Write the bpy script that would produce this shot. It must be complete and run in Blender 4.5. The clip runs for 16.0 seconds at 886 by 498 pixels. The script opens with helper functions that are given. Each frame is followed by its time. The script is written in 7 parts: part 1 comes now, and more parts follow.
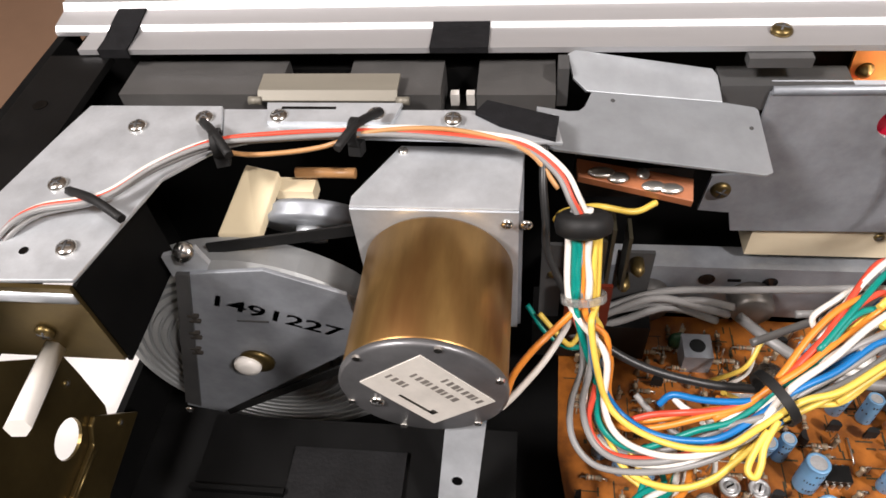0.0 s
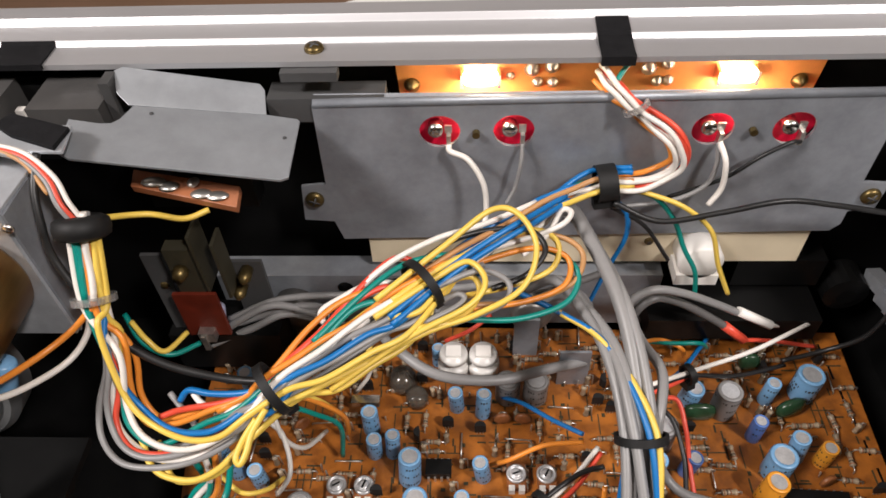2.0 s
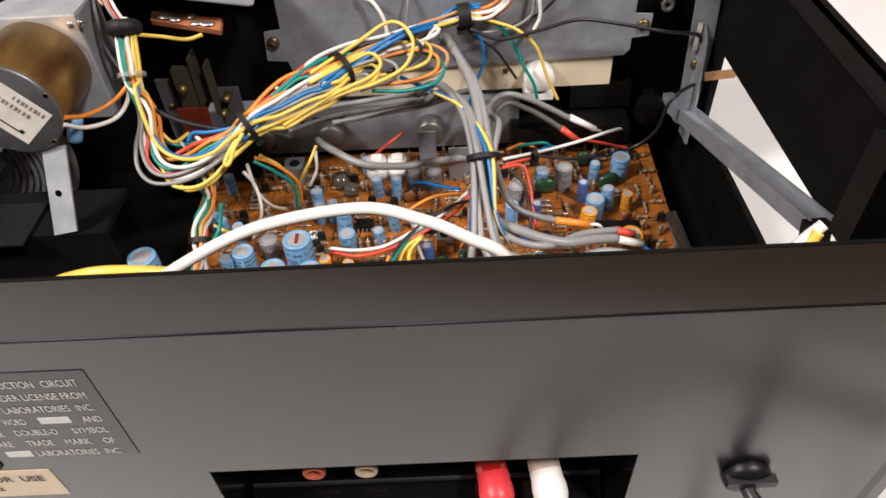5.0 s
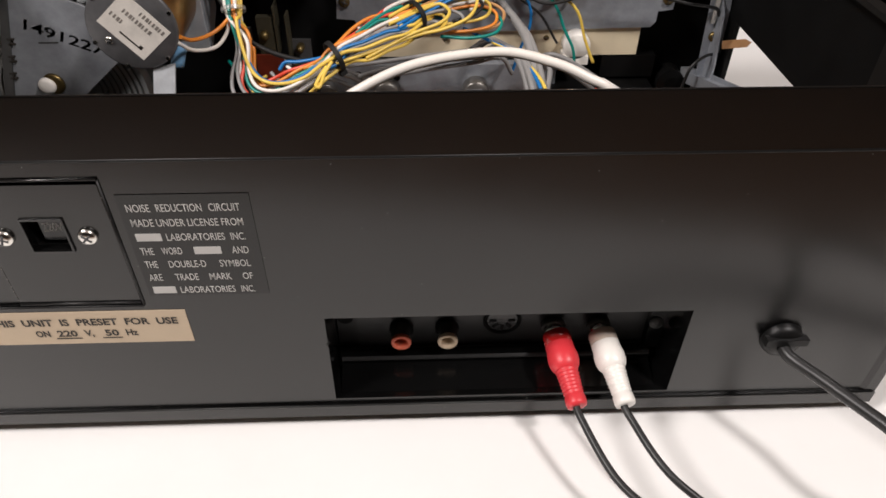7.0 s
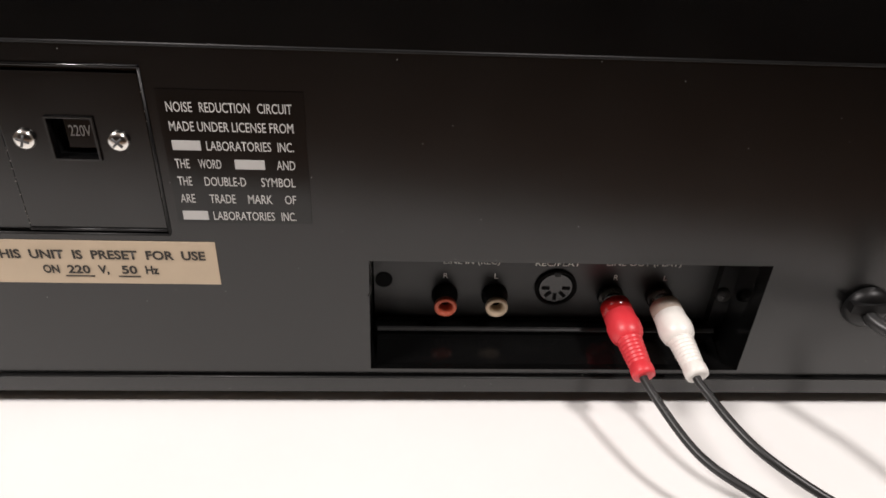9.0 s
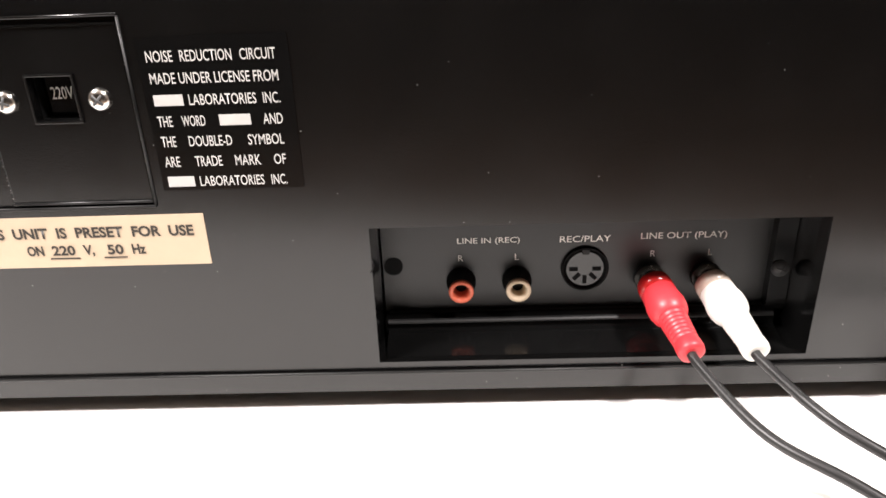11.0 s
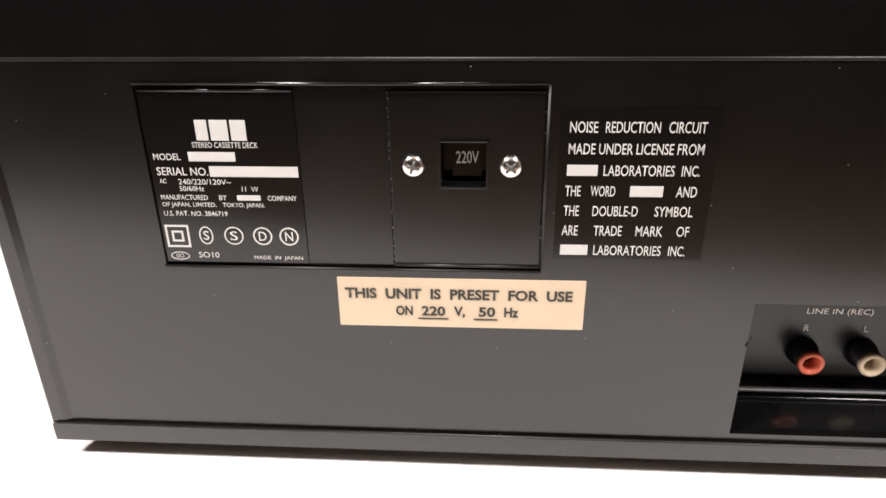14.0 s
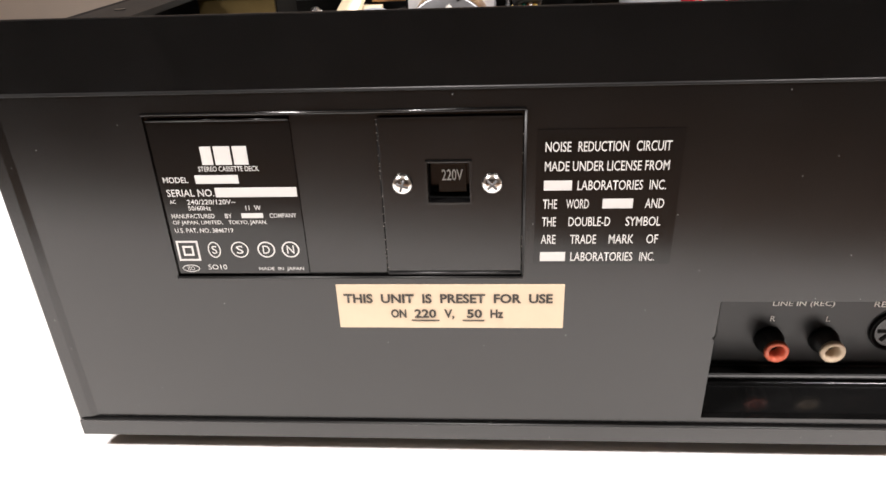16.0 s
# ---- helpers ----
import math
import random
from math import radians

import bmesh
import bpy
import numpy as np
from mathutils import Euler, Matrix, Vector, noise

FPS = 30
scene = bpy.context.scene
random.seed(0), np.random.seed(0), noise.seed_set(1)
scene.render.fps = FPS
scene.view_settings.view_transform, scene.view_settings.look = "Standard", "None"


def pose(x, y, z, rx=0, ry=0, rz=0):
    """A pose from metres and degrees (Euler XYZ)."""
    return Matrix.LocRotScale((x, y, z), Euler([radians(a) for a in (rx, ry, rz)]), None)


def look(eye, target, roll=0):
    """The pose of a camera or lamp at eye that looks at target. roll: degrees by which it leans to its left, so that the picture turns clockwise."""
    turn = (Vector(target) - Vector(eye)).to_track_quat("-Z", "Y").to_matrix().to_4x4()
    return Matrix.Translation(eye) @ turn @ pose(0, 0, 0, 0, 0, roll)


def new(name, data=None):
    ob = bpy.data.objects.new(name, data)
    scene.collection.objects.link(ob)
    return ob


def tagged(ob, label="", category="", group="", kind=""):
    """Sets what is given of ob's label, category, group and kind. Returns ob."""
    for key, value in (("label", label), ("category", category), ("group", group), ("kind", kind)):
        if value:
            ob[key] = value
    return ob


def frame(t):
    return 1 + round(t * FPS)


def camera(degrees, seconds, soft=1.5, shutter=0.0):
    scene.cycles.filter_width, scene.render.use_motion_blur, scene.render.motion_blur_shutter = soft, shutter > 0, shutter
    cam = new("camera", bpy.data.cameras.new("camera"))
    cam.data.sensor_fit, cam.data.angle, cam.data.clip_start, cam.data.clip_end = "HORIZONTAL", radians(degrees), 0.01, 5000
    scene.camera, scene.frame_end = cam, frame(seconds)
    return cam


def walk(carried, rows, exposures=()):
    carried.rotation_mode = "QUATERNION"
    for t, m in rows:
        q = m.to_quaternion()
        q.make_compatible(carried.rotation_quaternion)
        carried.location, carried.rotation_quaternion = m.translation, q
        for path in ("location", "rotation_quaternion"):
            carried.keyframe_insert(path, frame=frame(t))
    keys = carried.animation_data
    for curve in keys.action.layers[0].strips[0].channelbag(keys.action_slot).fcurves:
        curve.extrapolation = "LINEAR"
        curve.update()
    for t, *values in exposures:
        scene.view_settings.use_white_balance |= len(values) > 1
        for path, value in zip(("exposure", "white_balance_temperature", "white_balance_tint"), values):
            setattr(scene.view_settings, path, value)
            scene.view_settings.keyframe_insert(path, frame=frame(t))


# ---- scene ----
cam = camera(65.1, 16.0, soft=1.6)
PATH = [
    (0, (0.161, 0.051, 0.28), (-0.076, 1.329, -1.24), -6.4),
    (0.5, (0.2, 0.047, 0.283), (-0.104, 1.37, -1.186), -9.1),
    (1, (0.236, 0.043, 0.283), (-0.046, 1.387, -1.172), -9.2),
    (1.5, (0.263, 0.042, 0.278), (0.056, 1.417, -1.159), -6.8),
    (2, (0.284, 0.044, 0.275), (0.201, 1.411, -1.184), -2.7),
    (2.5, (0.308, 0.044, 0.273), (0.319, 1.316, -1.27), 0.5),
    (3, (0.317, 0.025, 0.279), (0.276, 1.277, -1.28), -3.2),
    (3.5, (0.319, -0.014, 0.293), (0.293, 1.282, -1.23), -2.9),
    (4, (0.318, -0.047, 0.29), (0.292, 1.286, -1.2), -3.1),
    (4.2, (0.318, -0.059, 0.289), (0.285, 1.287, -1.19), -3.7),
    (6.3, (0.307, -0.18, 0.269), (0.368, 1.337, -1.033), 0.3),
    (6.5, (0.295, -0.181, 0.267), (0.382, 1.319, -1.054), 1.4),
    (7, (0.27, -0.187, 0.263), (0.335, 1.332, -1.036), 0.5),
    (7.5, (0.261, -0.196, 0.257), (0.28, 1.359, -1.0), -0.4),
    (8, (0.248, -0.197, 0.243), (0.292, 1.395, -0.967), 1.4),
    (8.5, (0.242, -0.198, 0.224), (0.401, 1.42, -0.941), 4.1),
    (9, (0.245, -0.201, 0.202), (0.354, 1.485, -0.869), 2.8),
    (9.2, (0.25, -0.2, 0.189), (0.286, 1.503, -0.86), 2.0),
    (11.3, (0.262, -0.202, 0.15), (0.208, 1.632, -0.644), -2.3),
    (11.5, (0.246, -0.199, 0.161), (0.233, 1.607, -0.697), -1.1),
    (12, (0.212, -0.194, 0.166), (0.182, 1.611, -0.696), -0.7),
    (12.5, (0.185, -0.192, 0.169), (0.113, 1.622, -0.67), -0.6),
    (13, (0.16, -0.193, 0.173), (0.08, 1.627, -0.652), -0.4),
    (13.5, (0.153, -0.194, 0.172), (0.052, 1.631, -0.64), -0.4),
    (14, (0.15, -0.191, 0.173), (0.029, 1.625, -0.657), -0.7),
    (14.5, (0.15, -0.192, 0.172), (0.024, 1.627, -0.651), -0.5),
    (15, (0.152, -0.194, 0.173), (0.01, 1.622, -0.653), -1.1),
    (15.5, (0.152, -0.195, 0.172), (0.007, 1.622, -0.651), -1.0),
    (16, (0.156, -0.201, 0.193), (0.023, 1.572, -0.724), -2.2),
]
walk(cam, [(t, look(eye, target, roll)) for t, eye, target, roll in PATH], exposures=[(0, -0.25), (1.5, -0.68), (2.5, -0.65), (4, -0.1), (6.3, -0.85), (8, -0.85), (9, -0.82), (11.3, 0.55), (12.2, 0.3), (13.2, 0.2), (15, 0.4), (16, 0.45)])

# ---- light ----
world = bpy.data.worlds.new("room_air")
scene.world = world
world.use_nodes = True
world.node_tree.nodes["Background"].inputs[0].default_value = (1.0, 0.86, 0.72, 1)
world.node_tree.nodes["Background"].inputs[1].default_value = 0.02


def area_lamp(name, eye, target, size, watts, colour):
    d = bpy.data.lights.new(name, "AREA")
    d.shape, d.size, d.energy, d.color = "DISK", size, watts, colour
    ob = new(name, d)
    ob.matrix_world = look(eye, target)
    return ob


area_lamp("ceiling_lamp_light", (1.15, -0.66, 1.56), (0.25, 0.1, 0.05), 0.22, 45, (1.0, 0.932, 0.912))
area_lamp("second_lamp_light", (-0.95, -0.55, 1.58), (0.25, 0.1, 0.05), 0.45, 64, (1.0, 0.932, 0.912))


# ---- materials ----
def mat(name, base, rough=0.5, metal=0.0, vary=0.12, scale=60.0, bump=0.0, bscale=400.0, spec=0.5, emit=0.0, alpha=None, coat=0.0, by_object=0.0, stretch=None, rvary=0.15, specks=0.0, tint=None):
    """A surface with blotches at one scale, grain at another, and varying gloss."""
    m = bpy.data.materials.new(name)
    m.use_nodes = True
    nt = m.node_tree
    b = nt.nodes["Principled BSDF"]
    tc = nt.nodes.new("ShaderNodeTexCoord")
    mp = nt.nodes.new("ShaderNodeMapping")
    nt.links.new(tc.outputs["Object"], mp.inputs[0])
    if stretch:
        mp.inputs["Scale"].default_value = stretch
    n1 = nt.nodes.new("ShaderNodeTexNoise")
    n1.inputs["Scale"].default_value, n1.inputs["Detail"].default_value, n1.inputs["Roughness"].default_value = scale, 6, 0.65
    n2 = nt.nodes.new("ShaderNodeTexNoise")
    n2.inputs["Scale"].default_value, n2.inputs["Detail"].default_value = bscale, 3
    nt.links.new(mp.outputs[0], n1.inputs[0])
    nt.links.new(mp.outputs[0], n2.inputs[0])
    rm = nt.nodes.new("ShaderNodeMapRange")
    rm.inputs[1].default_value, rm.inputs[2].default_value = 0.25, 0.75
    rm.inputs[3].default_value, rm.inputs[4].default_value = 1 - vary, 1 + vary
    nt.links.new(n1.outputs[0], rm.inputs[0])
    mx = nt.nodes.new("ShaderNodeMix")
    mx.data_type, mx.blend_type = "RGBA", "MULTIPLY"
    mx.inputs[0].default_value = 1.0
    mx.inputs[6].default_value = (*base, 1)
    nt.links.new(rm.outputs[0], mx.inputs[7])
    out = mx.outputs[2]
    if tint:
        n3 = nt.nodes.new("ShaderNodeTexNoise")
        n3.inputs["Scale"].default_value, n3.inputs["Detail"].default_value = scale * 1.6, 4
        nt.links.new(mp.outputs[0], n3.inputs[0])
        r3 = nt.nodes.new("ShaderNodeMapRange")
        r3.inputs[1].default_value, r3.inputs[2].default_value = 0.42, 0.66
        nt.links.new(n3.outputs[0], r3.inputs[0])
        tm = nt.nodes.new("ShaderNodeMix")
        tm.data_type = "RGBA"
        tm.inputs[7].default_value = (*tint, 1)
        nt.links.new(r3.outputs[0], tm.inputs[0])
        nt.links.new(out, tm.inputs[6])
        out = tm.outputs[2]
    if by_object:
        oi = nt.nodes.new("ShaderNodeObjectInfo")
        hs = nt.nodes.new("ShaderNodeHueSaturation")
        r2 = nt.nodes.new("ShaderNodeMapRange")
        r2.inputs[3].default_value, r2.inputs[4].default_value = 1 - by_object, 1 + by_object
        nt.links.new(oi.outputs["Random"], r2.inputs[0])
        nt.links.new(r2.outputs[0], hs.inputs["Value"])
        nt.links.new(out, hs.inputs["Color"])
        out = hs.outputs[0]
    if specks:
        dust = nt.nodes.new("ShaderNodeTexVoronoi")
        dust.inputs["Scale"].default_value = 210
        nt.links.new(mp.outputs[0], dust.inputs["Vector"])
        spot = nt.nodes.new("ShaderNodeMapRange")
        spot.inputs[1].default_value, spot.inputs[2].default_value, spot.inputs[3].default_value, spot.inputs[4].default_value = 0.022, 0.045, 1.0, 0.0
        nt.links.new(dust.outputs["Distance"], spot.inputs[0])
        pick = nt.nodes.new("ShaderNodeMath")
        pick.operation = "GREATER_THAN"
        pick.inputs[1].default_value = 0.52
        nt.links.new(dust.outputs["Color"], pick.inputs[0])
        both = nt.nodes.new("ShaderNodeMath")
        both.operation = "MULTIPLY"
        nt.links.new(spot.outputs[0], both.inputs[0])
        nt.links.new(pick.outputs[0], both.inputs[1])
        dm = nt.nodes.new("ShaderNodeMix")
        dm.data_type = "RGBA"
        dm.inputs[7].default_value = (specks, specks, specks * 0.95, 1)
        nt.links.new(both.outputs[0], dm.inputs[0])
        nt.links.new(out, dm.inputs[6])
        out = dm.outputs[2]
    nt.links.new(out, b.inputs["Base Color"])
    rr = nt.nodes.new("ShaderNodeMapRange")
    rr.inputs[3].default_value, rr.inputs[4].default_value = max(0.02, rough * (1 - rvary)), min(1, rough * (1 + rvary))
    nt.links.new(n1.outputs[0], rr.inputs[0])
    nt.links.new(rr.outputs[0], b.inputs["Roughness"])
    b.inputs["Metallic"].default_value = metal
    b.inputs["Specular IOR Level"].default_value = spec
    b.inputs["Coat Weight"].default_value = coat
    if bump:
        bp = nt.nodes.new("ShaderNodeBump")
        bp.inputs["Strength"].default_value, bp.inputs["Distance"].default_value = bump, 0.0005
        nt.links.new(n2.outputs[0], bp.inputs["Height"])
        nt.links.new(bp.outputs[0], b.inputs["Normal"])
    if emit:
        b.inputs["Emission Color"].default_value = (*base, 1)
        b.inputs["Emission Strength"].default_value = emit
    return m


M_TABLE = mat("white_laminate", (0.80, 0.79, 0.77), 0.45, vary=0.03, scale=6)
M_FLOOR = mat("tan_floor", (0.42, 0.26, 0.17), 0.6, vary=0.12, scale=3)
M_WALL = mat("painted_wall", (0.46, 0.42, 0.37), 0.8, vary=0.04, scale=4)
# near black so that the rear panel mirrors something dark
M_DARKWALL = mat("dark_painted_wall", (0.05, 0.042, 0.035), 0.8, vary=0.06, scale=4)
M_CEIL = mat("painted_ceiling", (0.52, 0.50, 0.47), 0.85, vary=0.03, scale=4)
M_PANEL = mat("black_moulded_plastic", (0.0021, 0.0021, 0.0021), 0.23, vary=0.25, scale=25, bump=0.05, bscale=1800, rvary=0.25, specks=0.30, spec=0.66)
M_SATIN = mat("satin_black_plate", (0.008, 0.008, 0.008), 0.32, vary=0.2, scale=40, bump=0.04, bscale=1500, spec=0.45)
M_BLACK = mat("black_plastic", (0.004, 0.004, 0.004), 0.42, vary=0.3, scale=60, bump=0.04, bscale=900, spec=0.28, specks=0.05)
M_FOIL = mat("black_gloss_foil", (0.003, 0.003, 0.003), 0.15, vary=0.2, scale=30)
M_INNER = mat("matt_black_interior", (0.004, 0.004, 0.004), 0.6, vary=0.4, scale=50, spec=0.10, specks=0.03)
M_TURNED = mat("turned_grey_metal", (0.36, 0.37, 0.37), 0.42, 0.5, vary=0.12, scale=60, bump=0.05, bscale=900)
M_RUBBER = mat("black_rubber", (0.009, 0.009, 0.009), 0.6, vary=0.3, scale=150, bump=0.1, spec=0.35)
M_FELT = mat("black_felt_tape", (0.008, 0.008, 0.009), 0.9, vary=0.5, scale=300, bump=0.6, bscale=2500, spec=0.2)
M_DGREY = mat("dark_grey_plastic", (0.06, 0.06, 0.06), 0.5, vary=0.15, scale=80, bump=0.05)
M_ZINC = mat("zinc_plated_steel", (0.63, 0.66, 0.69), 0.40, 0.6, vary=0.18, scale=90, bump=0.06, bscale=700, rvary=0.3)
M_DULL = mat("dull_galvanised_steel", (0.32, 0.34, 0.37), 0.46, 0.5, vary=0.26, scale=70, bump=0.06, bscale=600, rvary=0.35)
M_COVER = mat("matt_zinc_sheet", (0.34, 0.36, 0.38), 0.44, 0.5, vary=0.16, scale=60, bump=0.05, bscale=700, rvary=0.3)
M_ENDCAP = mat("dark_steel_end_cap", (0.17, 0.17, 0.175), 0.38, 0.6, vary=0.25, scale=90, bump=0.05, bscale=900)
M_BLOCK = mat("charcoal_moulding", (0.062, 0.060, 0.058), 0.42, vary=0.2, scale=80, bump=0.06, bscale=1200)
M_FLAP = mat("black_card_flap", (0.006, 0.006, 0.0065), 0.5, vary=0.5, scale=80, bump=0.2, bscale=900, spec=0.22, specks=0.04)
M_SHINE = mat("nickel_plated_steel", (0.72, 0.70, 0.66), 0.22, 1.0, vary=0.1, scale=200)
M_STEEL = mat("bare_scratched_steel", (0.48, 0.47, 0.46), 0.27, 1.0, vary=0.05, scale=170, bump=0.10, bscale=900, rvary=0.10, stretch=(1.0, 0.10, 1.0), specks=0.7)
M_BRASSY = mat("yellow_chromate_steel", (0.16, 0.115, 0.045), 0.38, 0.85, vary=0.25, scale=50, bump=0.05)
M_OLIVE = mat("dull_olive_chromate", (0.10, 0.09, 0.06), 0.5, 0.7, vary=0.2, scale=60)
M_GOLDCAN = mat("iridescent_chromate_can", (0.36, 0.215, 0.075), 0.36, 0.85, vary=0.5, scale=48, stretch=(1, 0.22, 1), bump=0.05, tint=(0.24, 0.115, 0.04), specks=0.6)
M_ALU = mat("satin_aluminium", (0.64, 0.64, 0.65), 0.48, 0.75, vary=0.07, scale=40, stretch=(0.05, 1, 1))
# tint: darker patches for flux marks and for painted shade among the parts
M_PCB = mat("phenolic_board", (0.335, 0.108, 0.014), 0.42, vary=0.30, tint=(0.20, 0.062, 0.009), scale=110, bump=0.08, bscale=900, rvary=0.3)
M_PCBL = mat("phenolic_lamp_board", (0.60, 0.27, 0.08), 0.4, vary=0.2, scale=90)
M_PCBR = mat("red_brown_phenolic", (0.34, 0.12, 0.05), 0.4, vary=0.25, scale=120)
M_WAFER = mat("dark_red_wafer", (0.13, 0.018, 0.008), 0.4, vary=0.3, scale=120)
M_LAV = mat("lavender_sleeve", (0.42, 0.42, 0.55), 0.35, vary=0.1, scale=120)
M_POT = mat("dull_nickel_case", (0.27, 0.255, 0.235), 0.4, 0.8, vary=0.2, scale=120)
M_SOCKRED = mat("red_socket_plastic", (0.50, 0.10, 0.05), 0.4, vary=0.08, scale=120)
M_TRACE = mat("dark_screen_print", (0.035, 0.03, 0.012), 0.6, vary=0.3)
M_SOLDER = mat("solder", (0.62, 0.60, 0.56), 0.34, 0.9, vary=0.3, scale=300)
M_BLUE = mat("blue_film_sleeve", (0.17, 0.35, 0.56), 0.33, vary=0.12, scale=200, by_object=0.12)
M_BLUED = mat("dark_blue_sleeve", (0.07, 0.15, 0.40), 0.33, vary=0.12, scale=200, by_object=0.12)
M_AMBER = mat("amber_sleeve", (0.72, 0.30, 0.03), 0.33, vary=0.12, scale=200, by_object=0.1)
M_GREYC = mat("grey_sleeve", (0.22, 0.215, 0.21), 0.4, vary=0.15, scale=200, by_object=0.15)
M_TOP = mat("crimped_aluminium_top", (0.60, 0.60, 0.60), 0.36, 0.55, vary=0.25, scale=300)
M_GREENC = mat("green_dipped_film", (0.02, 0.055, 0.025), 0.25, vary=0.3, scale=150)
M_BROWNC = mat("brown_ceramic_disc", (0.25, 0.09, 0.03), 0.4, vary=0.2, scale=150)
M_RES = mat("beige_resistor_lacquer", (0.27, 0.205, 0.135), 0.35, vary=0.3, scale=400, by_object=0.3)
M_IVORY = mat("ivory_plastic", (0.72, 0.62, 0.44), 0.4, vary=0.06, scale=60)
M_CREAMP = mat("cream_lever_plastic", (0.80, 0.68, 0.46), 0.4, vary=0.05, scale=60)
M_WHITEP = mat("white_plastic", (0.78, 0.75, 0.70), 0.35, vary=0.05, scale=100)
M_CLEARP = mat("milky_plastic", (0.66, 0.64, 0.60), 0.3, vary=0.1, scale=200)
M_LEDGE = mat("worn_ledge_plastic", (0.004, 0.004, 0.004), 0.42, vary=0.3, scale=60, rvary=0.5, spec=0.4)
M_PALEINK = mat("pale_grey_print", (0.74, 0.71, 0.66), 0.5, vary=0.25, scale=700)
# darker steel: the shade on the bracket's turned-away fold, put into its colour
M_FOLDSHADE = mat("dulled_bracket_steel", (0.10, 0.10, 0.10), 0.42, 0.6, vary=0.2, scale=90)
M_SPRINGP = mat("dull_spring_steel", (0.20, 0.185, 0.15), 0.50, 0.2, vary=0.12, scale=90, stretch=(0.1, 1.0, 1.0))
M_BLISTER = mat("clear_blister", (0.30, 0.25, 0.20), 0.15, vary=0.2, scale=200)
M_CLIP = mat("clear_plastic_clip", (0.80, 0.79, 0.77), 0.2, vary=0.05, scale=200)
M_BLISTER.node_tree.nodes["Principled BSDF"].inputs["Transmission Weight"].default_value = 0.8
M_CLIP.node_tree.nodes["Principled BSDF"].inputs["Transmission Weight"].default_value = 0.85
# faint emission stands for bulb light coming through the red plastic
M_REDP = mat("red_meter_plastic", (0.75, 0.01, 0.05), 0.4, vary=0.1, scale=200, emit=0.12)
M_TAG = mat("brown_card", (0.33, 0.17, 0.07), 0.7, vary=0.2, scale=120)
M_STICK = mat("aged_cream_paper", (0.50, 0.395, 0.28), 0.6, vary=0.06, scale=60)
M_INK = mat("white_ink", (0.48, 0.47, 0.45), 0.5, vary=0.05)
M_DIMINK = mat("dull_white_ink", (0.40, 0.39, 0.37), 0.5, vary=0.1)
M_BLACKINK = mat("black_ink", (0.03, 0.025, 0.02), 0.6, vary=0.2)
M_TYPE = mat("faded_type", (0.20, 0.18, 0.16), 0.6, vary=0.3)
M_REDMARK = mat("red_marker", (0.20, 0.018, 0.010), 0.45, vary=0.2, scale=200)
M_SILVERLAB = mat("silvery_paper_label", (0.70, 0.66, 0.60), 0.45, vary=0.12, scale=150)
M_BULB = mat("glowing_bulb", (1.0, 0.80, 0.55), 0.3, emit=60.0)
M_WIRE = {
    "yellow": mat("yellow_wire_vinyl", (0.76, 0.53, 0.09), 0.38, vary=0.08, scale=120),
    "white": mat("white_wire_vinyl", (0.76, 0.72, 0.66), 0.38, vary=0.06, scale=120),
    "grey": mat("grey_wire_vinyl", (0.25, 0.245, 0.24), 0.4, vary=0.08, scale=120),
    "darkgrey": mat("dark_grey_wire_vinyl", (0.13, 0.125, 0.12), 0.42, vary=0.1, scale=120),
    "blue": mat("blue_wire_vinyl", (0.005, 0.15, 0.42), 0.38, vary=0.08, scale=120),
    "green": mat("teal_wire_vinyl", (0.0, 0.22, 0.18), 0.38, vary=0.08, scale=120),
    "red": mat("red_wire_vinyl", (0.68, 0.075, 0.04), 0.38, vary=0.08, scale=120),
    "orange": mat("orange_wire_vinyl", (0.72, 0.24, 0.03), 0.38, vary=0.08, scale=120),
    "black": mat("black_wire_vinyl", (0.014, 0.014, 0.014), 0.4, vary=0.2, scale=120),
    "brown": mat("tan_wire_vinyl", (0.48, 0.25, 0.10), 0.4, vary=0.1, scale=120),
}


# ---- mesh helpers ----
def thing(name, label, category, group="", kind=""):
    return tagged(new(name), label, category, group, kind)


def part(name, bm, material, parent, label="", smooth=False, bevel=0.0):
    """One bmesh as one mesh object under a thing or a part."""
    if bevel:
        bmesh.ops.bevel(bm, geom=[e for e in bm.edges if len(e.link_faces) == 2 and e.calc_face_angle(0) > 0.5], offset=bevel, segments=2, affect="EDGES", profile=0.6)
    me = bpy.data.meshes.new(name)
    if smooth:
        for f in bm.faces:
            f.smooth = True
        for e in bm.edges:
            if len(e.link_faces) == 2 and e.calc_face_angle(0) > 0.6:
                e.smooth = False
    bm.to_mesh(me)
    bm.free()
    for m in material if isinstance(material, (list, tuple)) else [material]:
        me.materials.append(m)
    ob = new(name, me)
    ob.parent = parent
    if label:
        ob["label"] = label
    return ob


def box(bm, x0, x1, y0, y1, z0, z1, m=None, slot=0):
    v = [bm.verts.new(Vector((x, y, z)) if m is None else m @ Vector((x, y, z))) for x in (x0, x1) for y in (y0, y1) for z in (z0, z1)]
    for q in ((0, 1, 3, 2), (4, 6, 7, 5), (0, 4, 5, 1), (2, 3, 7, 6), (0, 2, 6, 4), (1, 5, 7, 3)):
        f = bm.faces.new([v[i] for i in q])
        f.material_index = slot
    return bm


def boxes(*rows):
    bm = bmesh.new()
    for r in rows:
        box(bm, *r)
    return bm


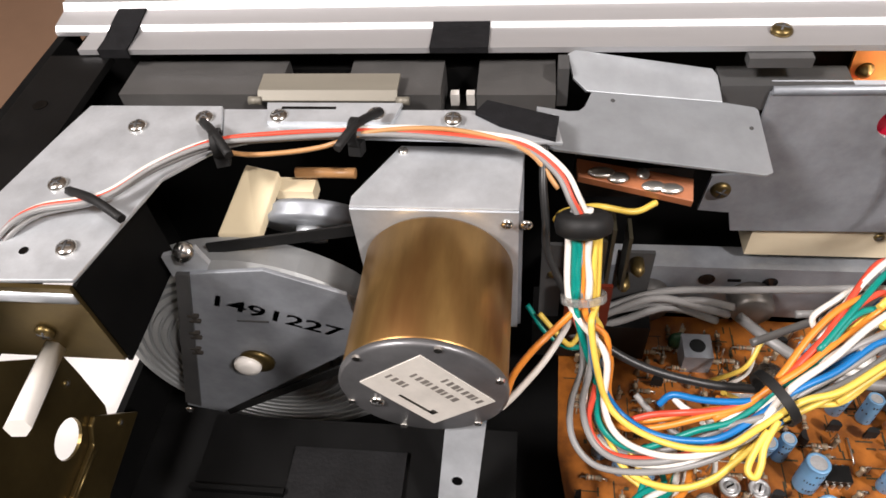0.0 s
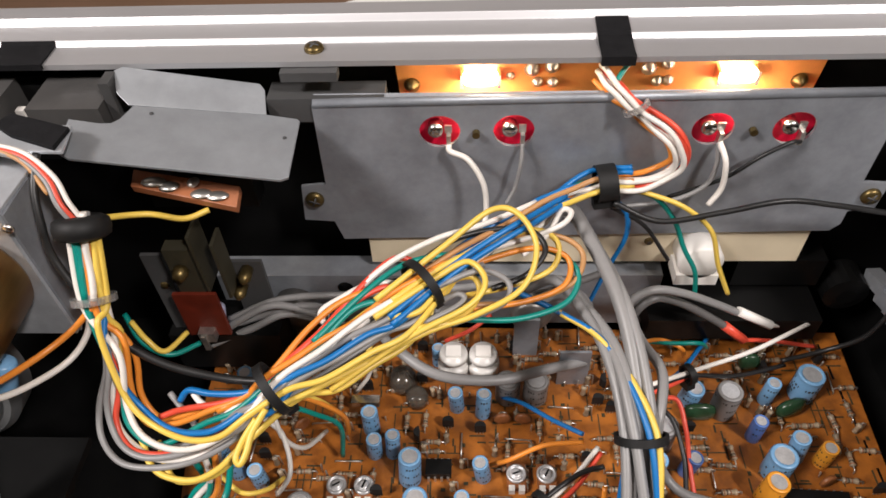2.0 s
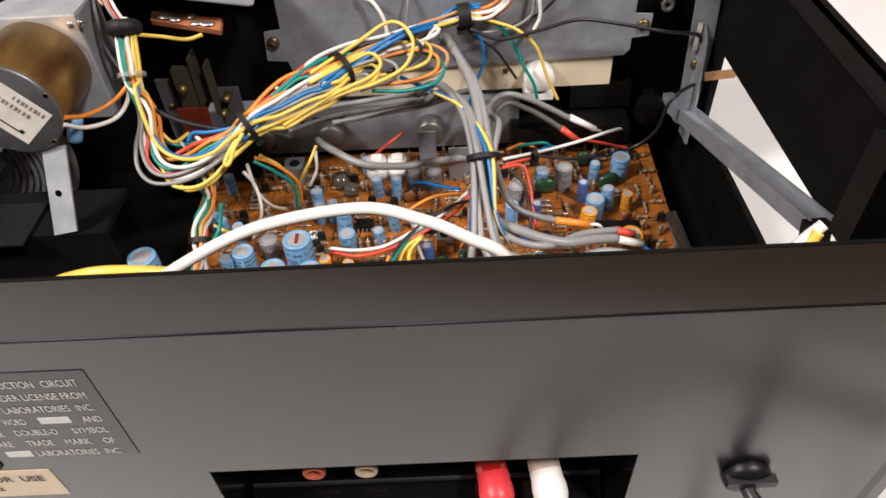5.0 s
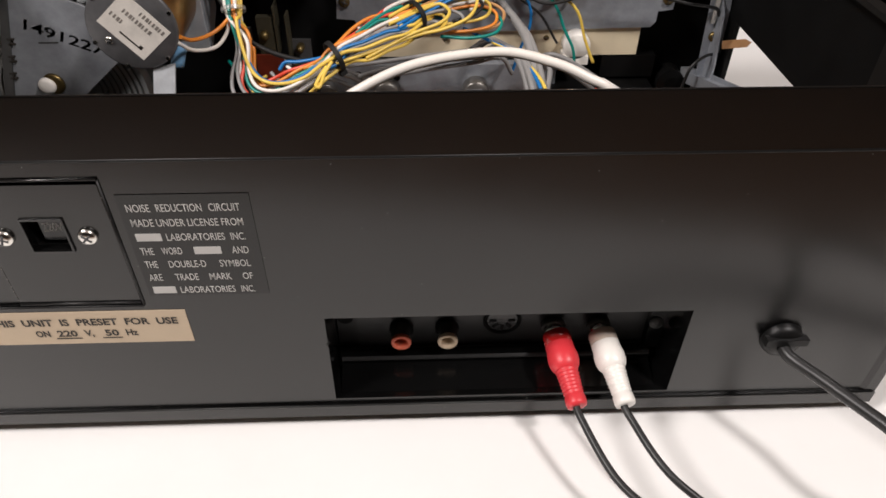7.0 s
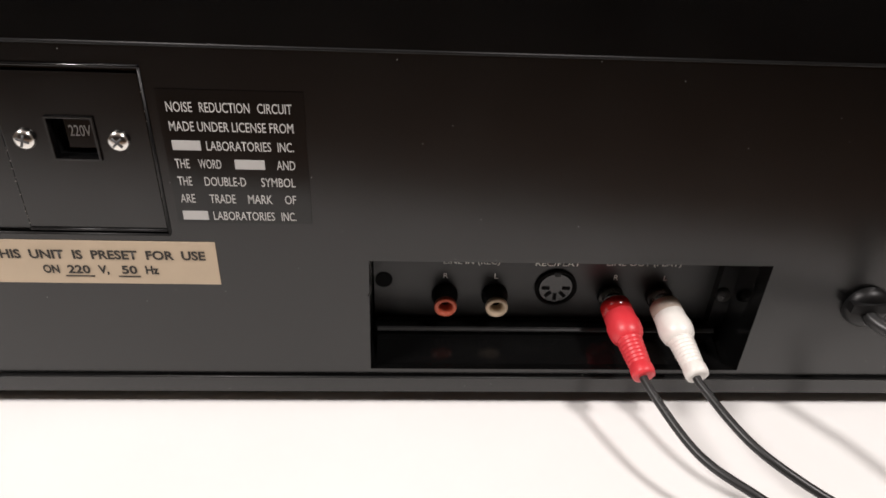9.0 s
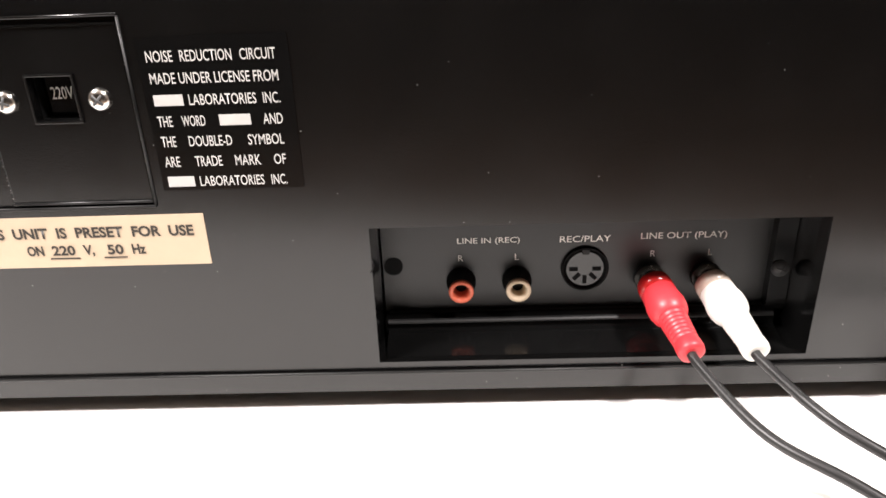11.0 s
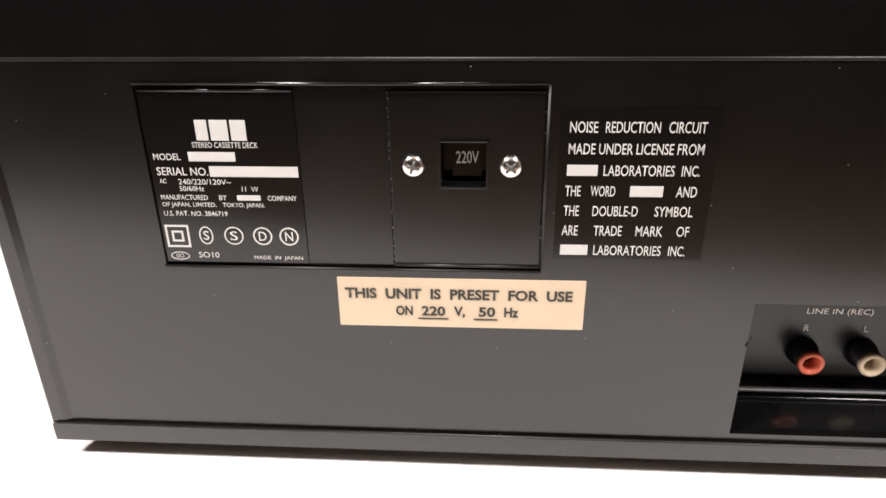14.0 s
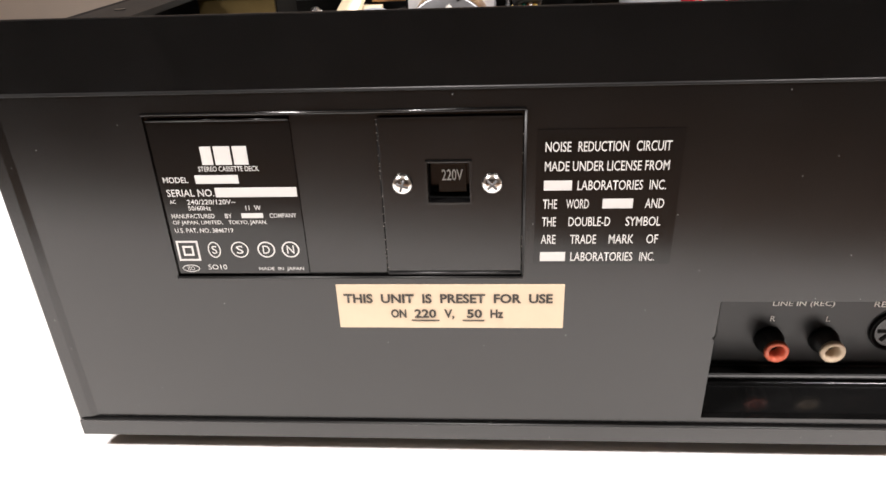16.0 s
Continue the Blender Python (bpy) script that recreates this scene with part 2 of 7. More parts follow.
def prism(points, axis, a, b, bm=None, slot=0):
    """An outline in the plane across axis ('x': (y, z), 'y': (x, z), 'z': (x, y)), from a to b along it."""
    bm = bm or bmesh.new()
    put = {"x": lambda p, h: (h, p[0], p[1]), "y": lambda p, h: (p[0], h, p[1]), "z": lambda p, h: (p[0], p[1], h)}[axis]
    lo = [bm.verts.new(put(p, a)) for p in points]
    hi = [bm.verts.new(put(p, b)) for p in points]
    n = len(points)
    fs = [bm.faces.new(lo), bm.faces.new(hi[::-1])] + [bm.faces.new((lo[i], hi[i], hi[(i + 1) % n], lo[(i + 1) % n])) for i in range(n)]
    for f in fs:
        f.material_index = slot
    bmesh.ops.recalc_face_normals(bm, faces=fs)
    return bm


def sheet(points, thick, bm=None):
    """A flat or nearly flat plate through the given places, its thickness below them."""
    bm = bm or bmesh.new()
    p = [Vector(v) for v in points]
    n = sum((a.cross(b) for a, b in zip(p, p[1:] + p[:1])), Vector()).normalized()
    n = n if n.z > 0 else -n
    hi = [bm.verts.new(v) for v in p]
    lo = [bm.verts.new(v - n * thick) for v in p]
    k = len(p)
    fs = [bm.faces.new(hi), bm.faces.new(lo[::-1])] + [bm.faces.new((hi[i], lo[i], lo[(i + 1) % k], hi[(i + 1) % k])) for i in range(k)]
    bmesh.ops.recalc_face_normals(bm, faces=fs)
    return bm


def pierced(outline, holes, put, a, b, n=28):
    """A plate with oval holes (centre, radius, radius): outline and centres in the plate's plane, put(u, v, h) gives the place at height h."""
    bm = bmesh.new()
    loops = [outline] + [[(c[0] + rx * math.cos(2 * math.pi * i / n), c[1] + ry * math.sin(2 * math.pi * i / n)) for i in range(n)] for c, rx, ry in holes]
    made = []
    for h in (a, b):
        edges = []
        for loop in loops:
            vs = [bm.verts.new(put(u, v, h)) for u, v in loop]
            made.append(vs)
            edges += [bm.edges.new((vs[i], vs[(i + 1) % len(vs)])) for i in range(len(vs))]
        bmesh.ops.triangle_fill(bm, use_beauty=True, edges=edges)
    for lo, hi in zip(made, made[len(loops):]):
        for i in range(len(lo)):
            j = (i + 1) % len(lo)
            bm.faces.new((lo[i], lo[j], hi[j], hi[i]))
    bmesh.ops.recalc_face_normals(bm, faces=bm.faces)
    return bm


def holed(x0, x1, z0, z1, y0, y1, holes):
    """One upright slab with oblong openings (x0, x1, z0, z1) right through it."""
    bm = bmesh.new()
    xs = sorted({x0, x1} | {v for h in holes for v in h[:2]})
    zs = sorted({z0, z1} | {v for h in holes for v in h[2:]})
    made = {}

    def at(i, j, y):
        if (i, j, y) not in made:
            made[(i, j, y)] = bm.verts.new((xs[i], y, zs[j]))
        return made[(i, j, y)]

    def solid(i, j):
        if not (0 <= i < len(xs) - 1 and 0 <= j < len(zs) - 1):
            return False
        cx, cz = (xs[i] + xs[i + 1]) / 2, (zs[j] + zs[j + 1]) / 2
        return not any(a < cx < b and c < cz < d for a, b, c, d in holes)

    for i in range(len(xs) - 1):
        for j in range(len(zs) - 1):
            if not solid(i, j):
                continue
            for y in (y0, y1):
                bm.faces.new((at(i, j, y), at(i + 1, j, y), at(i + 1, j + 1, y), at(i, j + 1, y)))
            for di, dj, p, q in ((-1, 0, (i, j), (i, j + 1)), (1, 0, (i + 1, j), (i + 1, j + 1)), (0, -1, (i, j), (i + 1, j)), (0, 1, (i, j + 1), (i + 1, j + 1))):
                if not solid(i + di, j + dj):
                    bm.faces.new((at(*p, y0), at(*q, y0), at(*q, y1), at(*p, y1)))
    bmesh.ops.recalc_face_normals(bm, faces=bm.faces)
    return bm


def frame_of(way):
    w = Vector(way).normalized()
    u = w.orthogonal().normalized()
    return u, w.cross(u), w


def lathe(profile, origin, way, segments=24, bm=None, slot=0):
    """Turns (radius, along) pairs about way from origin; ends are closed."""
    bm = bm or bmesh.new()
    u, v, w = frame_of(way)
    o = Vector(origin)
    rings = []
    for r, h in profile:
        rings.append([bm.verts.new(o + w * h + (u * math.cos(2 * math.pi * i / segments) + v * math.sin(2 * math.pi * i / segments)) * r) for i in range(segments)])
    fs = []
    for p, q in zip(rings, rings[1:]):
        for i in range(segments):
            fs.append(bm.faces.new((p[i], p[(i + 1) % segments], q[(i + 1) % segments], q[i])))
    fs += [bm.faces.new(rings[0][::-1]), bm.faces.new(rings[-1])]
    for f in fs:
        f.material_index = slot
    return bm


def curve_points(pts, n=10):
    """A smooth line through pts."""
    p = [Vector(q) for q in pts]
    p = [2 * p[0] - p[1]] + p + [2 * p[-1] - p[-2]]
    out = []
    for i in range(1, len(p) - 2):
        for k in range(n):
            t = k / n
            a, b, c, d = p[i - 1:i + 3]
            out.append(0.5 * (2 * b + (c - a) * t + (2 * a - 5 * b + 4 * c - d) * t * t + (3 * b - a - 3 * c + d) * t ** 3))
    return out + [p[-2]]


def tube(line, r, sides=8, bm=None, slot=0):
    bm = bm or bmesh.new()
    ref = None
    rings = []
    for i, p in enumerate(line):
        w = (line[min(i + 1, len(line) - 1)] - line[max(i - 1, 0)]).normalized()
        ref = w.orthogonal().normalized() if ref is None else (ref - w * ref.dot(w)).normalized()
        v = w.cross(ref)
        rings.append([bm.verts.new(p + (ref * math.cos(2 * math.pi * k / sides) + v * math.sin(2 * math.pi * k / sides)) * r) for k in range(sides)])
    for p, q in zip(rings, rings[1:]):
        for k in range(sides):
            f = bm.faces.new((p[k], p[(k + 1) % sides], q[(k + 1) % sides], q[k]))
            f.material_index, f.smooth = slot, True
    for f in (bm.faces.new(rings[0][::-1]), bm.faces.new(rings[-1])):
        f.material_index = slot
    return bm


def screw(parent, at, way, r=0.003, material=None, name="screw", slot_turn=0.4):
    """A domed head with a cross recess."""
    o, w = Vector(at), Vector(way).normalized()
    u, v, _ = frame_of(w)
    bm = lathe([(r, 0), (r, r * 0.25), (r * 0.85, r * 0.5), (r * 0.45, r * 0.62)], o, w, 20)
    a = u * math.cos(slot_turn) + v * math.sin(slot_turn)
    m = Matrix((a, w.cross(a), w)).transposed().to_4x4()
    m.translation = o + w * r * 0.56
    box(bm, -r * 0.6, r * 0.6, -r * 0.11, r * 0.11, 0, r * 0.09, m, 1)
    box(bm, -r * 0.11, r * 0.11, -r * 0.6, r * 0.6, 0, r * 0.1, m, 1)
    return part(name, bm, [material or M_SHINE, M_DGREY], parent, smooth=True)


def lettering(parent, words, x0, x1, z0, z1, y, material, name="printed_text", label="", bold=0.006):
    """Words on a plane that faces -y, stretched to that width and height."""
    c = bpy.data.curves.new("letters", "FONT")
    c.body, c.size = words, 1.0
    c.resolution_u, c.offset = 3, bold
    o = bpy.data.objects.new("letters", c)
    scene.collection.objects.link(o)
    bpy.context.view_layer.update()
    me = bpy.data.meshes.new_from_object(o.evaluated_get(bpy.context.evaluated_depsgraph_get()))
    bpy.data.objects.remove(o)
    co = np.array([v.co[:] for v in me.vertices])
    lo, hi = co.min(0), co.max(0)
    for v in me.vertices:
        v.co = (x0 + (v.co.x - lo[0]) / (hi[0] - lo[0]) * (x1 - x0), y, z0 + (v.co.y - lo[1]) / (hi[1] - lo[1]) * (z1 - z0))
    me.materials.append(material)
    ob = new(name, me)
    ob.parent = parent
    if label:
        ob["label"] = label
    return ob


def bar(parent, x0, x1, z0, z1, y, material, name="printed_bar"):
    return part(name, boxes((x0, x1, y - 0.00005, y + 0.0002, z0, z1)), material, parent)


# ---- room ----
table = thing("table", "white laminate tabletop with a straight far edge", "table")
bm = prism([(-0.603, 0.198), (-0.410, -0.300), (1.378, 0.045), (1.058, 1.012)], "z", -0.03, 0.0)
part("tabletop", bm, M_TABLE, table, bevel=0.002)
for x, y in ((-0.500, 0.170), (-0.340, -0.220), (1.275, 0.110), (1.017, 0.914)):
    part("leg", boxes((x - 0.03, x + 0.03, y - 0.03, y + 0.03, -0.75, -0.03)), M_TABLE, table)
X0, X1, Y0, Y1, Z0, Z1 = -3.2, 3.6, -3.4, 3.4, -0.75, 1.75
tagged(part("floor", boxes((X0, X1, Y0, Y1, Z0 - 0.05, Z0)), M_FLOOR, None), "plain tan floor", "floor", kind="structure")
tagged(part("ceiling", boxes((X0, X1, Y0, Y1, Z1, Z1 + 0.05)), M_CEIL, None), "plain light ceiling", "ceiling", kind="structure")
# the unseen south wall is made dark only to darken the panel's reflections
for nm, b in (("wall_north", (X0, X1, Y1, Y1 + 0.1, Z0, Z1)), ("wall_south", (X0, X1, Y0 - 0.1, Y0, Z0, Z1)), ("wall_west", (X0 - 0.1, X0, Y0, Y1, Z0, Z1)), ("wall_east", (X1, X1 + 0.1, Y0, Y1, Z0, Z1))):
    tagged(part(nm, boxes(b), M_DARKWALL if nm == "wall_south" else M_WALL, None), "plain unseen wall, coloured dark for the panel's reflections" if nm == "wall_south" else "plain painted wall", "wall", kind="structure")


# ---- cabinet of the deck ----
XL, XR = -0.0018, 0.4700
W, ZLINE, ZTOP = 0.468, 0.142, 0.1640
cabinet = thing("cassette_deck_cabinet", "black plastic cabinet of a cassette deck with its lid off", "cabinet")
OX0, OX1, OZ0, OZ1 = 0.2325, 0.3765, 0.0195, 0.069  # opening for the sockets
LX0, LX1, LZ0, LZ1 = 0.0500, 0.1670, 0.0790, 0.1350  # shallow recess for the type plate
bm = holed(XL, XR, 0.016, ZLINE, 0, 0.003, ((OX0, OX1, OZ0, OZ1), (LX0, LX1, LZ0, LZ1)))
rear = part("rear_panel", bm, M_PANEL, cabinet, "semi-gloss black rear panel")
bm = prism([(0.0, ZLINE), (0.0010, ZTOP), (0.0022, ZTOP), (0.0030, ZLINE)], "x", XL, XR)
part("top_band", bm, M_PANEL, cabinet, "slightly sloping upper band", bevel=0.0004)
part("crease", tube([Vector((XL, 0.0002, ZLINE)), Vector((XR, 0.0002, ZLINE))], 0.0006, 12), M_BLACK, cabinet)
part("bottom_lip", boxes((XL, XR, -0.0012, 0.002, 0.0150, 0.0164)), M_PANEL, cabinet, bevel=0.0004)
part("base_skirt", boxes((XL - 0.0010, XR + 0.0010, -0.0010, 0.0040, 0.0085, 0.0152)), M_PANEL, cabinet, bevel=0.0003)
part("base_pan", boxes((0.004, W - 0.004, 0.006, 0.252, 0.006, 0.009)), M_INNER, cabinet)
for x in (0.03, W - 0.03):
    for y in (0.03, 0.22):
        part("foot", lathe([(0.011, 0), (0.012, 0.004), (0.0125, 0.006)], (x, y, 0), (0, 0, 1)), M_RUBBER, cabinet)
# edge folds of the rear panel
for x, d in ((XL - 0.0010, 1), (XR + 0.0010, -1)):
    part("edge_fold", prism([(x, 0.0), (x, -0.0004), (x + d * 0.0006, -0.0008), (x + d * 0.0050, -0.0007), (x + d * 0.0078, 0.0)], "z", 0.0152, ZLINE), M_PANEL, cabinet)
# side walls, each with a large opening and a top rail
SY0 = 0.040
for x0, x1, SZ0, SZ1, SY1 in ((0.0, 0.003, 0.036, 0.108, 0.203), (W - 0.006, W - 0.003, 0.050, 0.097, 0.211)):
    bm = boxes((x0, x1, 0.003, 0.252, 0.006, SZ0), (x0, x1, 0.003, 0.252, SZ1, 0.156), (x0, x1, 0.003, SY0, SZ0, SZ1), (x0, x1, SY1, 0.252, SZ0, SZ1))
    part("side_wall", bm, M_INNER, cabinet)
part("side_rail", boxes((0.003, 0.0245, 0.0105, 0.234, 0.1535, 0.156)), M_BLACK, cabinet, bevel=0.0006)
part("side_rail", boxes((W - 0.012, W, 0.0105, 0.234, 0.1535, 0.156)), M_BLACK, cabinet, bevel=0.0006)
for y in (0.208, 0.075):
    part("rail_hole", lathe([(0.0022, 0), (0.0022, 0.0002)], (0.0125, y, 0.1561), (0, 0, 1)), M_FOIL, cabinet)
part("corner_post", boxes((W - 0.017, W - 0.006, 0.050, 0.062, 0.110, 0.152)), M_BLACK, cabinet, bevel=0.001)
# type plate and voltage switch
VW = (0.137, 0.150, 0.106, 0.119)  # window of the voltage selector
part("plate_floor", holed(LX0, LX1, LZ0, LZ1, 0.0009, 0.003, (VW,)), M_PANEL, cabinet)
part("plate_rim", boxes((LX0, LX1, -0.0005, 0.0006, LZ1, LZ1 + 0.0007)), M_PANEL, cabinet, bevel=0.0002)
part("plate_rim", boxes((LX0 - 0.0007, LX1, -0.0003, 0.0006, LZ0 - 0.0007, LZ0)), M_PANEL, cabinet, bevel=0.0002)
plate = part("type_plate", boxes((0.0508, 0.0955, 0.0003, 0.0009, 0.0800, 0.1335)), M_FOIL, cabinet, "glossy black type plate with white print", bevel=0.0002)
SX0, SX1, SZ_0, SZ_1 = 0.1225, 0.1662, 0.0802, 0.1328
bm = holed(SX0, SX1, SZ_0, SZ_1, 0.0001, 0.0009, (VW,))
for y, x0, x1, z in ((-0.0004, LX0, LX1, LZ1 + 0.0004), (0.0002, 0.0510, 0.0953, 0.1334), (-0.0004, LX0, LX1, LZ0 - 0.0004), (-0.0002, SX0, SX1, SZ_0), (-0.0012, XL + 0.001, XR - 0.001, 0.0161)):
    part("rounded_edge", tube([Vector((x0, y, z)), Vector((x1, y, z))], 0.0005, 12), M_FOIL if z > 0.1 else M_LEDGE, cabinet)
switch_cover = part("voltage_switch_cover", bm, M_PANEL, cabinet, "black cover plate with two screws and a window", bevel=0.0002)
part("cover_edge", boxes((SX0, SX1, -0.0004, 0.0002, SZ_1, SZ_1 + 0.0006)), M_PANEL, switch_cover)
part("cover_edge", boxes((SX0, SX1, -0.0003, 0.0002, SZ_0 - 0.0005, SZ_0)), M_PANEL, switch_cover)
part("window_frame", holed(0.1363, 0.1508, 0.1052, 0.1197, -0.0007, 0.0001, (VW,)), M_PANEL, switch_cover, bevel=0.0002)
part("window_well", holed(0.1360, 0.1510, 0.1050, 0.1200, 0.0031, 0.0070, (VW,)), M_INNER, switch_cover)
part("selector", boxes((0.1402, 0.1488, 0.0032, 0.0060, 0.1080, 0.1186), (0.1360, 0.1510, 0.0070, 0.0080, 0.105, 0.120)), M_FOIL, switch_cover)
lettering(switch_cover, "220V", 0.1412, 0.1478, 0.1118, 0.1155, 0.0031, M_DIMINK)
for x in (0.129, 0.157):
    screw(switch_cover, (x, 0.0001, 0.112), (0, -1, 0), 0.0033, M_SHINE, slot_turn=x * 40)
part("rounded_edge", tube([Vector((LX1, -0.0003, LZ0)), Vector((LX1, -0.0003, LZ1))], 0.0004, 12), M_LEDGE, cabinet)
for x in (SX0 - 0.0004, SX1 + 0.0004):
    part("cover_gap", boxes((x - 0.0002, x + 0.0002, 0.0007, 0.0010, SZ_0, SZ_1)), M_INNER, switch_cover)
# dust caught along the edges of the cover
rng = random.Random(41)
bm = bmesh.new()
for k in range(60):
    side = rng.random()
    x, z = (SX0 - rng.uniform(0.0, 0.0005), rng.uniform(SZ_0, SZ_1)) if side < 0.6 else (SX1 + rng.uniform(0.0, 0.0006), rng.uniform(SZ_0, SZ_1)) if side < 0.85 else (rng.uniform(SX0, SX1), SZ_0 - rng.uniform(0.0, 0.0003))
    q = rng.uniform(0.00004, 0.00012)
    box(bm, -q, q, -0.0001, 0.0001, -q * rng.uniform(0.6, 1.8), q, pose(x, 0.0002, z, 0, rng.uniform(0, 90), 0))
tagged(part("edge_dust", bm, M_TYPE, switch_cover), "pale dust caught along the edges", kind="stuff")
# print on the type plate
PY = 0.00015
for x0, x1 in ((0.0662, 0.0697), (0.0705, 0.0757), (0.0765, 0.0810)):
    bar(plate, x0, x1, 0.1190, 0.1250, PY, M_INK, "logo_block")
for words, x0, x1, z0, z1 in (
        ("STEREO CASSETTE DECK", 0.0645, 0.0840, 0.1168, 0.1185), ("MODEL", 0.0522, 0.0604, 0.1130, 0.1150), ("SERIAL NO.", 0.0525, 0.0680, 0.1083, 0.1108),
        ("AC", 0.0528, 0.0548, 0.1058, 0.1072), ("240/220/120V~", 0.0585, 0.0745, 0.1055, 0.1072), ("50/60Hz", 0.0585, 0.0660, 0.1034, 0.1050), ("11  W", 0.0775, 0.0825, 0.1034, 0.1050),
        ("MANUFACTURED", 0.0523, 0.0667, 0.1006, 0.1022), ("BY", 0.0702, 0.0725, 0.1006, 0.1022), ("COMPANY", 0.0850, 0.0938, 0.1006, 0.1022),
        ("OF JAPAN, LIMITED,", 0.0523, 0.0690, 0.0980, 0.0998), ("TOKYO, JAPAN.", 0.0710, 0.0838, 0.0980, 0.0998), ("U.S. PAT. NO. 3846719", 0.0523, 0.0720, 0.0954, 0.0970),
        ("SO10", 0.0610, 0.0675, 0.0815, 0.0834), ("MADE  IN  JAPAN", 0.0785, 0.0938, 0.0808, 0.0824)):
    lettering(plate, words, x0, x1, z0, z1, PY, M_INK)
bar(plate, 0.0628, 0.0768, 0.1127, 0.1155, PY, M_INK)
bar(plate, 0.0685, 0.0950, 0.1080, 0.1112, PY, M_INK, "number_box")
bar(plate, 0.0757, 0.0828, 0.1006, 0.1022, PY, M_INK)


def ring_mark(cx, cz, rx, rz, th, words=""):
    bm = bmesh.new()
    n = 28
    o = [[bm.verts.new((cx + a * math.cos(2 * math.pi * i / n), PY, cz + b * math.sin(2 * math.pi * i / n))) for i in range(n)] for a, b in ((rx, rz), (rx - th, rz - th))]
    for i in range(n):
        bm.faces.new((o[0][i], o[0][(i + 1) % n], o[1][(i + 1) % n], o[1][i]))
    part("approval_mark", bm, M_INK, plate)
    if words:
        lettering(plate, words, cx - rx * 0.4, cx + rx * 0.4, cz - rz * 0.5, cz + rz * 0.5, PY, M_INK)


ring_mark(0.0643, 0.0890, 0.0022, 0.0030, 0.0004, "S")
ring_mark(0.0730, 0.0890, 0.0030, 0.0030, 0.0004, "S")
ring_mark(0.0820, 0.0890, 0.0030, 0.0030, 0.0005, "D")
ring_mark(0.0902, 0.0890, 0.0030, 0.0030, 0.0005, "N")
ring_mark(0.0550, 0.0820, 0.0030, 0.0014, 0.0003, "ISO")
for h, th in ((0.0037, 0.0006), (0.0018, 0.0006)):
    cx, cz = 0.0553, 0.0886
    part("approval_mark", boxes((cx - h, cx + h, PY, PY + 0.0002, cz + h - th, cz + h), (cx - h, cx + h, PY, PY + 0.0002, cz - h, cz - h + th), (cx - h, cx - h + th, PY, PY + 0.0002, cz - h + th, cz + h - th), (cx + h - th, cx + h, PY, PY + 0.0002, cz - h + th, cz + h - th)), M_INK, plate)
# licence notice
notice = part("licence_notice", boxes((0.1705, 0.2140, -0.0003, 0.0002, 0.0835, 0.1290)), M_FOIL, cabinet, "glossy black foil notice with white print")
NY = -0.00045
for words, x0, x1, z in (
        ("NOISE", 0.1730, 0.1807, 0.1220), ("REDUCTION", 0.1828, 0.1977, 0.1220), ("CIRCUIT", 0.2000, 0.2103, 0.1220),
        ("MADE UNDER LICENSE FROM", 0.1730, 0.2103, 0.1158), ("LABORATORIES", 0.1832, 0.2030, 0.1095), ("INC.", 0.2050, 0.2100, 0.1095),
        ("THE", 0.1728, 0.1772, 0.1033), ("WORD", 0.1800, 0.1870, 0.1033), ("AND", 0.2042, 0.2100, 0.1033),
        ("THE", 0.1727, 0.1771, 0.0972), ("DOUBLE-D", 0.1810, 0.1940, 0.0972), ("SYMBOL", 0.1988, 0.2096, 0.0972),
        ("ARE", 0.1725, 0.1772, 0.0910), ("TRADE", 0.1818, 0.1900, 0.0910), ("MARK", 0.1940, 0.2018, 0.0910), ("OF", 0.2058, 0.2094, 0.0910),
        ("LABORATORIES", 0.1822, 0.2020, 0.0847), ("INC.", 0.2042, 0.2090, 0.0847)):
    lettering(notice, words, x0, x1, z, z + 0.0032, NY, M_INK)
for x0, x1, z in ((0.1729, 0.1815, 0.1095), (0.1912, 0.2005, 0.1033), (0.1724, 0.1805, 0.0847)):
    bar(notice, x0, x1, z, z + 0.0032, NY, M_INK)
# voltage sticker
sticker = part("voltage_sticker", boxes((0.1040, 0.1810, -0.0003, 0.0002, 0.0585, 0.0757)), M_STICK, cabinet, "aged cream paper sticker with black print")
lettering(sticker, "THIS  UNIT  IS  PRESET  FOR  USE", 0.1063, 0.1772, 0.0685, 0.0722, NY, M_BLACKINK, bold=0.032)
lettering(sticker, "ON", 0.1222, 0.1275, 0.0626, 0.0661, NY, M_BLACKINK, bold=0.032)
lettering(sticker, "220", 0.1303, 0.1378, 0.0626, 0.0661, NY, M_BLACKINK, bold=0.032)
lettering(sticker, "V,", 0.1405, 0.1440, 0.0620, 0.0661, NY, M_BLACKINK, bold=0.032)
lettering(sticker, "50", 0.1483, 0.1535, 0.0626, 0.0661, NY, M_BLACKINK, bold=0.032)
lettering(sticker, "Hz", 0.1563, 0.1607, 0.0626, 0.0661, NY, M_BLACKINK, bold=0.032)
bar(sticker, 0.1292, 0.1388, 0.0614, 0.0618, NY, M_BLACKINK)
bar(sticker, 0.1468, 0.1542, 0.0614, 0.0618, NY, M_BLACKINK)
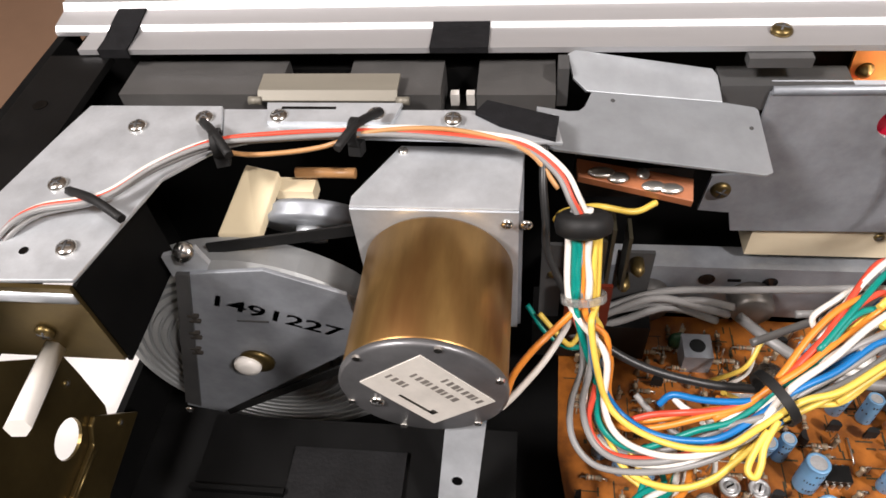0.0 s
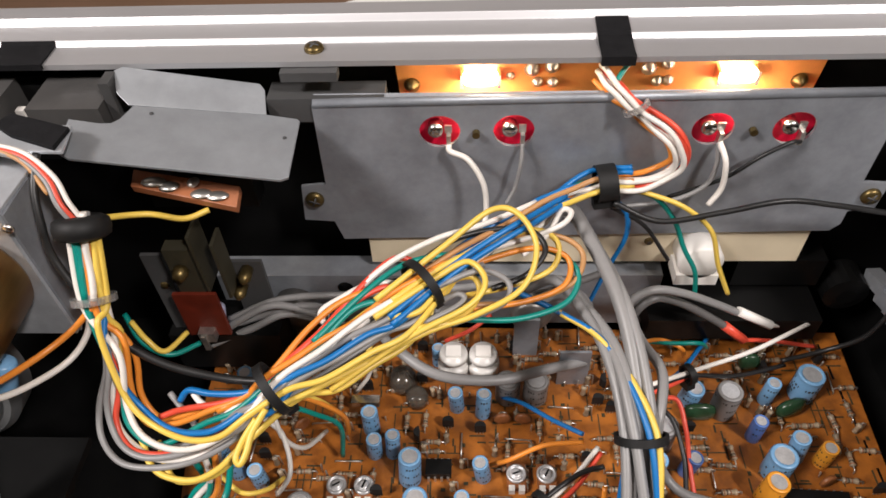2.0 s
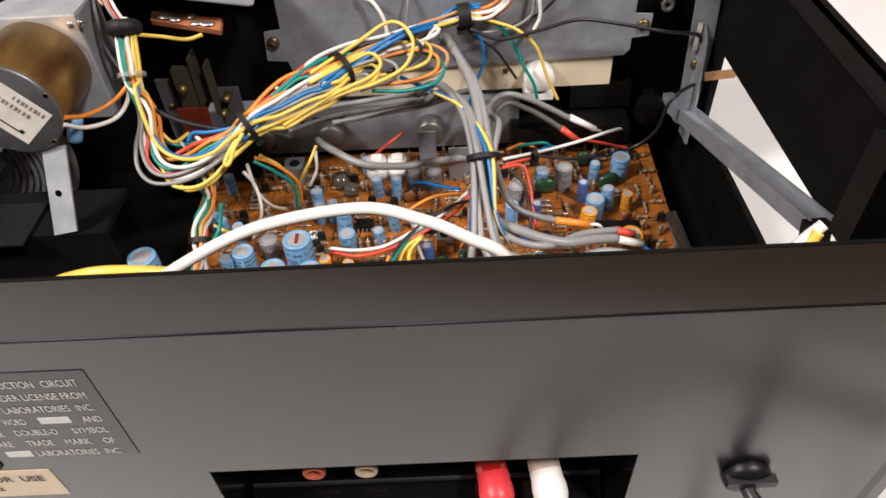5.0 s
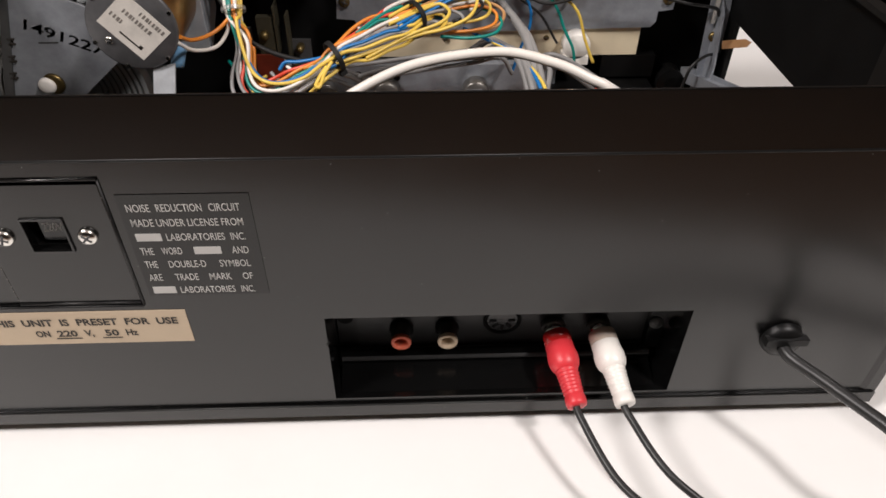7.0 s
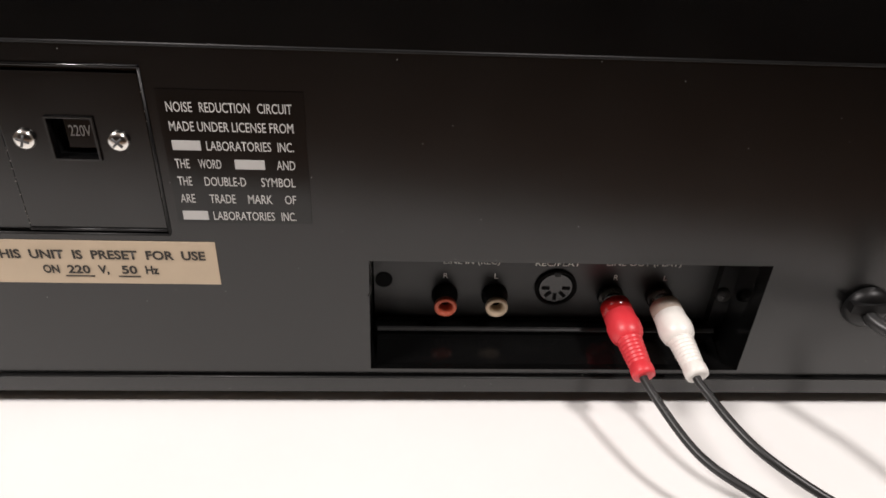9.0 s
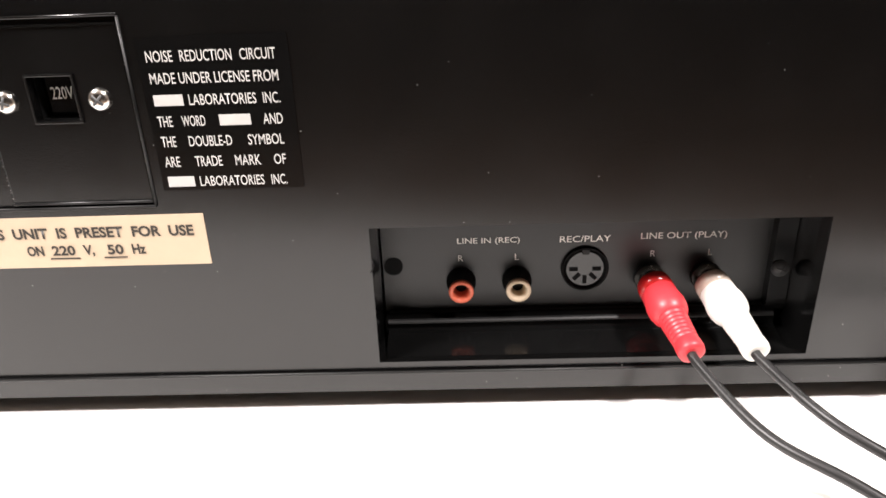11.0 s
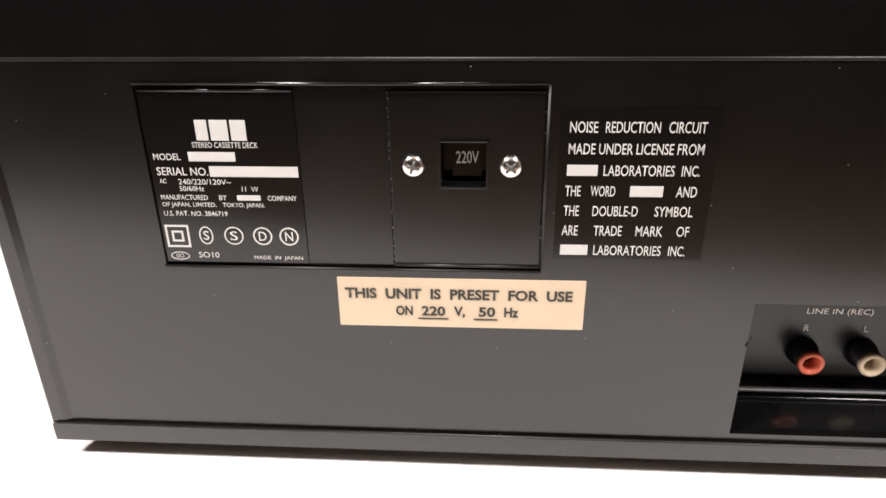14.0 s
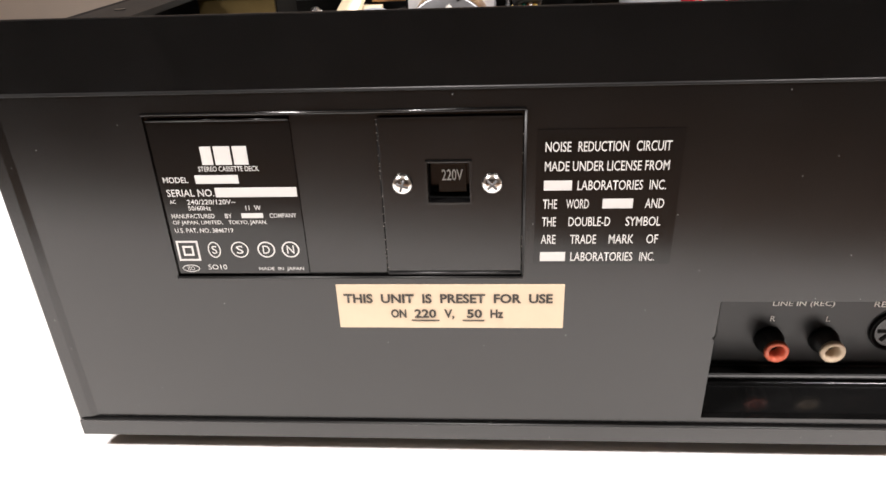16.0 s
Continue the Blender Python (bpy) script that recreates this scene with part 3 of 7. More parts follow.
# socket recess
JY = 0.023
for b in ((OX0 - 0.003, OX0, 0.003, 0.034, OZ0 - 0.003, OZ1 + 0.003), (OX1, OX1 + 0.003, 0.003, 0.034, OZ0 - 0.003, OZ1 + 0.003), (OX0, OX1, 0.003, 0.034, OZ0 - 0.003, OZ0), (OX0, OX1, 0.003, 0.034, OZ1, OZ1 + 0.003), (OX0, OX1, 0.031, 0.034, OZ0, OZ1)):
    part("recess_wall", boxes(b), M_FOIL, cabinet)
part("ledge_edge", prism([(0.0157, 0.0254), (0.0158, 0.0259), (0.0163, 0.0264), (0.0170, 0.0267), (0.0170, 0.0256), (0.0164, 0.0254)], "x", 0.2345, 0.3715), M_LEDGE, cabinet, "rounded front edge of the ledge")
part("recess_ramp", prism([(0.0031, OZ0 + 0.0001), (0.0164, OZ0 + 0.0001), (0.0164, OZ0 + 0.0035)], "x", 0.2345, 0.3715), M_FOIL, cabinet, "sloping glossy floor of the recess")
part("ledge_step", boxes((0.2345, 0.3715, 0.0216, 0.0228, 0.0266, 0.0274)), M_SATIN, cabinet, bevel=0.0003)
part("recess_ledge", boxes((0.2335, 0.372, 0.0165, 0.031, OZ0, 0.0265)), M_FOIL, cabinet, bevel=0.0008)
socket_plate = part("socket_plate", boxes((0.2415, 0.3695, JY, JY + 0.003, 0.0265, 0.0688)), M_SATIN, cabinet, "black plate with phono and round sockets")
part("mounting_strip", boxes((0.2330, 0.2415, JY + 0.001, JY + 0.004, 0.0265, 0.0688)), M_SATIN, cabinet)
part("mounting_strip", boxes((0.3695, 0.3762, JY - 0.004, JY + 0.004, 0.0265, 0.0688)), M_FOIL, cabinet)
part("strip_hole", lathe([(0.0034, 0), (0.0034, 0.0003)], (0.2368, JY + 0.0008, 0.0445), (0, -1, 0)), M_INNER, cabinet)
screw(cabinet, (0.3722, JY - 0.004, 0.0425), (0, -1, 0), 0.003, M_DGREY)
SYT = JY - 0.0003
for words, x0, x1, z0, z1 in (("LINE IN (REC)", 0.2600, 0.2820, 0.0525, 0.0553), ("R", 0.2602, 0.2620, 0.0464, 0.0488), ("L", 0.2803, 0.2818, 0.0464, 0.0488), ("REC/PLAY", 0.2960, 0.3138, 0.0527, 0.0551), ("LINE OUT (PLAY)", 0.3242, 0.3540, 0.0525, 0.0556), ("R", 0.3280, 0.3298, 0.0464, 0.0488), ("L", 0.3482, 0.3496, 0.0464, 0.0488)):
    lettering(socket_plate, words, x0, x1, z0, z1, SYT, M_PALEINK)
for x, m in ((0.261, M_SOCKRED), (0.281, M_STICK), (0.328, M_SOCKRED), (0.348, M_STICK)):
    s = part("phono_socket", lathe([(0.0053, 0), (0.0053, 0.002), (0.0044, 0.0025), (0.0044, 0.0075), (0.0042, 0.0075), (0.0042, 0.0030)], (x, JY, 0.0385), (0, -1, 0), 20), M_BLACK, socket_plate, smooth=True)
    part("socket_ring", lathe([(0.0041, -0.0034), (0.0041, 0.0003), (0.0044, 0.0003), (0.0044, 0.0016), (0.0041, 0.0022), (0.0031, 0.0022), (0.0027, 0.0012), (0.0024, -0.0030)], (x, JY - 0.0073, 0.0385), (0, -1, 0), 20), m, s, smooth=True)
    part("socket_bore", lathe([(0.0020, 0), (0.0020, 0.0002)], (x, JY - 0.0044, 0.0385), (0, -1, 0), 14), M_INNER, s)
din = part("round_socket", lathe([(0.0084, 0), (0.0084, 0.0012), (0.0076, 0.0012), (0.0074, 0.0004)], (0.3052, JY, 0.0425), (0, -1, 0), 32), M_INNER, socket_plate, "black five-pin round socket", smooth=True)
part("socket_face", lathe([(0.0066, 0), (0.0066, 0.0008)], (0.3052, JY, 0.0425), (0, -1, 0), 32), M_PANEL, din)
for a in (-90, -45, 0, 45, 90):
    ca, sa = math.sin(radians(a)), -math.cos(radians(a))
    part("pin_hole", box(bmesh.new(), -0.0007, 0.0007, -0.0011, -0.0007, 0.0026, 0.0056, Matrix.Translation((0.3052, JY, 0.0425)) @ Matrix.Rotation(math.atan2(ca, sa), 4, "Y")), M_INNER, din)
part("key_notch", boxes((0.3040, 0.3064, JY - 0.0014, JY - 0.0007, 0.0483, 0.0500)), M_BLACK, din)

lint = thing("lint_fibre", "short curled black lint fibre stuck to the panel", "lint")
part("fibre", tube([Vector(p) for p in ((0.2328, -0.0004, 0.0580), (0.2331, -0.0006, 0.0568), (0.2329, -0.0005, 0.0553), (0.2320, -0.0003, 0.0538))], 0.0002, 6), M_BLACK, lint)

# ---- front panel ----
front = thing("front_panel", "satin aluminium front panel with stepped top edge", "front panel")
part("rear_ledge", boxes((0.0140, W - 0.0120, 0.2335, 0.2445, 0.1566, 0.1585)), M_ALU, front, bevel=0.0003)
prof = [(0.2440, 0.1568), (0.2440, 0.1586), (0.2455, 0.1600), (0.2530, 0.1610), (0.2545, 0.1632), (0.2620, 0.1632), (0.2630, 0.1620), (0.2630, 0.010), (0.2590, 0.010), (0.2590, 0.1568)]
part("extrusion", prism(prof, "x", 0.001, W - 0.001), M_ALU, front, bevel=0.0003)
for x0, x1 in ((0.0215, 0.0315), (0.1300, 0.1480), (0.3240, 0.3345)):
    top = x0 < 0.1 or x0 > 0.2
    part("felt_tape", prism([(0.2325, 0.1560), (0.2325, 0.1592), (0.2440, 0.1592), (0.2456, 0.1606), (0.2530, 0.1616), (0.2530, 0.1606), (0.2344, 0.1586), (0.2344, 0.1560)], "x", x0, x1) if top else prism([(0.2325, 0.1572), (0.2325, 0.1592), (0.2440, 0.1592), (0.2452, 0.1603), (0.2452, 0.1595), (0.2440, 0.1586), (0.2344, 0.1586), (0.2344, 0.1572)], "x", x0, x1), M_FELT, front, "black felt tape patch")
screw(front, (0.2340, 0.2405, 0.1585), (0, 0, 1), 0.0032, M_BRASSY)
screw(front, (0.4300, 0.2405, 0.1585), (0, 0, 1), 0.0032, M_BRASSY)
part("panel_clip", boxes((0.224, 0.242, 0.2305, 0.2350, 0.1530, 0.1562)), M_DGREY, front, bevel=0.0008)
part("panel_clip", boxes((0.412, 0.430, 0.2305, 0.2350, 0.1530, 0.1562)), M_DGREY, front, bevel=0.0008)
part("front_frame", boxes((0.003, W - 0.003, 0.247, 0.2588, 0.010, 0.1500)), M_INNER, front, "black inner front frame")

# ---- circuit board ----
PZ = 0.030
board = thing("circuit_board", "orange phenolic circuit board crowded with parts", "circuit board")
outline = [(0.163, 0.036), (0.428, 0.036), (0.431, 0.090), (0.4345, 0.145), (0.4380, 0.224), (0.176, 0.228), (0.175, 0.163), (0.179, 0.137), (0.163, 0.121)]
part("board", prism(outline, "z", PZ - 0.0016, PZ), M_PCB, board)
for x, y in ((0.20, 0.05), (0.42, 0.05), (0.20, 0.21), (0.42, 0.21)):
    part("standoff", lathe([(0.004, 0), (0.004, 0.0194)], (x, y, 0.009), (0, 0, 1), 12), M_BLACK, board)

# ---- meter shield and lamp board ----
shield = thing("meter_shield", "dull galvanised sheet steel shield behind the meters", "metal shield")
MY = 0.229
METERS = (0.2735, 0.2980, 0.3625, 0.3885)
SHEET = [(0.2325, 0.1450), (0.4195, 0.1470), (0.4195, 0.1108), (0.4290, 0.1100), (0.4285, 0.0980), (0.4195, 0.0970), (0.4195, 0.0905), (0.4165, 0.0870), (0.2350, 0.0835), (0.2325, 0.0930), (0.2215, 0.0940), (0.2230, 0.1105), (0.2320, 0.1115)]
part("sheet", pierced(SHEET, [((x, 0.1342), 0.0068, 0.0064) for x in METERS], lambda u, v, h: (u, h, v), MY, MY + 0.0012), M_DULL, shield)
part("top_flange", prism([(MY, 0.1450), (MY + 0.001, 0.1445), (MY + 0.0035, 0.1462), (MY + 0.0035, 0.1472)], "x", 0.2330, 0.4175), M_DULL, shield)
part("rolled_edge", tube([Vector((0.2330, MY + 0.0008, 0.1455)), Vector((0.4178, MY + 0.0008, 0.1475))], 0.0015, 14), M_DULL, shield)
for x, z in ((0.2270, 0.1045), (0.4245, 0.1045)):
    screw(shield, (x, MY, z), (0, -1, 0), 0.0034, M_BRASSY)
for x in METERS:
    d = part("meter_back", lathe([(0.0086, 0), (0.0086, 0.0006), (0.0080, 0.0012)], (x, MY + 0.0046, 0.1342), (0, -1, 0), 28), M_REDP, shield, "round red translucent meter back set behind the sheet")
    part("terminal_stud", lathe([(0.0026, 0), (0.0026, 0.0040), (0.0021, 0.0048), (0.0006, 0.0050)], (x - 0.0014, MY + 0.0036, 0.1348), (0, -1, 0), 18), M_SHINE, d, smooth=True)
    part("solder_tag", boxes((x + 0.0016, x + 0.0040, MY + 0.0004, MY + 0.0012, 0.1332, 0.1362), (x + 0.0022, x + 0.0036, MY - 0.0016, MY + 0.0010, 0.1285, 0.1335)), M_SOLDER, d, bevel=0.0003)
for x in (0.2855, 0.3752):
    part("threaded_insert", lathe([(0.0013, 0), (0.0013, 0.002)], (x, MY - 0.0002, 0.1340), (0, -1, 0), 10), M_BRASSY, shield)

lamp_board = thing("meter_lamp_board", "orange phenolic lamp board lit by two small bulbs", "circuit board")
LBY = 0.2440
part("board", prism([(0.2600, 0.134), (0.2590, 0.150), (0.2640, 0.1530), (0.3930, 0.1530), (0.3985, 0.1500), (0.3970, 0.134)], "y", LBY, LBY + 0.0014), M_PCBL, lamp_board)
for i, (x, z, r) in enumerate(((0.2640, 0.1425, 0.0028), (0.3920, 0.1425, 0.0028), (0.3040, 0.1480, 0.0026), (0.3105, 0.1490, 0.0024), (0.3110, 0.1430, 0.0020), (0.3060, 0.1432, 0.0020), (0.3420, 0.1480, 0.0026), (0.3480, 0.1495, 0.0022), (0.3455, 0.1430, 0.0020), (0.3490, 0.1432, 0.0020), (0.3290, 0.1415, 0.0017), (0.2970, 0.1455, 0.0015))):
    part("solder_joint", lathe([(r, 0), (r * 0.9, r * 0.35), (r * 0.4, r * 0.8), (r * 0.25, r)], (x, LBY, z), (0, -1, 0), 14), M_SOLDER if i > 1 else M_BRASSY, lamp_board, smooth=True)
for x in (0.2870, 0.3700):
    b = part("bulb", lathe([(0.0008, 0), (0.0024, 0.0012), (0.0027, 0.004), (0.0027, 0.008), (0.0024, 0.0108), (0.0008, 0.012)], (x - 0.006, LBY - 0.0040, 0.1475), (1, 0, 0), 16), M_BULB, lamp_board, "small glowing filament bulb", smooth=True)
    for e in (-0.0066, 0.0056):
        part("bulb_clip", boxes((x + e, x + e + 0.0010, LBY - 0.0050, LBY, 0.1440, 0.1490)), M_SHINE, lamp_board)
    d = bpy.data.lights.new("bulb_light", "POINT")
    d.energy, d.color, d.shadow_soft_size = 0.07, (1.0, 0.80, 0.55), 0.003
    new("bulb_light", d).location = (x, LBY - 0.0082, 0.1440)

# ivory slider block under the shield
slider = thing("slider_control_block", "ivory plastic slider control housing", "control housing")
part("housing", boxes((0.2440, 0.4115, 0.2310, 0.2440, 0.0680, 0.0900)), M_IVORY, slider, bevel=0.0008)
part("round_boss", lathe([(0.0085, 0), (0.0085, 0.010), (0.0075, 0.011)], (0.3700, 0.2310, 0.0780), (0, -1, 0), 28), M_WHITEP, slider, smooth=True)
part("boss_foot", boxes((0.3620, 0.3780, 0.2200, 0.2310, 0.0665, 0.0720)), M_WHITEP, slider, bevel=0.0006)
screw(slider, (0.3520, 0.2308, 0.0800), (0, -1, 0), 0.0018, M_BRASSY)
screw(slider, (0.2880, 0.2308, 0.0800), (0, -1, 0), 0.0018, M_BRASSY)
part("black_guide", boxes((0.3550, 0.4230, 0.2150, 0.2420, 0.0380, 0.0500), (0.3900, 0.4250, 0.2320, 0.2440, 0.0520, 0.0670)), M_BLACK, slider, bevel=0.0008)

# lower steel cross member with holes and controls
cross = thing("cross_member", "grey steel cross member with punched holes", "metal frame")
part("web", boxes((0.1800, 0.3600, 0.2270, 0.2282, 0.0330, 0.0640)), M_DULL, cross)
part("flange", boxes((0.1800, 0.3600, 0.2282, 0.2380, 0.0628, 0.0640)), M_DULL, cross)
for x, z, r in ((0.2320, 0.0570, 0.0032), (0.2560, 0.0560, 0.0030)):
    part("punched_hole", lathe([(r, 0), (r, 0.0002)], (x, 0.2268, z), (0, -1, 0), 20), M_FOIL, cross)
part("punched_slot", boxes((0.2400, 0.2450, 0.2267, 0.2271, 0.0560, 0.0574)), M_FOIL, cross)
for x in (0.2100, 0.2500, 0.3080):
    c = part("potentiometer", lathe([(0.0085, 0), (0.0085, 0.008), (0.0075, 0.0095), (0.003, 0.0098)], (x, 0.2268, 0.0480), (0, -1, 0), 26), M_POT, cross, "round metal-cased potentiometer", smooth=True)

# ---- tape transport ----
transport = thing("tape_transport_frame", "zinc-plated steel frame of the tape transport", "metal frame")
ZP = 0.157
part("top_plate", prism([(0.0300, 0.2070), (0.0715, 0.2070), (0.0765, 0.1890), (0.0640, 0.1760), (0.0550, 0.1415), (0.0300, 0.1405), (0.0170, 0.1420), (0.0200, 0.1690), (0.0265, 0.1950)], "z", ZP - 0.0012, ZP), M_ZINC, transport, bevel=0.0004)
part("front_strip", prism([(0.0716, 0.2065), (0.1420, 0.2065), (0.1680, 0.2050), (0.1700, 0.1930), (0.1380, 0.1940), (0.0900, 0.1950), (0.0766, 0.1900)], "z", ZP - 0.0020, ZP - 0.0008), M_ZINC, transport, bevel=0.0003)
part("slotted_strip", prism([(0.0850, 0.2080), (0.1250, 0.2080), (0.1230, 0.1995), (0.0870, 0.1995)], "z", ZP - 0.0008, ZP + 0.0004), M_ZINC, transport)
part("slot", boxes((0.0900, 0.1060, 0.2050, 0.2060, ZP + 0.0002, ZP + 0.0006)), M_FOIL, transport)
part("bent_face", boxes((0.0180, 0.0550, 0.1392, 0.1404, 0.1250, ZP - 0.0004)), M_BRASSY, transport, "yellow-chromate bent face", bevel=0.0004)
part("rolled_lip", tube([Vector((0.0180, 0.1402, ZP - 0.0042)), Vector((0.0548, 0.1402, ZP - 0.0042))], 0.0022, 12), M_ZINC, transport, "bright rolled lip", smooth=True)
# this side is coloured matt black for the shade inside the deck
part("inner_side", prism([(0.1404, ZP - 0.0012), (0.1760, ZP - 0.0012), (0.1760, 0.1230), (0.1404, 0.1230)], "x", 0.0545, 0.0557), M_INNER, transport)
for p in ((0.0490, 0.1970), (0.0490, 0.1510, 0.1570), (0.0360, 0.1730, 0.1570), (0.0680, 0.2010, 0.1570), (0.0900, 0.2020, 0.1570), (0.1180, 0.2030, 0.1570), (0.1400, 0.2010, 0.1570)):
    screw(transport, (p[0], p[1], ZP - 0.0002), (0, 0, 1), 0.0027, M_SHINE, slot_turn=p[0] * 50)
screw(transport, (0.0390, 0.1390, 0.1380), (0, -1, 0), 0.0026, M_BRASSY)
part("plate_hole", lathe([(0.0012, 0), (0.0012, 0.0002)], (0.0380, 0.1500, 0.1570), (0, 0, 1), 12), M_FOIL, transport)
a, b = Vector((0.0370, 0.1390, 0.1300)), Vector((0.0460, 0.1120, 0.1390))
part("push_rod", tube([a, b], 0.0030, 6), M_WHITEP, transport, "white square plastic push rod")
# gold side bracket with an oval hole
gold = thing("side_bracket", "yellow-chromate steel bracket with an oval hole", "metal bracket")
outline = [(0.0120, 0.1350, 0.1260)[1:], (0.0120, 0.1500, 0.1040)[1:], (0.0120, 0.1570, 0.0940)[1:], (0.0120, 0.1570, 0.0830)[1:], (0.0120, 0.1560, 0.0620)[1:], (0.0120, 0.1460, 0.0440)[1:], (0.0120, 0.1300, 0.0350)[1:], (0.0120, 0.1040, 0.0620)[1:], (0.0120, 0.0980, 0.0920)[1:]]
oc = (0.0120, 0.1380, 0.0730)
part("plate", pierced(outline, [(oc[1:], 0.0070, 0.0070)], lambda u, v, h: (h, u, v), 0.0108, 0.0120), M_BRASSY, gold)
part("fold", prism([(0.1455, 0.0670), (0.1490, 0.0680), (0.1630, 0.0440), (0.1310, 0.0400), (0.1230, 0.0600), (0.1410, 0.0615)], "x", 0.0121, 0.0142), M_BRASSY, gold, "raised folded corner", bevel=0.0006)
part("fold_edge", tube([Vector((0.0142, 0.1400, 0.0600)), Vector((0.0142, 0.1235, 0.0588))], 0.0007, 8), M_BRASSY, gold)
for p in ((0.0142, 0.1540, 0.0530), (0.0120, 0.1510, 0.0870)):
    screw(gold, p, (1, 0, 0), 0.0016, M_BRASSY)

# flywheel and its bracket
flywheel = thing("flywheel", "large turned grey metal flywheel with concentric grooves", "flywheel")
FC = (0.0720, 0.1700, 0.0760)
prof = [(0.010, 0.0)]
for k in range(8):
    q = 0.0230 + k * 0.0031
    prof += [(q, 0.0), (q + 0.0003, 0.0013), (q + 0.0011, 0.0013), (q + 0.0014, 0.0)]
prof += [(0.0485, 0.0), (0.0510, 0.003), (0.0510, 0.012), (0.048, 0.014), (0.010, 0.014)]
part("disc", lathe(prof, FC, (0, 1, 0), 72), M_TURNED, flywheel)
part("axle", lathe([(0.003, 0), (0.003, 0.03)], (FC[0], 0.184, FC[2]), (0, 1, 0), 12), M_SHINE, flywheel)
bracket = thing("flywheel_bracket", "flat grey steel bracket stamped with a number", "metal bracket")
BY = 0.1640
pts = [(0.0640, 0.1640, 0.1310), (0.0890, 0.1640, 0.1340), (0.1110, 0.1640, 0.1240), (0.1120, 0.1640, 0.0980), (0.0490, 0.1640, 0.0460), (0.0360, 0.1640, 0.0500)]
part("plate", prism([(p[0], p[2]) for p in pts], "y", BY, BY + 0.0014), M_DULL, bracket, bevel=0.0003)
pts = [(0.0600, 0.1700, 0.1370), (0.0710, 0.1700, 0.1410), (0.0730, 0.1660, 0.1340), (0.0700, 0.1660, 0.1290), (0.0600, 0.1660, 0.1280)]
part("ear", prism([(p[0], p[2]) for p in pts], "y", BY + 0.0014, BY + 0.0030), M_ZINC, bracket)
screw(bracket, (0.0680, 0.1650, 0.1400), (0, -0.6, 0.8), 0.0030, M_SHINE)
a = Vector((0.0712, 0.1640, 0.0862))
# fold turns away from the lamps; its shade is painted in
part("side_fold", prism([(p[0], p[2]) for p in (Vector((0.0630, 0.1630, 0.1320)), Vector((0.0670, 0.1630, 0.1320)), Vector((0.0420, 0.1630, 0.0510)), Vector((0.0370, 0.1630, 0.0540)))], "y", BY - 0.0008, BY + 0.0004), M_FOLDSHADE, bracket, "folded edge coloured dark for its shade")
part("bearing_boss", lathe([(0.0060, 0), (0.0058, 0.0012), (0.0044, 0.0018), (0.002, 0.0018)], a + Vector((0.0026, 0, -0.0004)), (0, -1, 0), 20), M_BRASSY, bracket, smooth=True)
part("thrust_cap", lathe([(0.0046, 0), (0.0046, 0.0012), (0.0041, 0.0022), (0.0028, 0.0027), (0.0008, 0.0029)], a - Vector((0.0002, 0.0014, 0.0006)), (0, -1, 0), 20), M_WHITEP, bracket, smooth=True)
screw(bracket, (0.0360, 0.1640, 0.0470), (0, -1, 0), 0.0016, M_SHINE)
num = lettering(bracket, "1491227", -0.0192, 0.0192, -0.0030, 0.0030, 0, M_BLACKINK, "stamped_number", bold=0.02)
p0, p1 = Vector((0.0700, 0.1640, 0.1190)), Vector((0.1060, 0.1640, 0.1040))
num.matrix_basis = Matrix.Translation((p0 + p1) / 2) @ Euler((0, math.atan2(p0.z - p1.z, p1.x - p0.x), 0)).to_matrix().to_4x4()
num.scale = ((p1 - p0).length / 0.0384, 1, 1.0)
for k in range(3):
    c = Vector((0.0590, 0.1640, 0.1100)).lerp(Vector((0.0530, 0.1640, 0.0910)), k / 2)
    for u0, u1, v0, v1 in ((-0.0003, 0.0032, -0.0019, -0.0010), (0.0000, 0.0034, 0.0008, 0.0017), (0.0012, 0.0020, -0.0010, 0.0008)):
        part("stamped_bar", boxes((c.x + u0, c.x + u1, BY - 0.0009 - 0.0002, BY + 0.0002, c.z + v0, c.z + v1)), M_BLACKINK, bracket)
c = Vector((0.0760, 0.1640, 0.1060))
part("stamped_bar", boxes((c.x - 0.002, c.x + 0.008, BY - 0.0003, BY + 0.0002, c.z + 0.0026, c.z + 0.0034)), M_DGREY, bracket)
# cream lever and links in the transport
lever = thing("transport_lever", "cream plastic lever of the tape transport", "lever")
q = [Vector(v) for v in ((0.0790, 0.1940, 0.1460), (0.0900, 0.1910, 0.1460), (0.0810, 0.1820, 0.1280), (0.0680, 0.1820, 0.1280))]
bm = bmesh.new()
vs = [bm.verts.new(p) for p in q] + [bm.verts.new(p - Vector((0, 0, 0.004))) for p in q]
for f in ((0, 1, 2, 3), (7, 6, 5, 4), (0, 4, 5, 1), (1, 5, 6, 2), (2, 6, 7, 3), (3, 7, 4, 0)):
    bm.faces.new([vs[i] for i in f])
bmesh.ops.recalc_face_normals(bm, faces=bm.faces)
part("arm", bm, M_CREAMP, lever, bevel=0.0006)
a, b = (0.0870, 0.1930, 0.1380), (0.1090, 0.1940, 0.1380)
part("cross_arm", boxes((a[0], 0.0985, a[1] - 0.0030, a[1] + 0.003, 0.134, 0.139)), M_CREAMP, lever, bevel=0.0006)
part("copper_link", tube([Vector((0.0930, 0.1950, 0.1420)), Vector((0.1110, 0.1950, 0.1420))], 0.0016), M_WIRE["brown"], lever)
pul = thing("drive_pulley", "grey metal pulley behind the drive belt", "pulley")
c = Vector((0.0950, 0.1900, 0.1230))
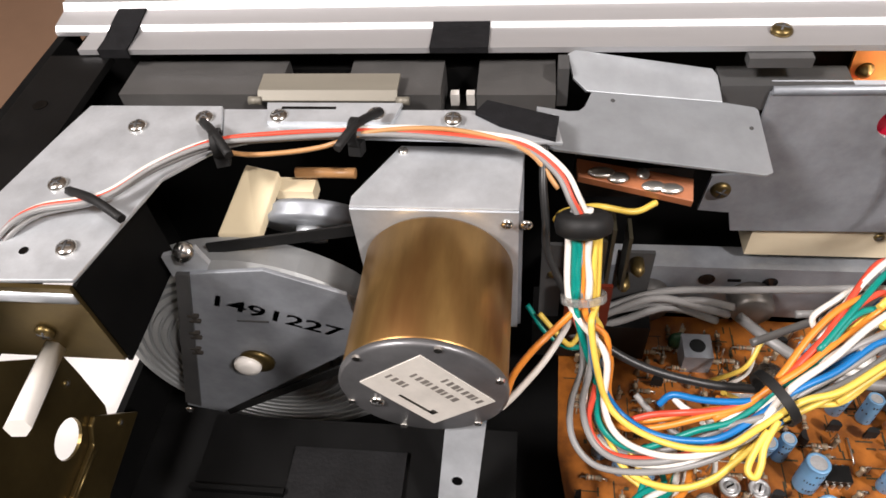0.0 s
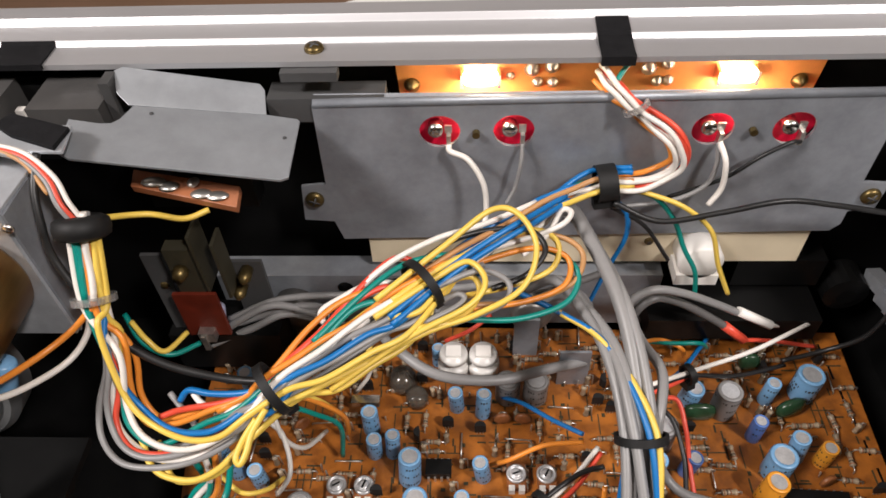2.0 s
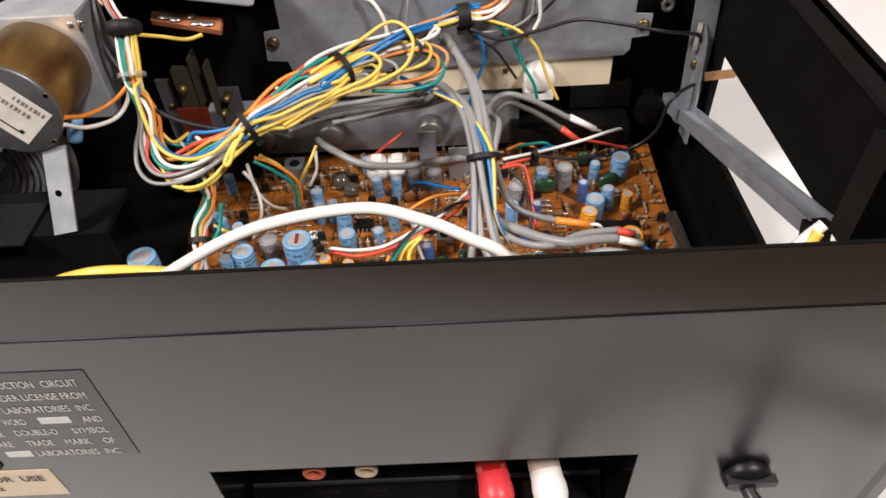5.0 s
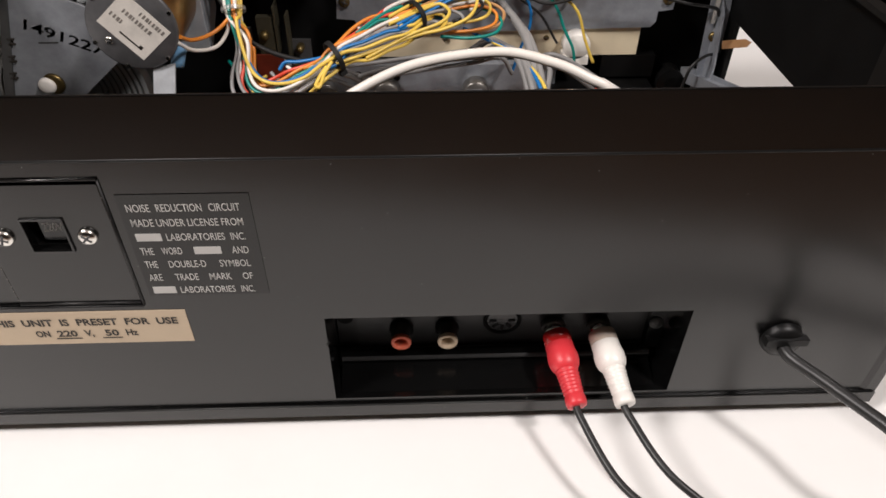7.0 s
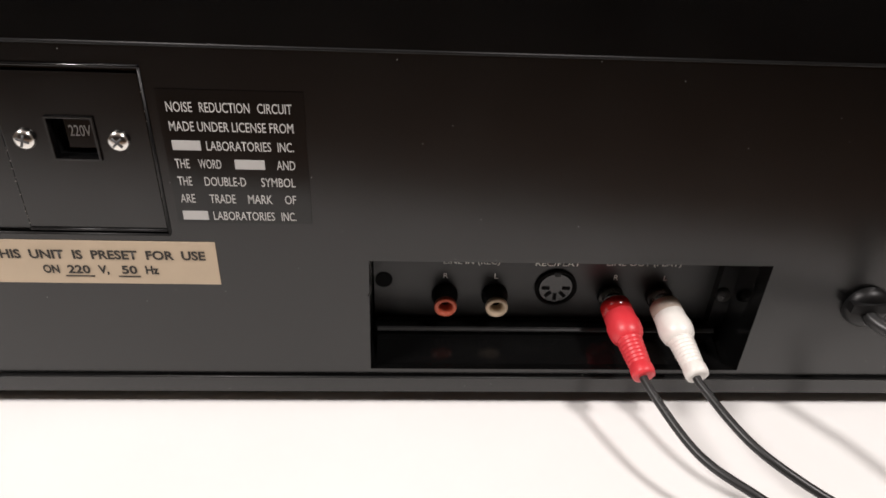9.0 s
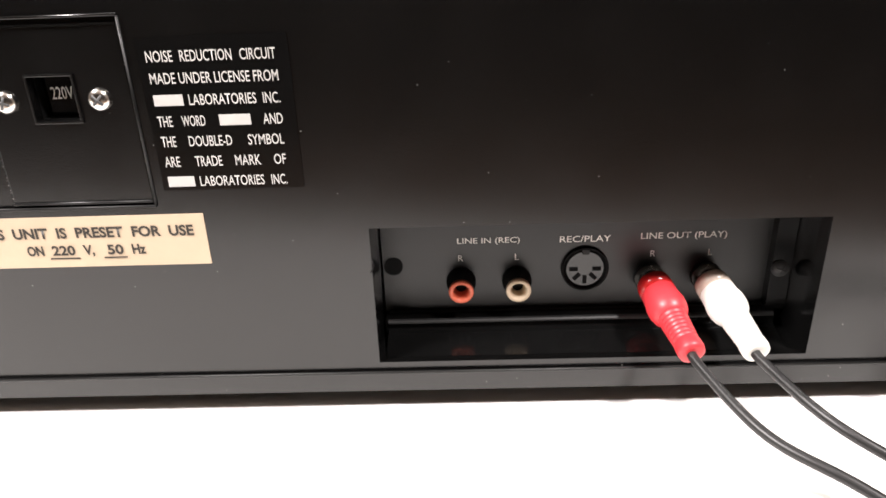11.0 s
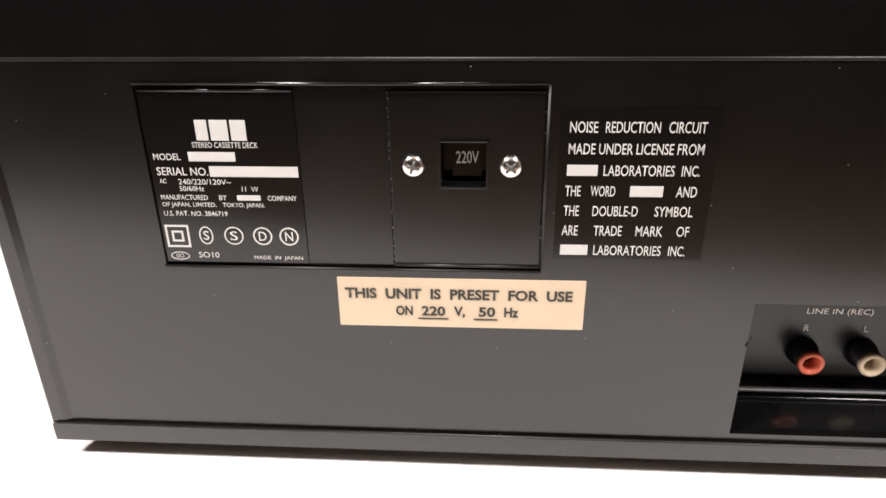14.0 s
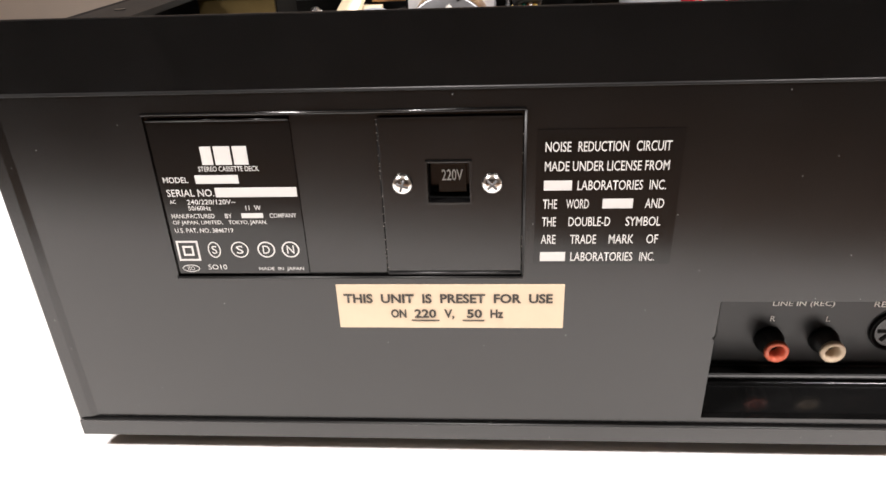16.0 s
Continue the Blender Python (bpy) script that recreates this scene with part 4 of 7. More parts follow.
part("wheel", lathe([(0.004, 0), (0.0145, 0), (0.0155, 0.0015), (0.0147, 0.003), (0.0155, 0.0045), (0.0145, 0.006), (0.004, 0.006)], c, (0, 0.85, 0.5), 48), M_DULL, pul, smooth=True)
part("hub", lathe([(0.005, -0.004), (0.005, 0.001)], c, (0, 0.85, 0.5), 20), M_ZINC, pul, smooth=True)
belt = thing("drive_belt", "flat black rubber drive belt", "belt")
for pa, pb in (((0.0670, 0.1760, 0.1280), (0.1130, 0.1760, 0.1380)), ((0.0490, 0.1660, 0.0420), (0.1000, 0.1660, 0.0780))):
    u, v = Vector(pa), Vector(pb)
    h = Vector((0, 0.0, 0.0021))
    bm = bmesh.new()
    vs = [bm.verts.new(w + d) for d in (Vector((0, 0, 0)), Vector((0, 0.0008, 0))) for w in (u - h, v - h, v + h, u + h)]
    for f in ((0, 1, 2, 3), (7, 6, 5, 4), (0, 4, 5, 1), (1, 5, 6, 2), (2, 6, 7, 3), (3, 7, 4, 0)):
        bm.faces.new([vs[i] for i in f])
    part("band", bm, M_RUBBER, belt)
# motor on its bracket
mount = thing("motor_mount", "zinc-plated steel motor mount with folded top", "metal bracket")
part("top_flange", prism([(0.1255, 0.1960), (0.1600, 0.1955), (0.1590, 0.1722), (0.1150, 0.1722), (0.1150, 0.1760)], "z", 0.1508, 0.1520), M_ZINC, mount, bevel=0.0003)
part("face", boxes((0.1150, 0.1590, 0.1718, 0.1730, 0.1000, 0.1512)), M_ZINC, mount, bevel=0.0003)
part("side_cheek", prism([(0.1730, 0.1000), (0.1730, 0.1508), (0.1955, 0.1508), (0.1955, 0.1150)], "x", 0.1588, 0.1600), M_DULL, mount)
for p in ((0.1560, 0.1720, 0.1470), (0.1610, 0.1710, 0.1480)):
    screw(mount, p, (0, -1, 0), 0.0016, M_SHINE)
screw(mount, (0.1265, 0.1935, 0.1520), (0, 0, 1), 0.0014, M_SHINE)
motor = thing("drive_motor", "cylindrical drive motor with an iridescent chromate can", "motor")
MC = (0.1372, 0.1715, 0.1300)
part("can", lathe([(0.0195, 0), (0.0205, 0.0015), (0.0205, 0.0370), (0.0200, 0.0380)], MC, (0, -1, 0), 64), M_GOLDCAN, motor, "gold iridescent can", smooth=True)
part("end_cap", lathe([(0.0205, 0), (0.0209, 0.0004), (0.0209, 0.0016), (0.0200, 0.0022), (0.0060, 0.0022)], (MC[0], MC[1] - 0.0376, MC[2]), (0, -1, 0), 64), M_ENDCAP, motor, "grey steel end cap", smooth=True)
FY = MC[1] - 0.0399
lab = Matrix.Translation((MC[0] + 0.0012, FY, MC[2] + 0.0005)) @ Euler((0, radians(50), 0)).to_matrix().to_4x4()
ml = part("motor_label", box(bmesh.new(), -0.0128, 0.0128, -0.0002, 0.0001, -0.0105, 0.0105, lab), M_SILVERLAB, motor, "silvery paper label with an arrow")
for k, (x0, x1, z, h) in enumerate(((-0.0020, 0.0118, 0.0074, 0.0022), (-0.0080, 0.0075, 0.0030, 0.0022), (-0.0112, -0.0040, -0.0022, 0.0022))):
    n = int((x1 - x0) / 0.0017)
    for i in range(n):
        xa = x0 + (x1 - x0) * i / n
        part("printed_bar", box(bmesh.new(), xa, xa + 0.0007 + 0.0003 * (i * 7 % 3), -0.0003, 0, z - h / 2, z + h / 2, lab), M_TYPE, ml)
part("printed_arrow", box(box(bmesh.new(), -0.0030, 0.0090, -0.0003, 0, -0.0072, -0.0064, lab), 0.0072, 0.0090, -0.0003, 0, -0.0072, -0.0052, lab), M_BLACKINK, ml)
screw(motor, (0.1250, 0.1320, 0.1240), (0, -1, 0), 0.0020, M_SHINE)
for a in (20, 75, 135, 200, 250, 310):
    part("crimp", lathe([(0.0012, 0), (0.0010, 0.0006)], (MC[0] + 0.0200 * math.cos(radians(a)), FY + 0.0004, MC[2] + 0.0200 * math.sin(radians(a))), (0, -1, 0), 8), M_SHINE, motor)
stay = thing("support_strip", "zinc-plated steel strip with a round hole", "metal strip")
a0, a1, b0, b1 = [Vector(v) for v in ((0.1410, 0.1340, 0.1090), (0.1520, 0.1340, 0.1110), (0.1430, 0.1180, 0.0940), (0.1530, 0.1180, 0.0840))]
bm = bmesh.new()
q = [a0, a1, a1 + Vector((-0.004, -0.016, -0.036)), a0 + Vector((-0.004, -0.016, -0.036))]
vs = [bm.verts.new(p) for p in q] + [bm.verts.new(p + Vector((0, 0.001, -0.0007))) for p in q]
for f in ((0, 1, 2, 3), (7, 6, 5, 4), (0, 4, 5, 1), (1, 5, 6, 2), (2, 6, 7, 3), (3, 7, 4, 0)):
    bm.faces.new([vs[i] for i in f])
bmesh.ops.recalc_face_normals(bm, faces=bm.faces)
part("strip", bm, M_ZINC, stay)
n = (q[3] - q[0]).cross(q[1] - q[0]).normalized()
n = n if n.y < 0 else -n
h = q[0].lerp(q[1], 0.45).lerp(q[3].lerp(q[2], 0.45), 0.52)
part("strip_hole", lathe([(0.0015, 0), (0.0015, 0.0003)], h, n, 14), M_FOIL, stay)
foil = thing("black_tray", "black plastic tray below the motor", "plastic tray")
part("tray", boxes((0.060, 0.160, 0.118, 0.150, 0.070, 0.073), (0.060, 0.160, 0.118, 0.1205, 0.040, 0.0700)), M_INNER, foil, bevel=0.0006)
part("flap", boxes((0.0900, 0.1260, 0.1110, 0.1400, 0.0735, 0.0745)), M_FLAP, foil, bevel=0.0003)
part("tray_rib", boxes((0.0600, 0.0900, 0.1240, 0.1255, 0.073, 0.0760)), M_INNER, foil)

# grey cassette-door blocks behind the front panel
door = thing("cassette_door_mechanism", "dark grey plastic door mechanism behind the panel", "door mechanism")
for x0, x1 in ((0.0310, 0.0830), (0.1045, 0.1340), (0.1450, 0.1685)):
    part("block", boxes((x0, x1, 0.2195, 0.2375, 0.1400, 0.1515)), M_BLOCK, door, bevel=0.0012)
    part("block_lip", boxes((x0, x1, 0.2180, 0.2194, 0.1395, 0.1440)), M_DGREY, door, bevel=0.0005)
part("rear_slat", boxes((0.0320, 0.1680, 0.2376, 0.2440, 0.1300, 0.1480)), M_BLACK, door)
part("latch", boxes((0.1345, 0.1445, 0.2240, 0.2320, 0.1280, 0.1420)), M_BLACK, door)
for x in (0.1362, 0.1412):
    part("white_pad", boxes((x, x + 0.0026, 0.2265, 0.2290, 0.1420, 0.1462)), M_WHITEP, door)
part("spring_plate", prism([(0.2160, 0.1518), (0.2185, 0.1540), (0.2262, 0.1545), (0.2262, 0.1535), (0.2190, 0.1530), (0.2165, 0.1508)], "x", 0.0780, 0.1215), M_SPRINGP, door, "dull olive spring plate", bevel=0.0002)
for x in (0.0772, 0.1232):
    part("spring_end", lathe([(0.0013, 0), (0.0013, 0.004)], (x - 0.002, 0.2165, 0.1515), (1, 0, 0), 12), M_SPRINGP, door, smooth=True)
part("right_slat", boxes((0.2180, 0.2560, 0.2300, 0.2400, 0.1380, 0.1470)), M_DGREY, door, bevel=0.0008)
part("right_slat", boxes((0.2180, 0.2560, 0.2400, 0.2460, 0.1300, 0.1400)), M_BLACK, door)

# bent cover plates beside the meters
cover = thing("record_lever_plate", "bent grey sheet metal plate with a black patch", "metal plate")
def lie(x, y):
    return (x, y, 0.1520 - (x - 0.170) * 0.19 + (y - 0.212) * 0.10)


part("lower_plate", sheet([lie(0.1640, 0.1985), lie(0.1680, 0.1965), lie(0.2270, 0.1990), lie(0.2292, 0.2005), lie(0.2290, 0.2248), lie(0.2280, 0.2258), lie(0.2185, 0.2258), lie(0.1790, 0.2215), lie(0.1768, 0.2150), lie(0.1750, 0.2128), lie(0.1720, 0.2120), lie(0.1630, 0.2120)], 0.0010), M_COVER, cover, bevel=0.0002)


def rise(x, y):
    fold = 0.2214 + (x - 0.1775) * 0.108
    return (x, y, lie(x, fold)[2] + (y - fold) * 0.5)


part("raised_flap", sheet([rise(*p) for p in ((0.1775, 0.2214), (0.1735, 0.2245), (0.1718, 0.2312), (0.1740, 0.2328), (0.2155, 0.2352), (0.2172, 0.2335), (0.2184, 0.2258))], 0.0010), M_COVER, cover, "flap bent upwards", bevel=0.0002)
part("side_lug", boxes((0.1690, 0.1722, 0.2240, 0.2310, 0.1440, 0.1575)), M_DGREY, cover, bevel=0.0006)
for x, y in ((0.1850, 0.2190), (0.2255, 0.2165)):
    part("dimple", lathe([(0.0007, 0), (0.0005, 0.0004)], lie(x, y), (0, 0, 1), 10), M_DGREY, cover)
part("felt_patch", prism([(0.1460, 0.2040, 0.1580)[:2], (0.1490, 0.2090, 0.1580)[:2], (0.1690, 0.2020, 0.1580)[:2], (0.1680, 0.1930, 0.1580)[:2], (0.1530, 0.1990, 0.1580)[:2]], "z", 0.1564, 0.1578), M_FELT, cover, "black felt patch")
tagboard = thing("terminal_board", "small red-brown solder terminal board", "terminal board")
q = [Vector(v) for v in ((0.1757, 0.2120, 0.1335), (0.1760, 0.2062, 0.1315), (0.2101, 0.2010, 0.1268), (0.2104, 0.2075, 0.1300))]
bm = bmesh.new()
vs = [bm.verts.new(p) for p in q] + [bm.verts.new(p - Vector((0, -0.0006, 0.0030))) for p in q]
for f in ((0, 1, 2, 3), (7, 6, 5, 4), (0, 4, 5, 1), (1, 5, 6, 2), (2, 6, 7, 3), (3, 7, 4, 0)):
    bm.faces.new([vs[i] for i in f])
bmesh.ops.recalc_face_normals(bm, faces=bm.faces)
part("board", bm, M_PCBR, tagboard, bevel=0.0003)
for p, sx in (((0.1830, 0.2078, 0.1318), 0.0042), ((0.1880, 0.2066, 0.1309), 0.0034), ((0.1985, 0.2050, 0.1292), 0.0038), ((0.2035, 0.2046, 0.1287), 0.0040), ((0.1955, 0.2082, 0.1312), 0.0020)):
    part("solder_pool", lathe([(1, -0.2), (0.95, 0.2), (0.6, 0.7), (0.2, 0.9)], (0, 0, 0), (0, 0, 1), 14), M_SOLDER, tagboard, smooth=True).matrix_basis = Matrix.Translation(p) @ Matrix.Diagonal((sx, 0.0024, 0.0012, 1))
part("bracket", boxes((0.1760, 0.2120, 0.2140, 0.2230, 0.1150, 0.1280)), M_BLACK, tagboard)

# switch assembly between transport and board
sw = thing("slide_switch_bracket", "steel bracket with a red-brown switch wafer", "switch")
a = Vector((0.1825, 0.2030, 0.0950))
part("gold_post", boxes((a.x - 0.004, a.x + 0.005, a.y - 0.001, a.y + 0.004, 0.083, 0.1060)), M_OLIVE, sw, bevel=0.0005)
part("wafer", boxes((a.x - 0.007, a.x + 0.009, a.y - 0.0025, a.y - 0.001, 0.060, 0.0840)), M_WAFER, sw, "dark red-brown switch wafer")
part("solder_lug", boxes((a.x - 0.002, a.x + 0.004, a.y - 0.0060, a.y - 0.0025, 0.0600, 0.0650), (a.x - 0.001, a.x + 0.001, a.y - 0.0070, a.y - 0.0060, 0.0560, 0.0640)), M_SOLDER, sw)
part("sleeved_capacitor", lathe([(0.0030, 0), (0.0034, 0.0006), (0.0034, 0.0110), (0.0028, 0.0118)], (0.1840, 0.2060, 0.0560), (0.1, 0.25, 0.95), 16), M_LAV, sw, "pale lavender sleeve", smooth=True)
part("angle_plate", boxes((a.x + 0.0060, a.x + 0.0072, a.y - 0.001, a.y + 0.010, 0.0840, 0.1120), (a.x + 0.0120, a.x + 0.0132, a.y + 0.001, a.y + 0.010, 0.0780, 0.1060)), M_OLIVE, sw, bevel=0.0003)
part("side_plate", boxes((a.x - 0.016, a.x - 0.0085, a.y + 0.004, a.y + 0.0055, 0.056, 0.0980), (a.x + 0.011, a.x + 0.024, a.y + 0.010, a.y + 0.0115, 0.050, 0.0880)), M_DGREY, sw, bevel=0.0004)
part("stud", lathe([(0.0028, 0), (0.0028, 0.002), (0.0018, 0.0045)], (a.x, a.y - 0.001, 0.0960), (0, -1, 0), 16), M_BRASSY, sw, smooth=True)
for x, z in ((0.014, 0.075), (0.018, 0.084), (-0.012, 0.082)):
    part("spring_pin", lathe([(0.0024, 0), (0.0024, 0.005), (0.001, 0.007)], (a.x + x, a.y + 0.010, z), (0, -1, 0), 14), M_BRASSY, sw, smooth=True)
part("base_block", boxes((a.x - 0.018, a.x + 0.026, a.y + 0.000, a.y + 0.018, 0.034, 0.0560)), M_BLACK, sw, bevel=0.0006)

# ---- right-hand bracket, strut and low shield ----
upright = thing("corner_upright", "grey steel upright bracket in the front corner", "metal bracket")
UY = 0.2300
pts = [(0.4462, 0.2220, 0.1440), (0.4480, 0.2220, 0.1462), (0.4565, 0.2220, 0.1400), (0.4590, 0.2220, 0.1350), (0.4618, 0.2220, 0.0900), (0.4618, 0.2220, 0.0420), (0.4510, 0.2220, 0.0460)]
part("blade", prism([(p[0], p[2]) for p in pts], "y", 0.2215, 0.2229), M_DULL, upright, bevel=0.0003)
part("foot_flange", prism([(0.2080, 0.0400), (0.2215, 0.0400), (0.2215, 0.1080), (0.2140, 0.1000), (0.2080, 0.0700)], "x", 0.4540, 0.4552), M_DULL, upright)
for p in ((0.4490, 0.2213, 0.1400), (0.4512, 0.2213, 0.1345), (0.4500, 0.2213, 0.1300)):
    part("blade_hole", lathe([(0.0016, 0), (0.0016, 0.0003)], p, (0, -1, 0), 12), M_FOIL, upright)
screw(upright, (0.4550, 0.2210, 0.0840), (0, -1, 0), 0.0034, M_BRASSY)
part("earth_tag", boxes((0.4500, 0.4528, 0.2190, 0.2200, 0.0930, 0.1090)), M_SOLDER, upright)
part("card_tag", prism([(0.4540, 0.2050, 0.0880)[::2], (0.4680, 0.2050, 0.0890)[::2], (0.4720, 0.2050, 0.0870)[::2], (0.4700, 0.2050, 0.0840)[::2], (0.4550, 0.2050, 0.0830)[::2]], "y", 0.2050, 0.2056), M_TAG, upright, "brown card tag")
strut = thing("diagonal_strut", "grey steel channel strut with a ridge", "metal strut")
a, b = Vector((0.4490, 0.2370, 0.0530)), Vector((0.4550, 0.0740, 0.1010))
w = (b - a).normalized()
u = w.cross(Vector((0, 0, 1))).normalized()
v = u.cross(w)
m = Matrix((u, w, v)).transposed().to_4x4()
m.translation = a
L = (b - a).length
part("channel", box(bmesh.new(), -0.0052, 0.0022, 0.01, L, -0.0010, 0.0, m), M_DULL, strut)
part("flange", box(bmesh.new(), -0.0062, -0.0052, 0.01, L, -0.006, 0.0024, m), M_DULL, strut, bevel=0.0003)
part("flange", box(bmesh.new(), 0.0022, 0.0031, 0.01, L, -0.006, 0.0014, m), M_DULL, strut, bevel=0.0003)
part("front_clip", box(box(bmesh.new(), -0.0030, 0.0030, 0.000, 0.014, -0.003, 0.003, m), -0.007, 0.001, 0.014, 0.022, -0.009, -0.002, m), M_DULL, strut, bevel=0.0006)
part("rear_clip", box(bmesh.new(), -0.004, 0.005, L - 0.002, L + 0.004, -0.006, 0.0012, m), M_BLACK, strut, bevel=0.0006)
part("screw_post", lathe([(0.009, 0), (0.009, 0.012), (0.004, 0.013)], (0.4380, 0.2420, 0.0480), (0, -1, 0), 20), M_BLACK, strut)
for p, r in (((0.4340, 0.2380, 0.1440), 0.0055), ((0.4390, 0.2380, 0.1100), 0.0040), ((0.4340, 0.2430, 0.1340), 0.0080)):
    k = thing("moulded_boss", "dark grey moulded screw boss on the front frame", "screw boss", "screw bosses of the frame")
    part("post", lathe([(r, -0.012), (r * 0.9, 0), (r * 0.35, 0.0004), (r * 0.3, -0.002)], p, (-0.3, -1, 0.3), 20), M_DGREY, k, smooth=True)
low = thing("audio_shield", "plain steel shield plate over the rear board corner", "metal shield")
sz = 0.0665
pts = [(0.3190, 0.0850), (0.3970, 0.0875), (0.4100, 0.0880), (0.4138, 0.0900), (0.4152, 0.0940), (0.4158, 0.1190), (0.4170, 0.1212), (0.4210, 0.1215)]
c = (0.3730, 0.0790, 0.0680)
part("plate", pierced([(p[0], p[1]) for p in pts] + [(0.4225, 0.0360), (0.3180, 0.0360)], [(c[:2], 0.0052, 0.0034)], lambda u, v, h: (u, v, h), sz, sz + 0.0010), M_STEEL, low, "bright scratched steel plate")
part("side_skirt", boxes((0.3175, 0.3185, 0.0370, 0.0830, 0.0320, sz - 0.0002)), M_STEEL, low)
part("marker_stroke", prism([(0.3240, 0.0540, 0.0680)[:2], (0.3300, 0.0610, 0.0680)[:2], (0.3350, 0.0680, 0.0680)[:2], (0.3390, 0.0730, 0.0680)[:2], (0.3420, 0.0710, 0.0680)[:2], (0.3400, 0.0660, 0.0680)[:2], (0.3340, 0.0600, 0.0680)[:2], (0.3260, 0.0540, 0.0680)[:2]], "z", 0.06745, 0.0677), M_REDMARK, low, "red marker stroke")
p = [(0.3920, 0.0420, 0.0680), (0.4040, 0.0640, 0.0680), (0.4080, 0.0680, 0.0680), (0.4100, 0.0650, 0.0680), (0.4170, 0.0620, 0.0680), (0.4160, 0.0590, 0.0680), (0.4090, 0.0550, 0.0680), (0.4000, 0.0400, 0.0680)]
part("black_post", prism([(q[0], q[1]) for q in p], "z", sz + 0.0010, sz + 0.0070), M_BLACK, low, "raised black shape on the plate", bevel=0.0006)
sink = thing("heat_sink", "black folded sheet heat sink with bright cut edges", "heat sink")
hz = 0.0780
hp = [Vector(v) for v in ((0.1990, 0.0810, 0.0780), (0.2250, 0.0820, 0.0780), (0.2250, 0.0590, 0.0780), (0.1890, 0.0590, 0.0780))]
for i in range(3):
    bm, edge = bmesh.new(), bmesh.new()
    u, v = hp[i], hp[i + 1]
    d = (v - u).normalized()
    n = Vector((-d.y, d.x, 0)) * 0.0012
    for b_, z0, z1 in ((bm, 0.0305, hz - 0.0004), (edge, hz - 0.0004, hz)):
        vs = [b_.verts.new((q.x, q.y, z)) for z in (z0, z1) for q in (u - n, v - n, v + n, u + n)]
        for f in ((3, 2, 1, 0), (4, 5, 6, 7), (0, 1, 5, 4), (1, 2, 6, 5), (2, 3, 7, 6), (3, 0, 4, 7)):
            b_.faces.new([vs[k] for k in f])
    part("cut_edge", edge, M_ZINC, part("fin", bm, M_BLACK, sink), "bright bare cut edge")
screw(sink, hp[2] + Vector((0.010, 0.002, -0.010)), (1, 0, 0), 0.0026, M_BRASSY)
spring = thing("spring_wire_link", "coiled steel spring on a straight wire", "spring")
a, b = Vector((0.1510, 0.0850, 0.0620)), Vector((0.1760, 0.0860, 0.0620))
line = [a.lerp(b, i / 240) + Vector((0, math.cos(i * 0.75), math.sin(i * 0.75))) * 0.0016 for i in range(241)]
part("coil", tube(line, 0.0004, 5), M_SHINE, spring)
part("wire", tube([b, Vector((0.3330, 0.0890, 0.0500))], 0.0005, 6), M_SHINE, spring)
tray = thing("transformer_tray", "black plastic tray beside the board", "plastic tray")
part("tray", boxes((0.050, 0.158, 0.012, 0.108, 0.009, 0.032)), M_BLACK, tray, bevel=0.001)
part("lid", prism([(0.1390, 0.0600), (0.1600, 0.0600), (0.1600, 0.1080), (0.1500, 0.1180), (0.1390, 0.1100)], "z", 0.0322, 0.0335), M_BLACK, tray)


# ---- parts on the circuit board ----
TOPS = {}


def capacitor(x, y, r, h, sleeve, lean=(0, 0)):
    """An upright can capacitor: printed sleeve, crimped top, row of print bars."""
    key = (round(r, 4), round(h, 4), sleeve.name)
    if key not in TOPS:
        body = lathe([(r * 0.96, 0), (r, r * 0.12), (r, h - r * 0.35), (r * 0.95, h - r * 0.16), (r, h - r * 0.1), (r * 0.93, h), (r * 0.70, h), (r * 0.68, h - r * 0.06)], (0, 0, 0), (0, 0, 1), 24)
        o = part("capacitor", body, sleeve, board, smooth=True)
        bm = lathe([(r * 0.69, h - r * 0.10), (r * 0.69, h - r * 0.03), (r * 0.3, h - r * 0.02)], (0, 0, 0), (0, 0, 1), 20)
        t = part("cap_top", bm, M_TOP, o)
        bm = bmesh.new()
        rows, letter = (5, 0.00055) if r > 0.005 else (3, 0.00045)
        pr = random.Random(int(r * 1e5) + int(h * 1e4))
        for k in range(rows):
            z = h * (0.80 - 0.62 * k / (rows - 1))
            a, stop = pr.uniform(-3.1, -2.2), pr.uniform(1.6, 3.0)
            while a < stop:
                w = pr.choice((0.6, 1.0, 1.0, 1.3)) * letter
                if pr.random() < 0.72:
                    box(bm, r * 1.0, r * 1.010, -w * 0.6, w * 0.6, z - letter * 1.1, z + letter * 1.1, Matrix.Rotation(a, 4, "Z"))
                a += 2.3 * letter / r
        p = tagged(part("sleeve_print", bm, M_BLACKINK, o), kind="stuff")
        TOPS[key] = (o.data, t.data, p.data)
        made = (o, t, p)
    else:
        d = TOPS[key]
        made = [new(n, me) for n, me in zip(("capacitor", "cap_top", "sleeve_print"), d)]
        made[0].parent = board
        made[1].parent = made[2].parent = made[0]
        made[2]["kind"] = "stuff"
    made[0].matrix_basis = pose(x, y, PZ, lean[0], lean[1], random.uniform(-40, 60))
    return made[0]


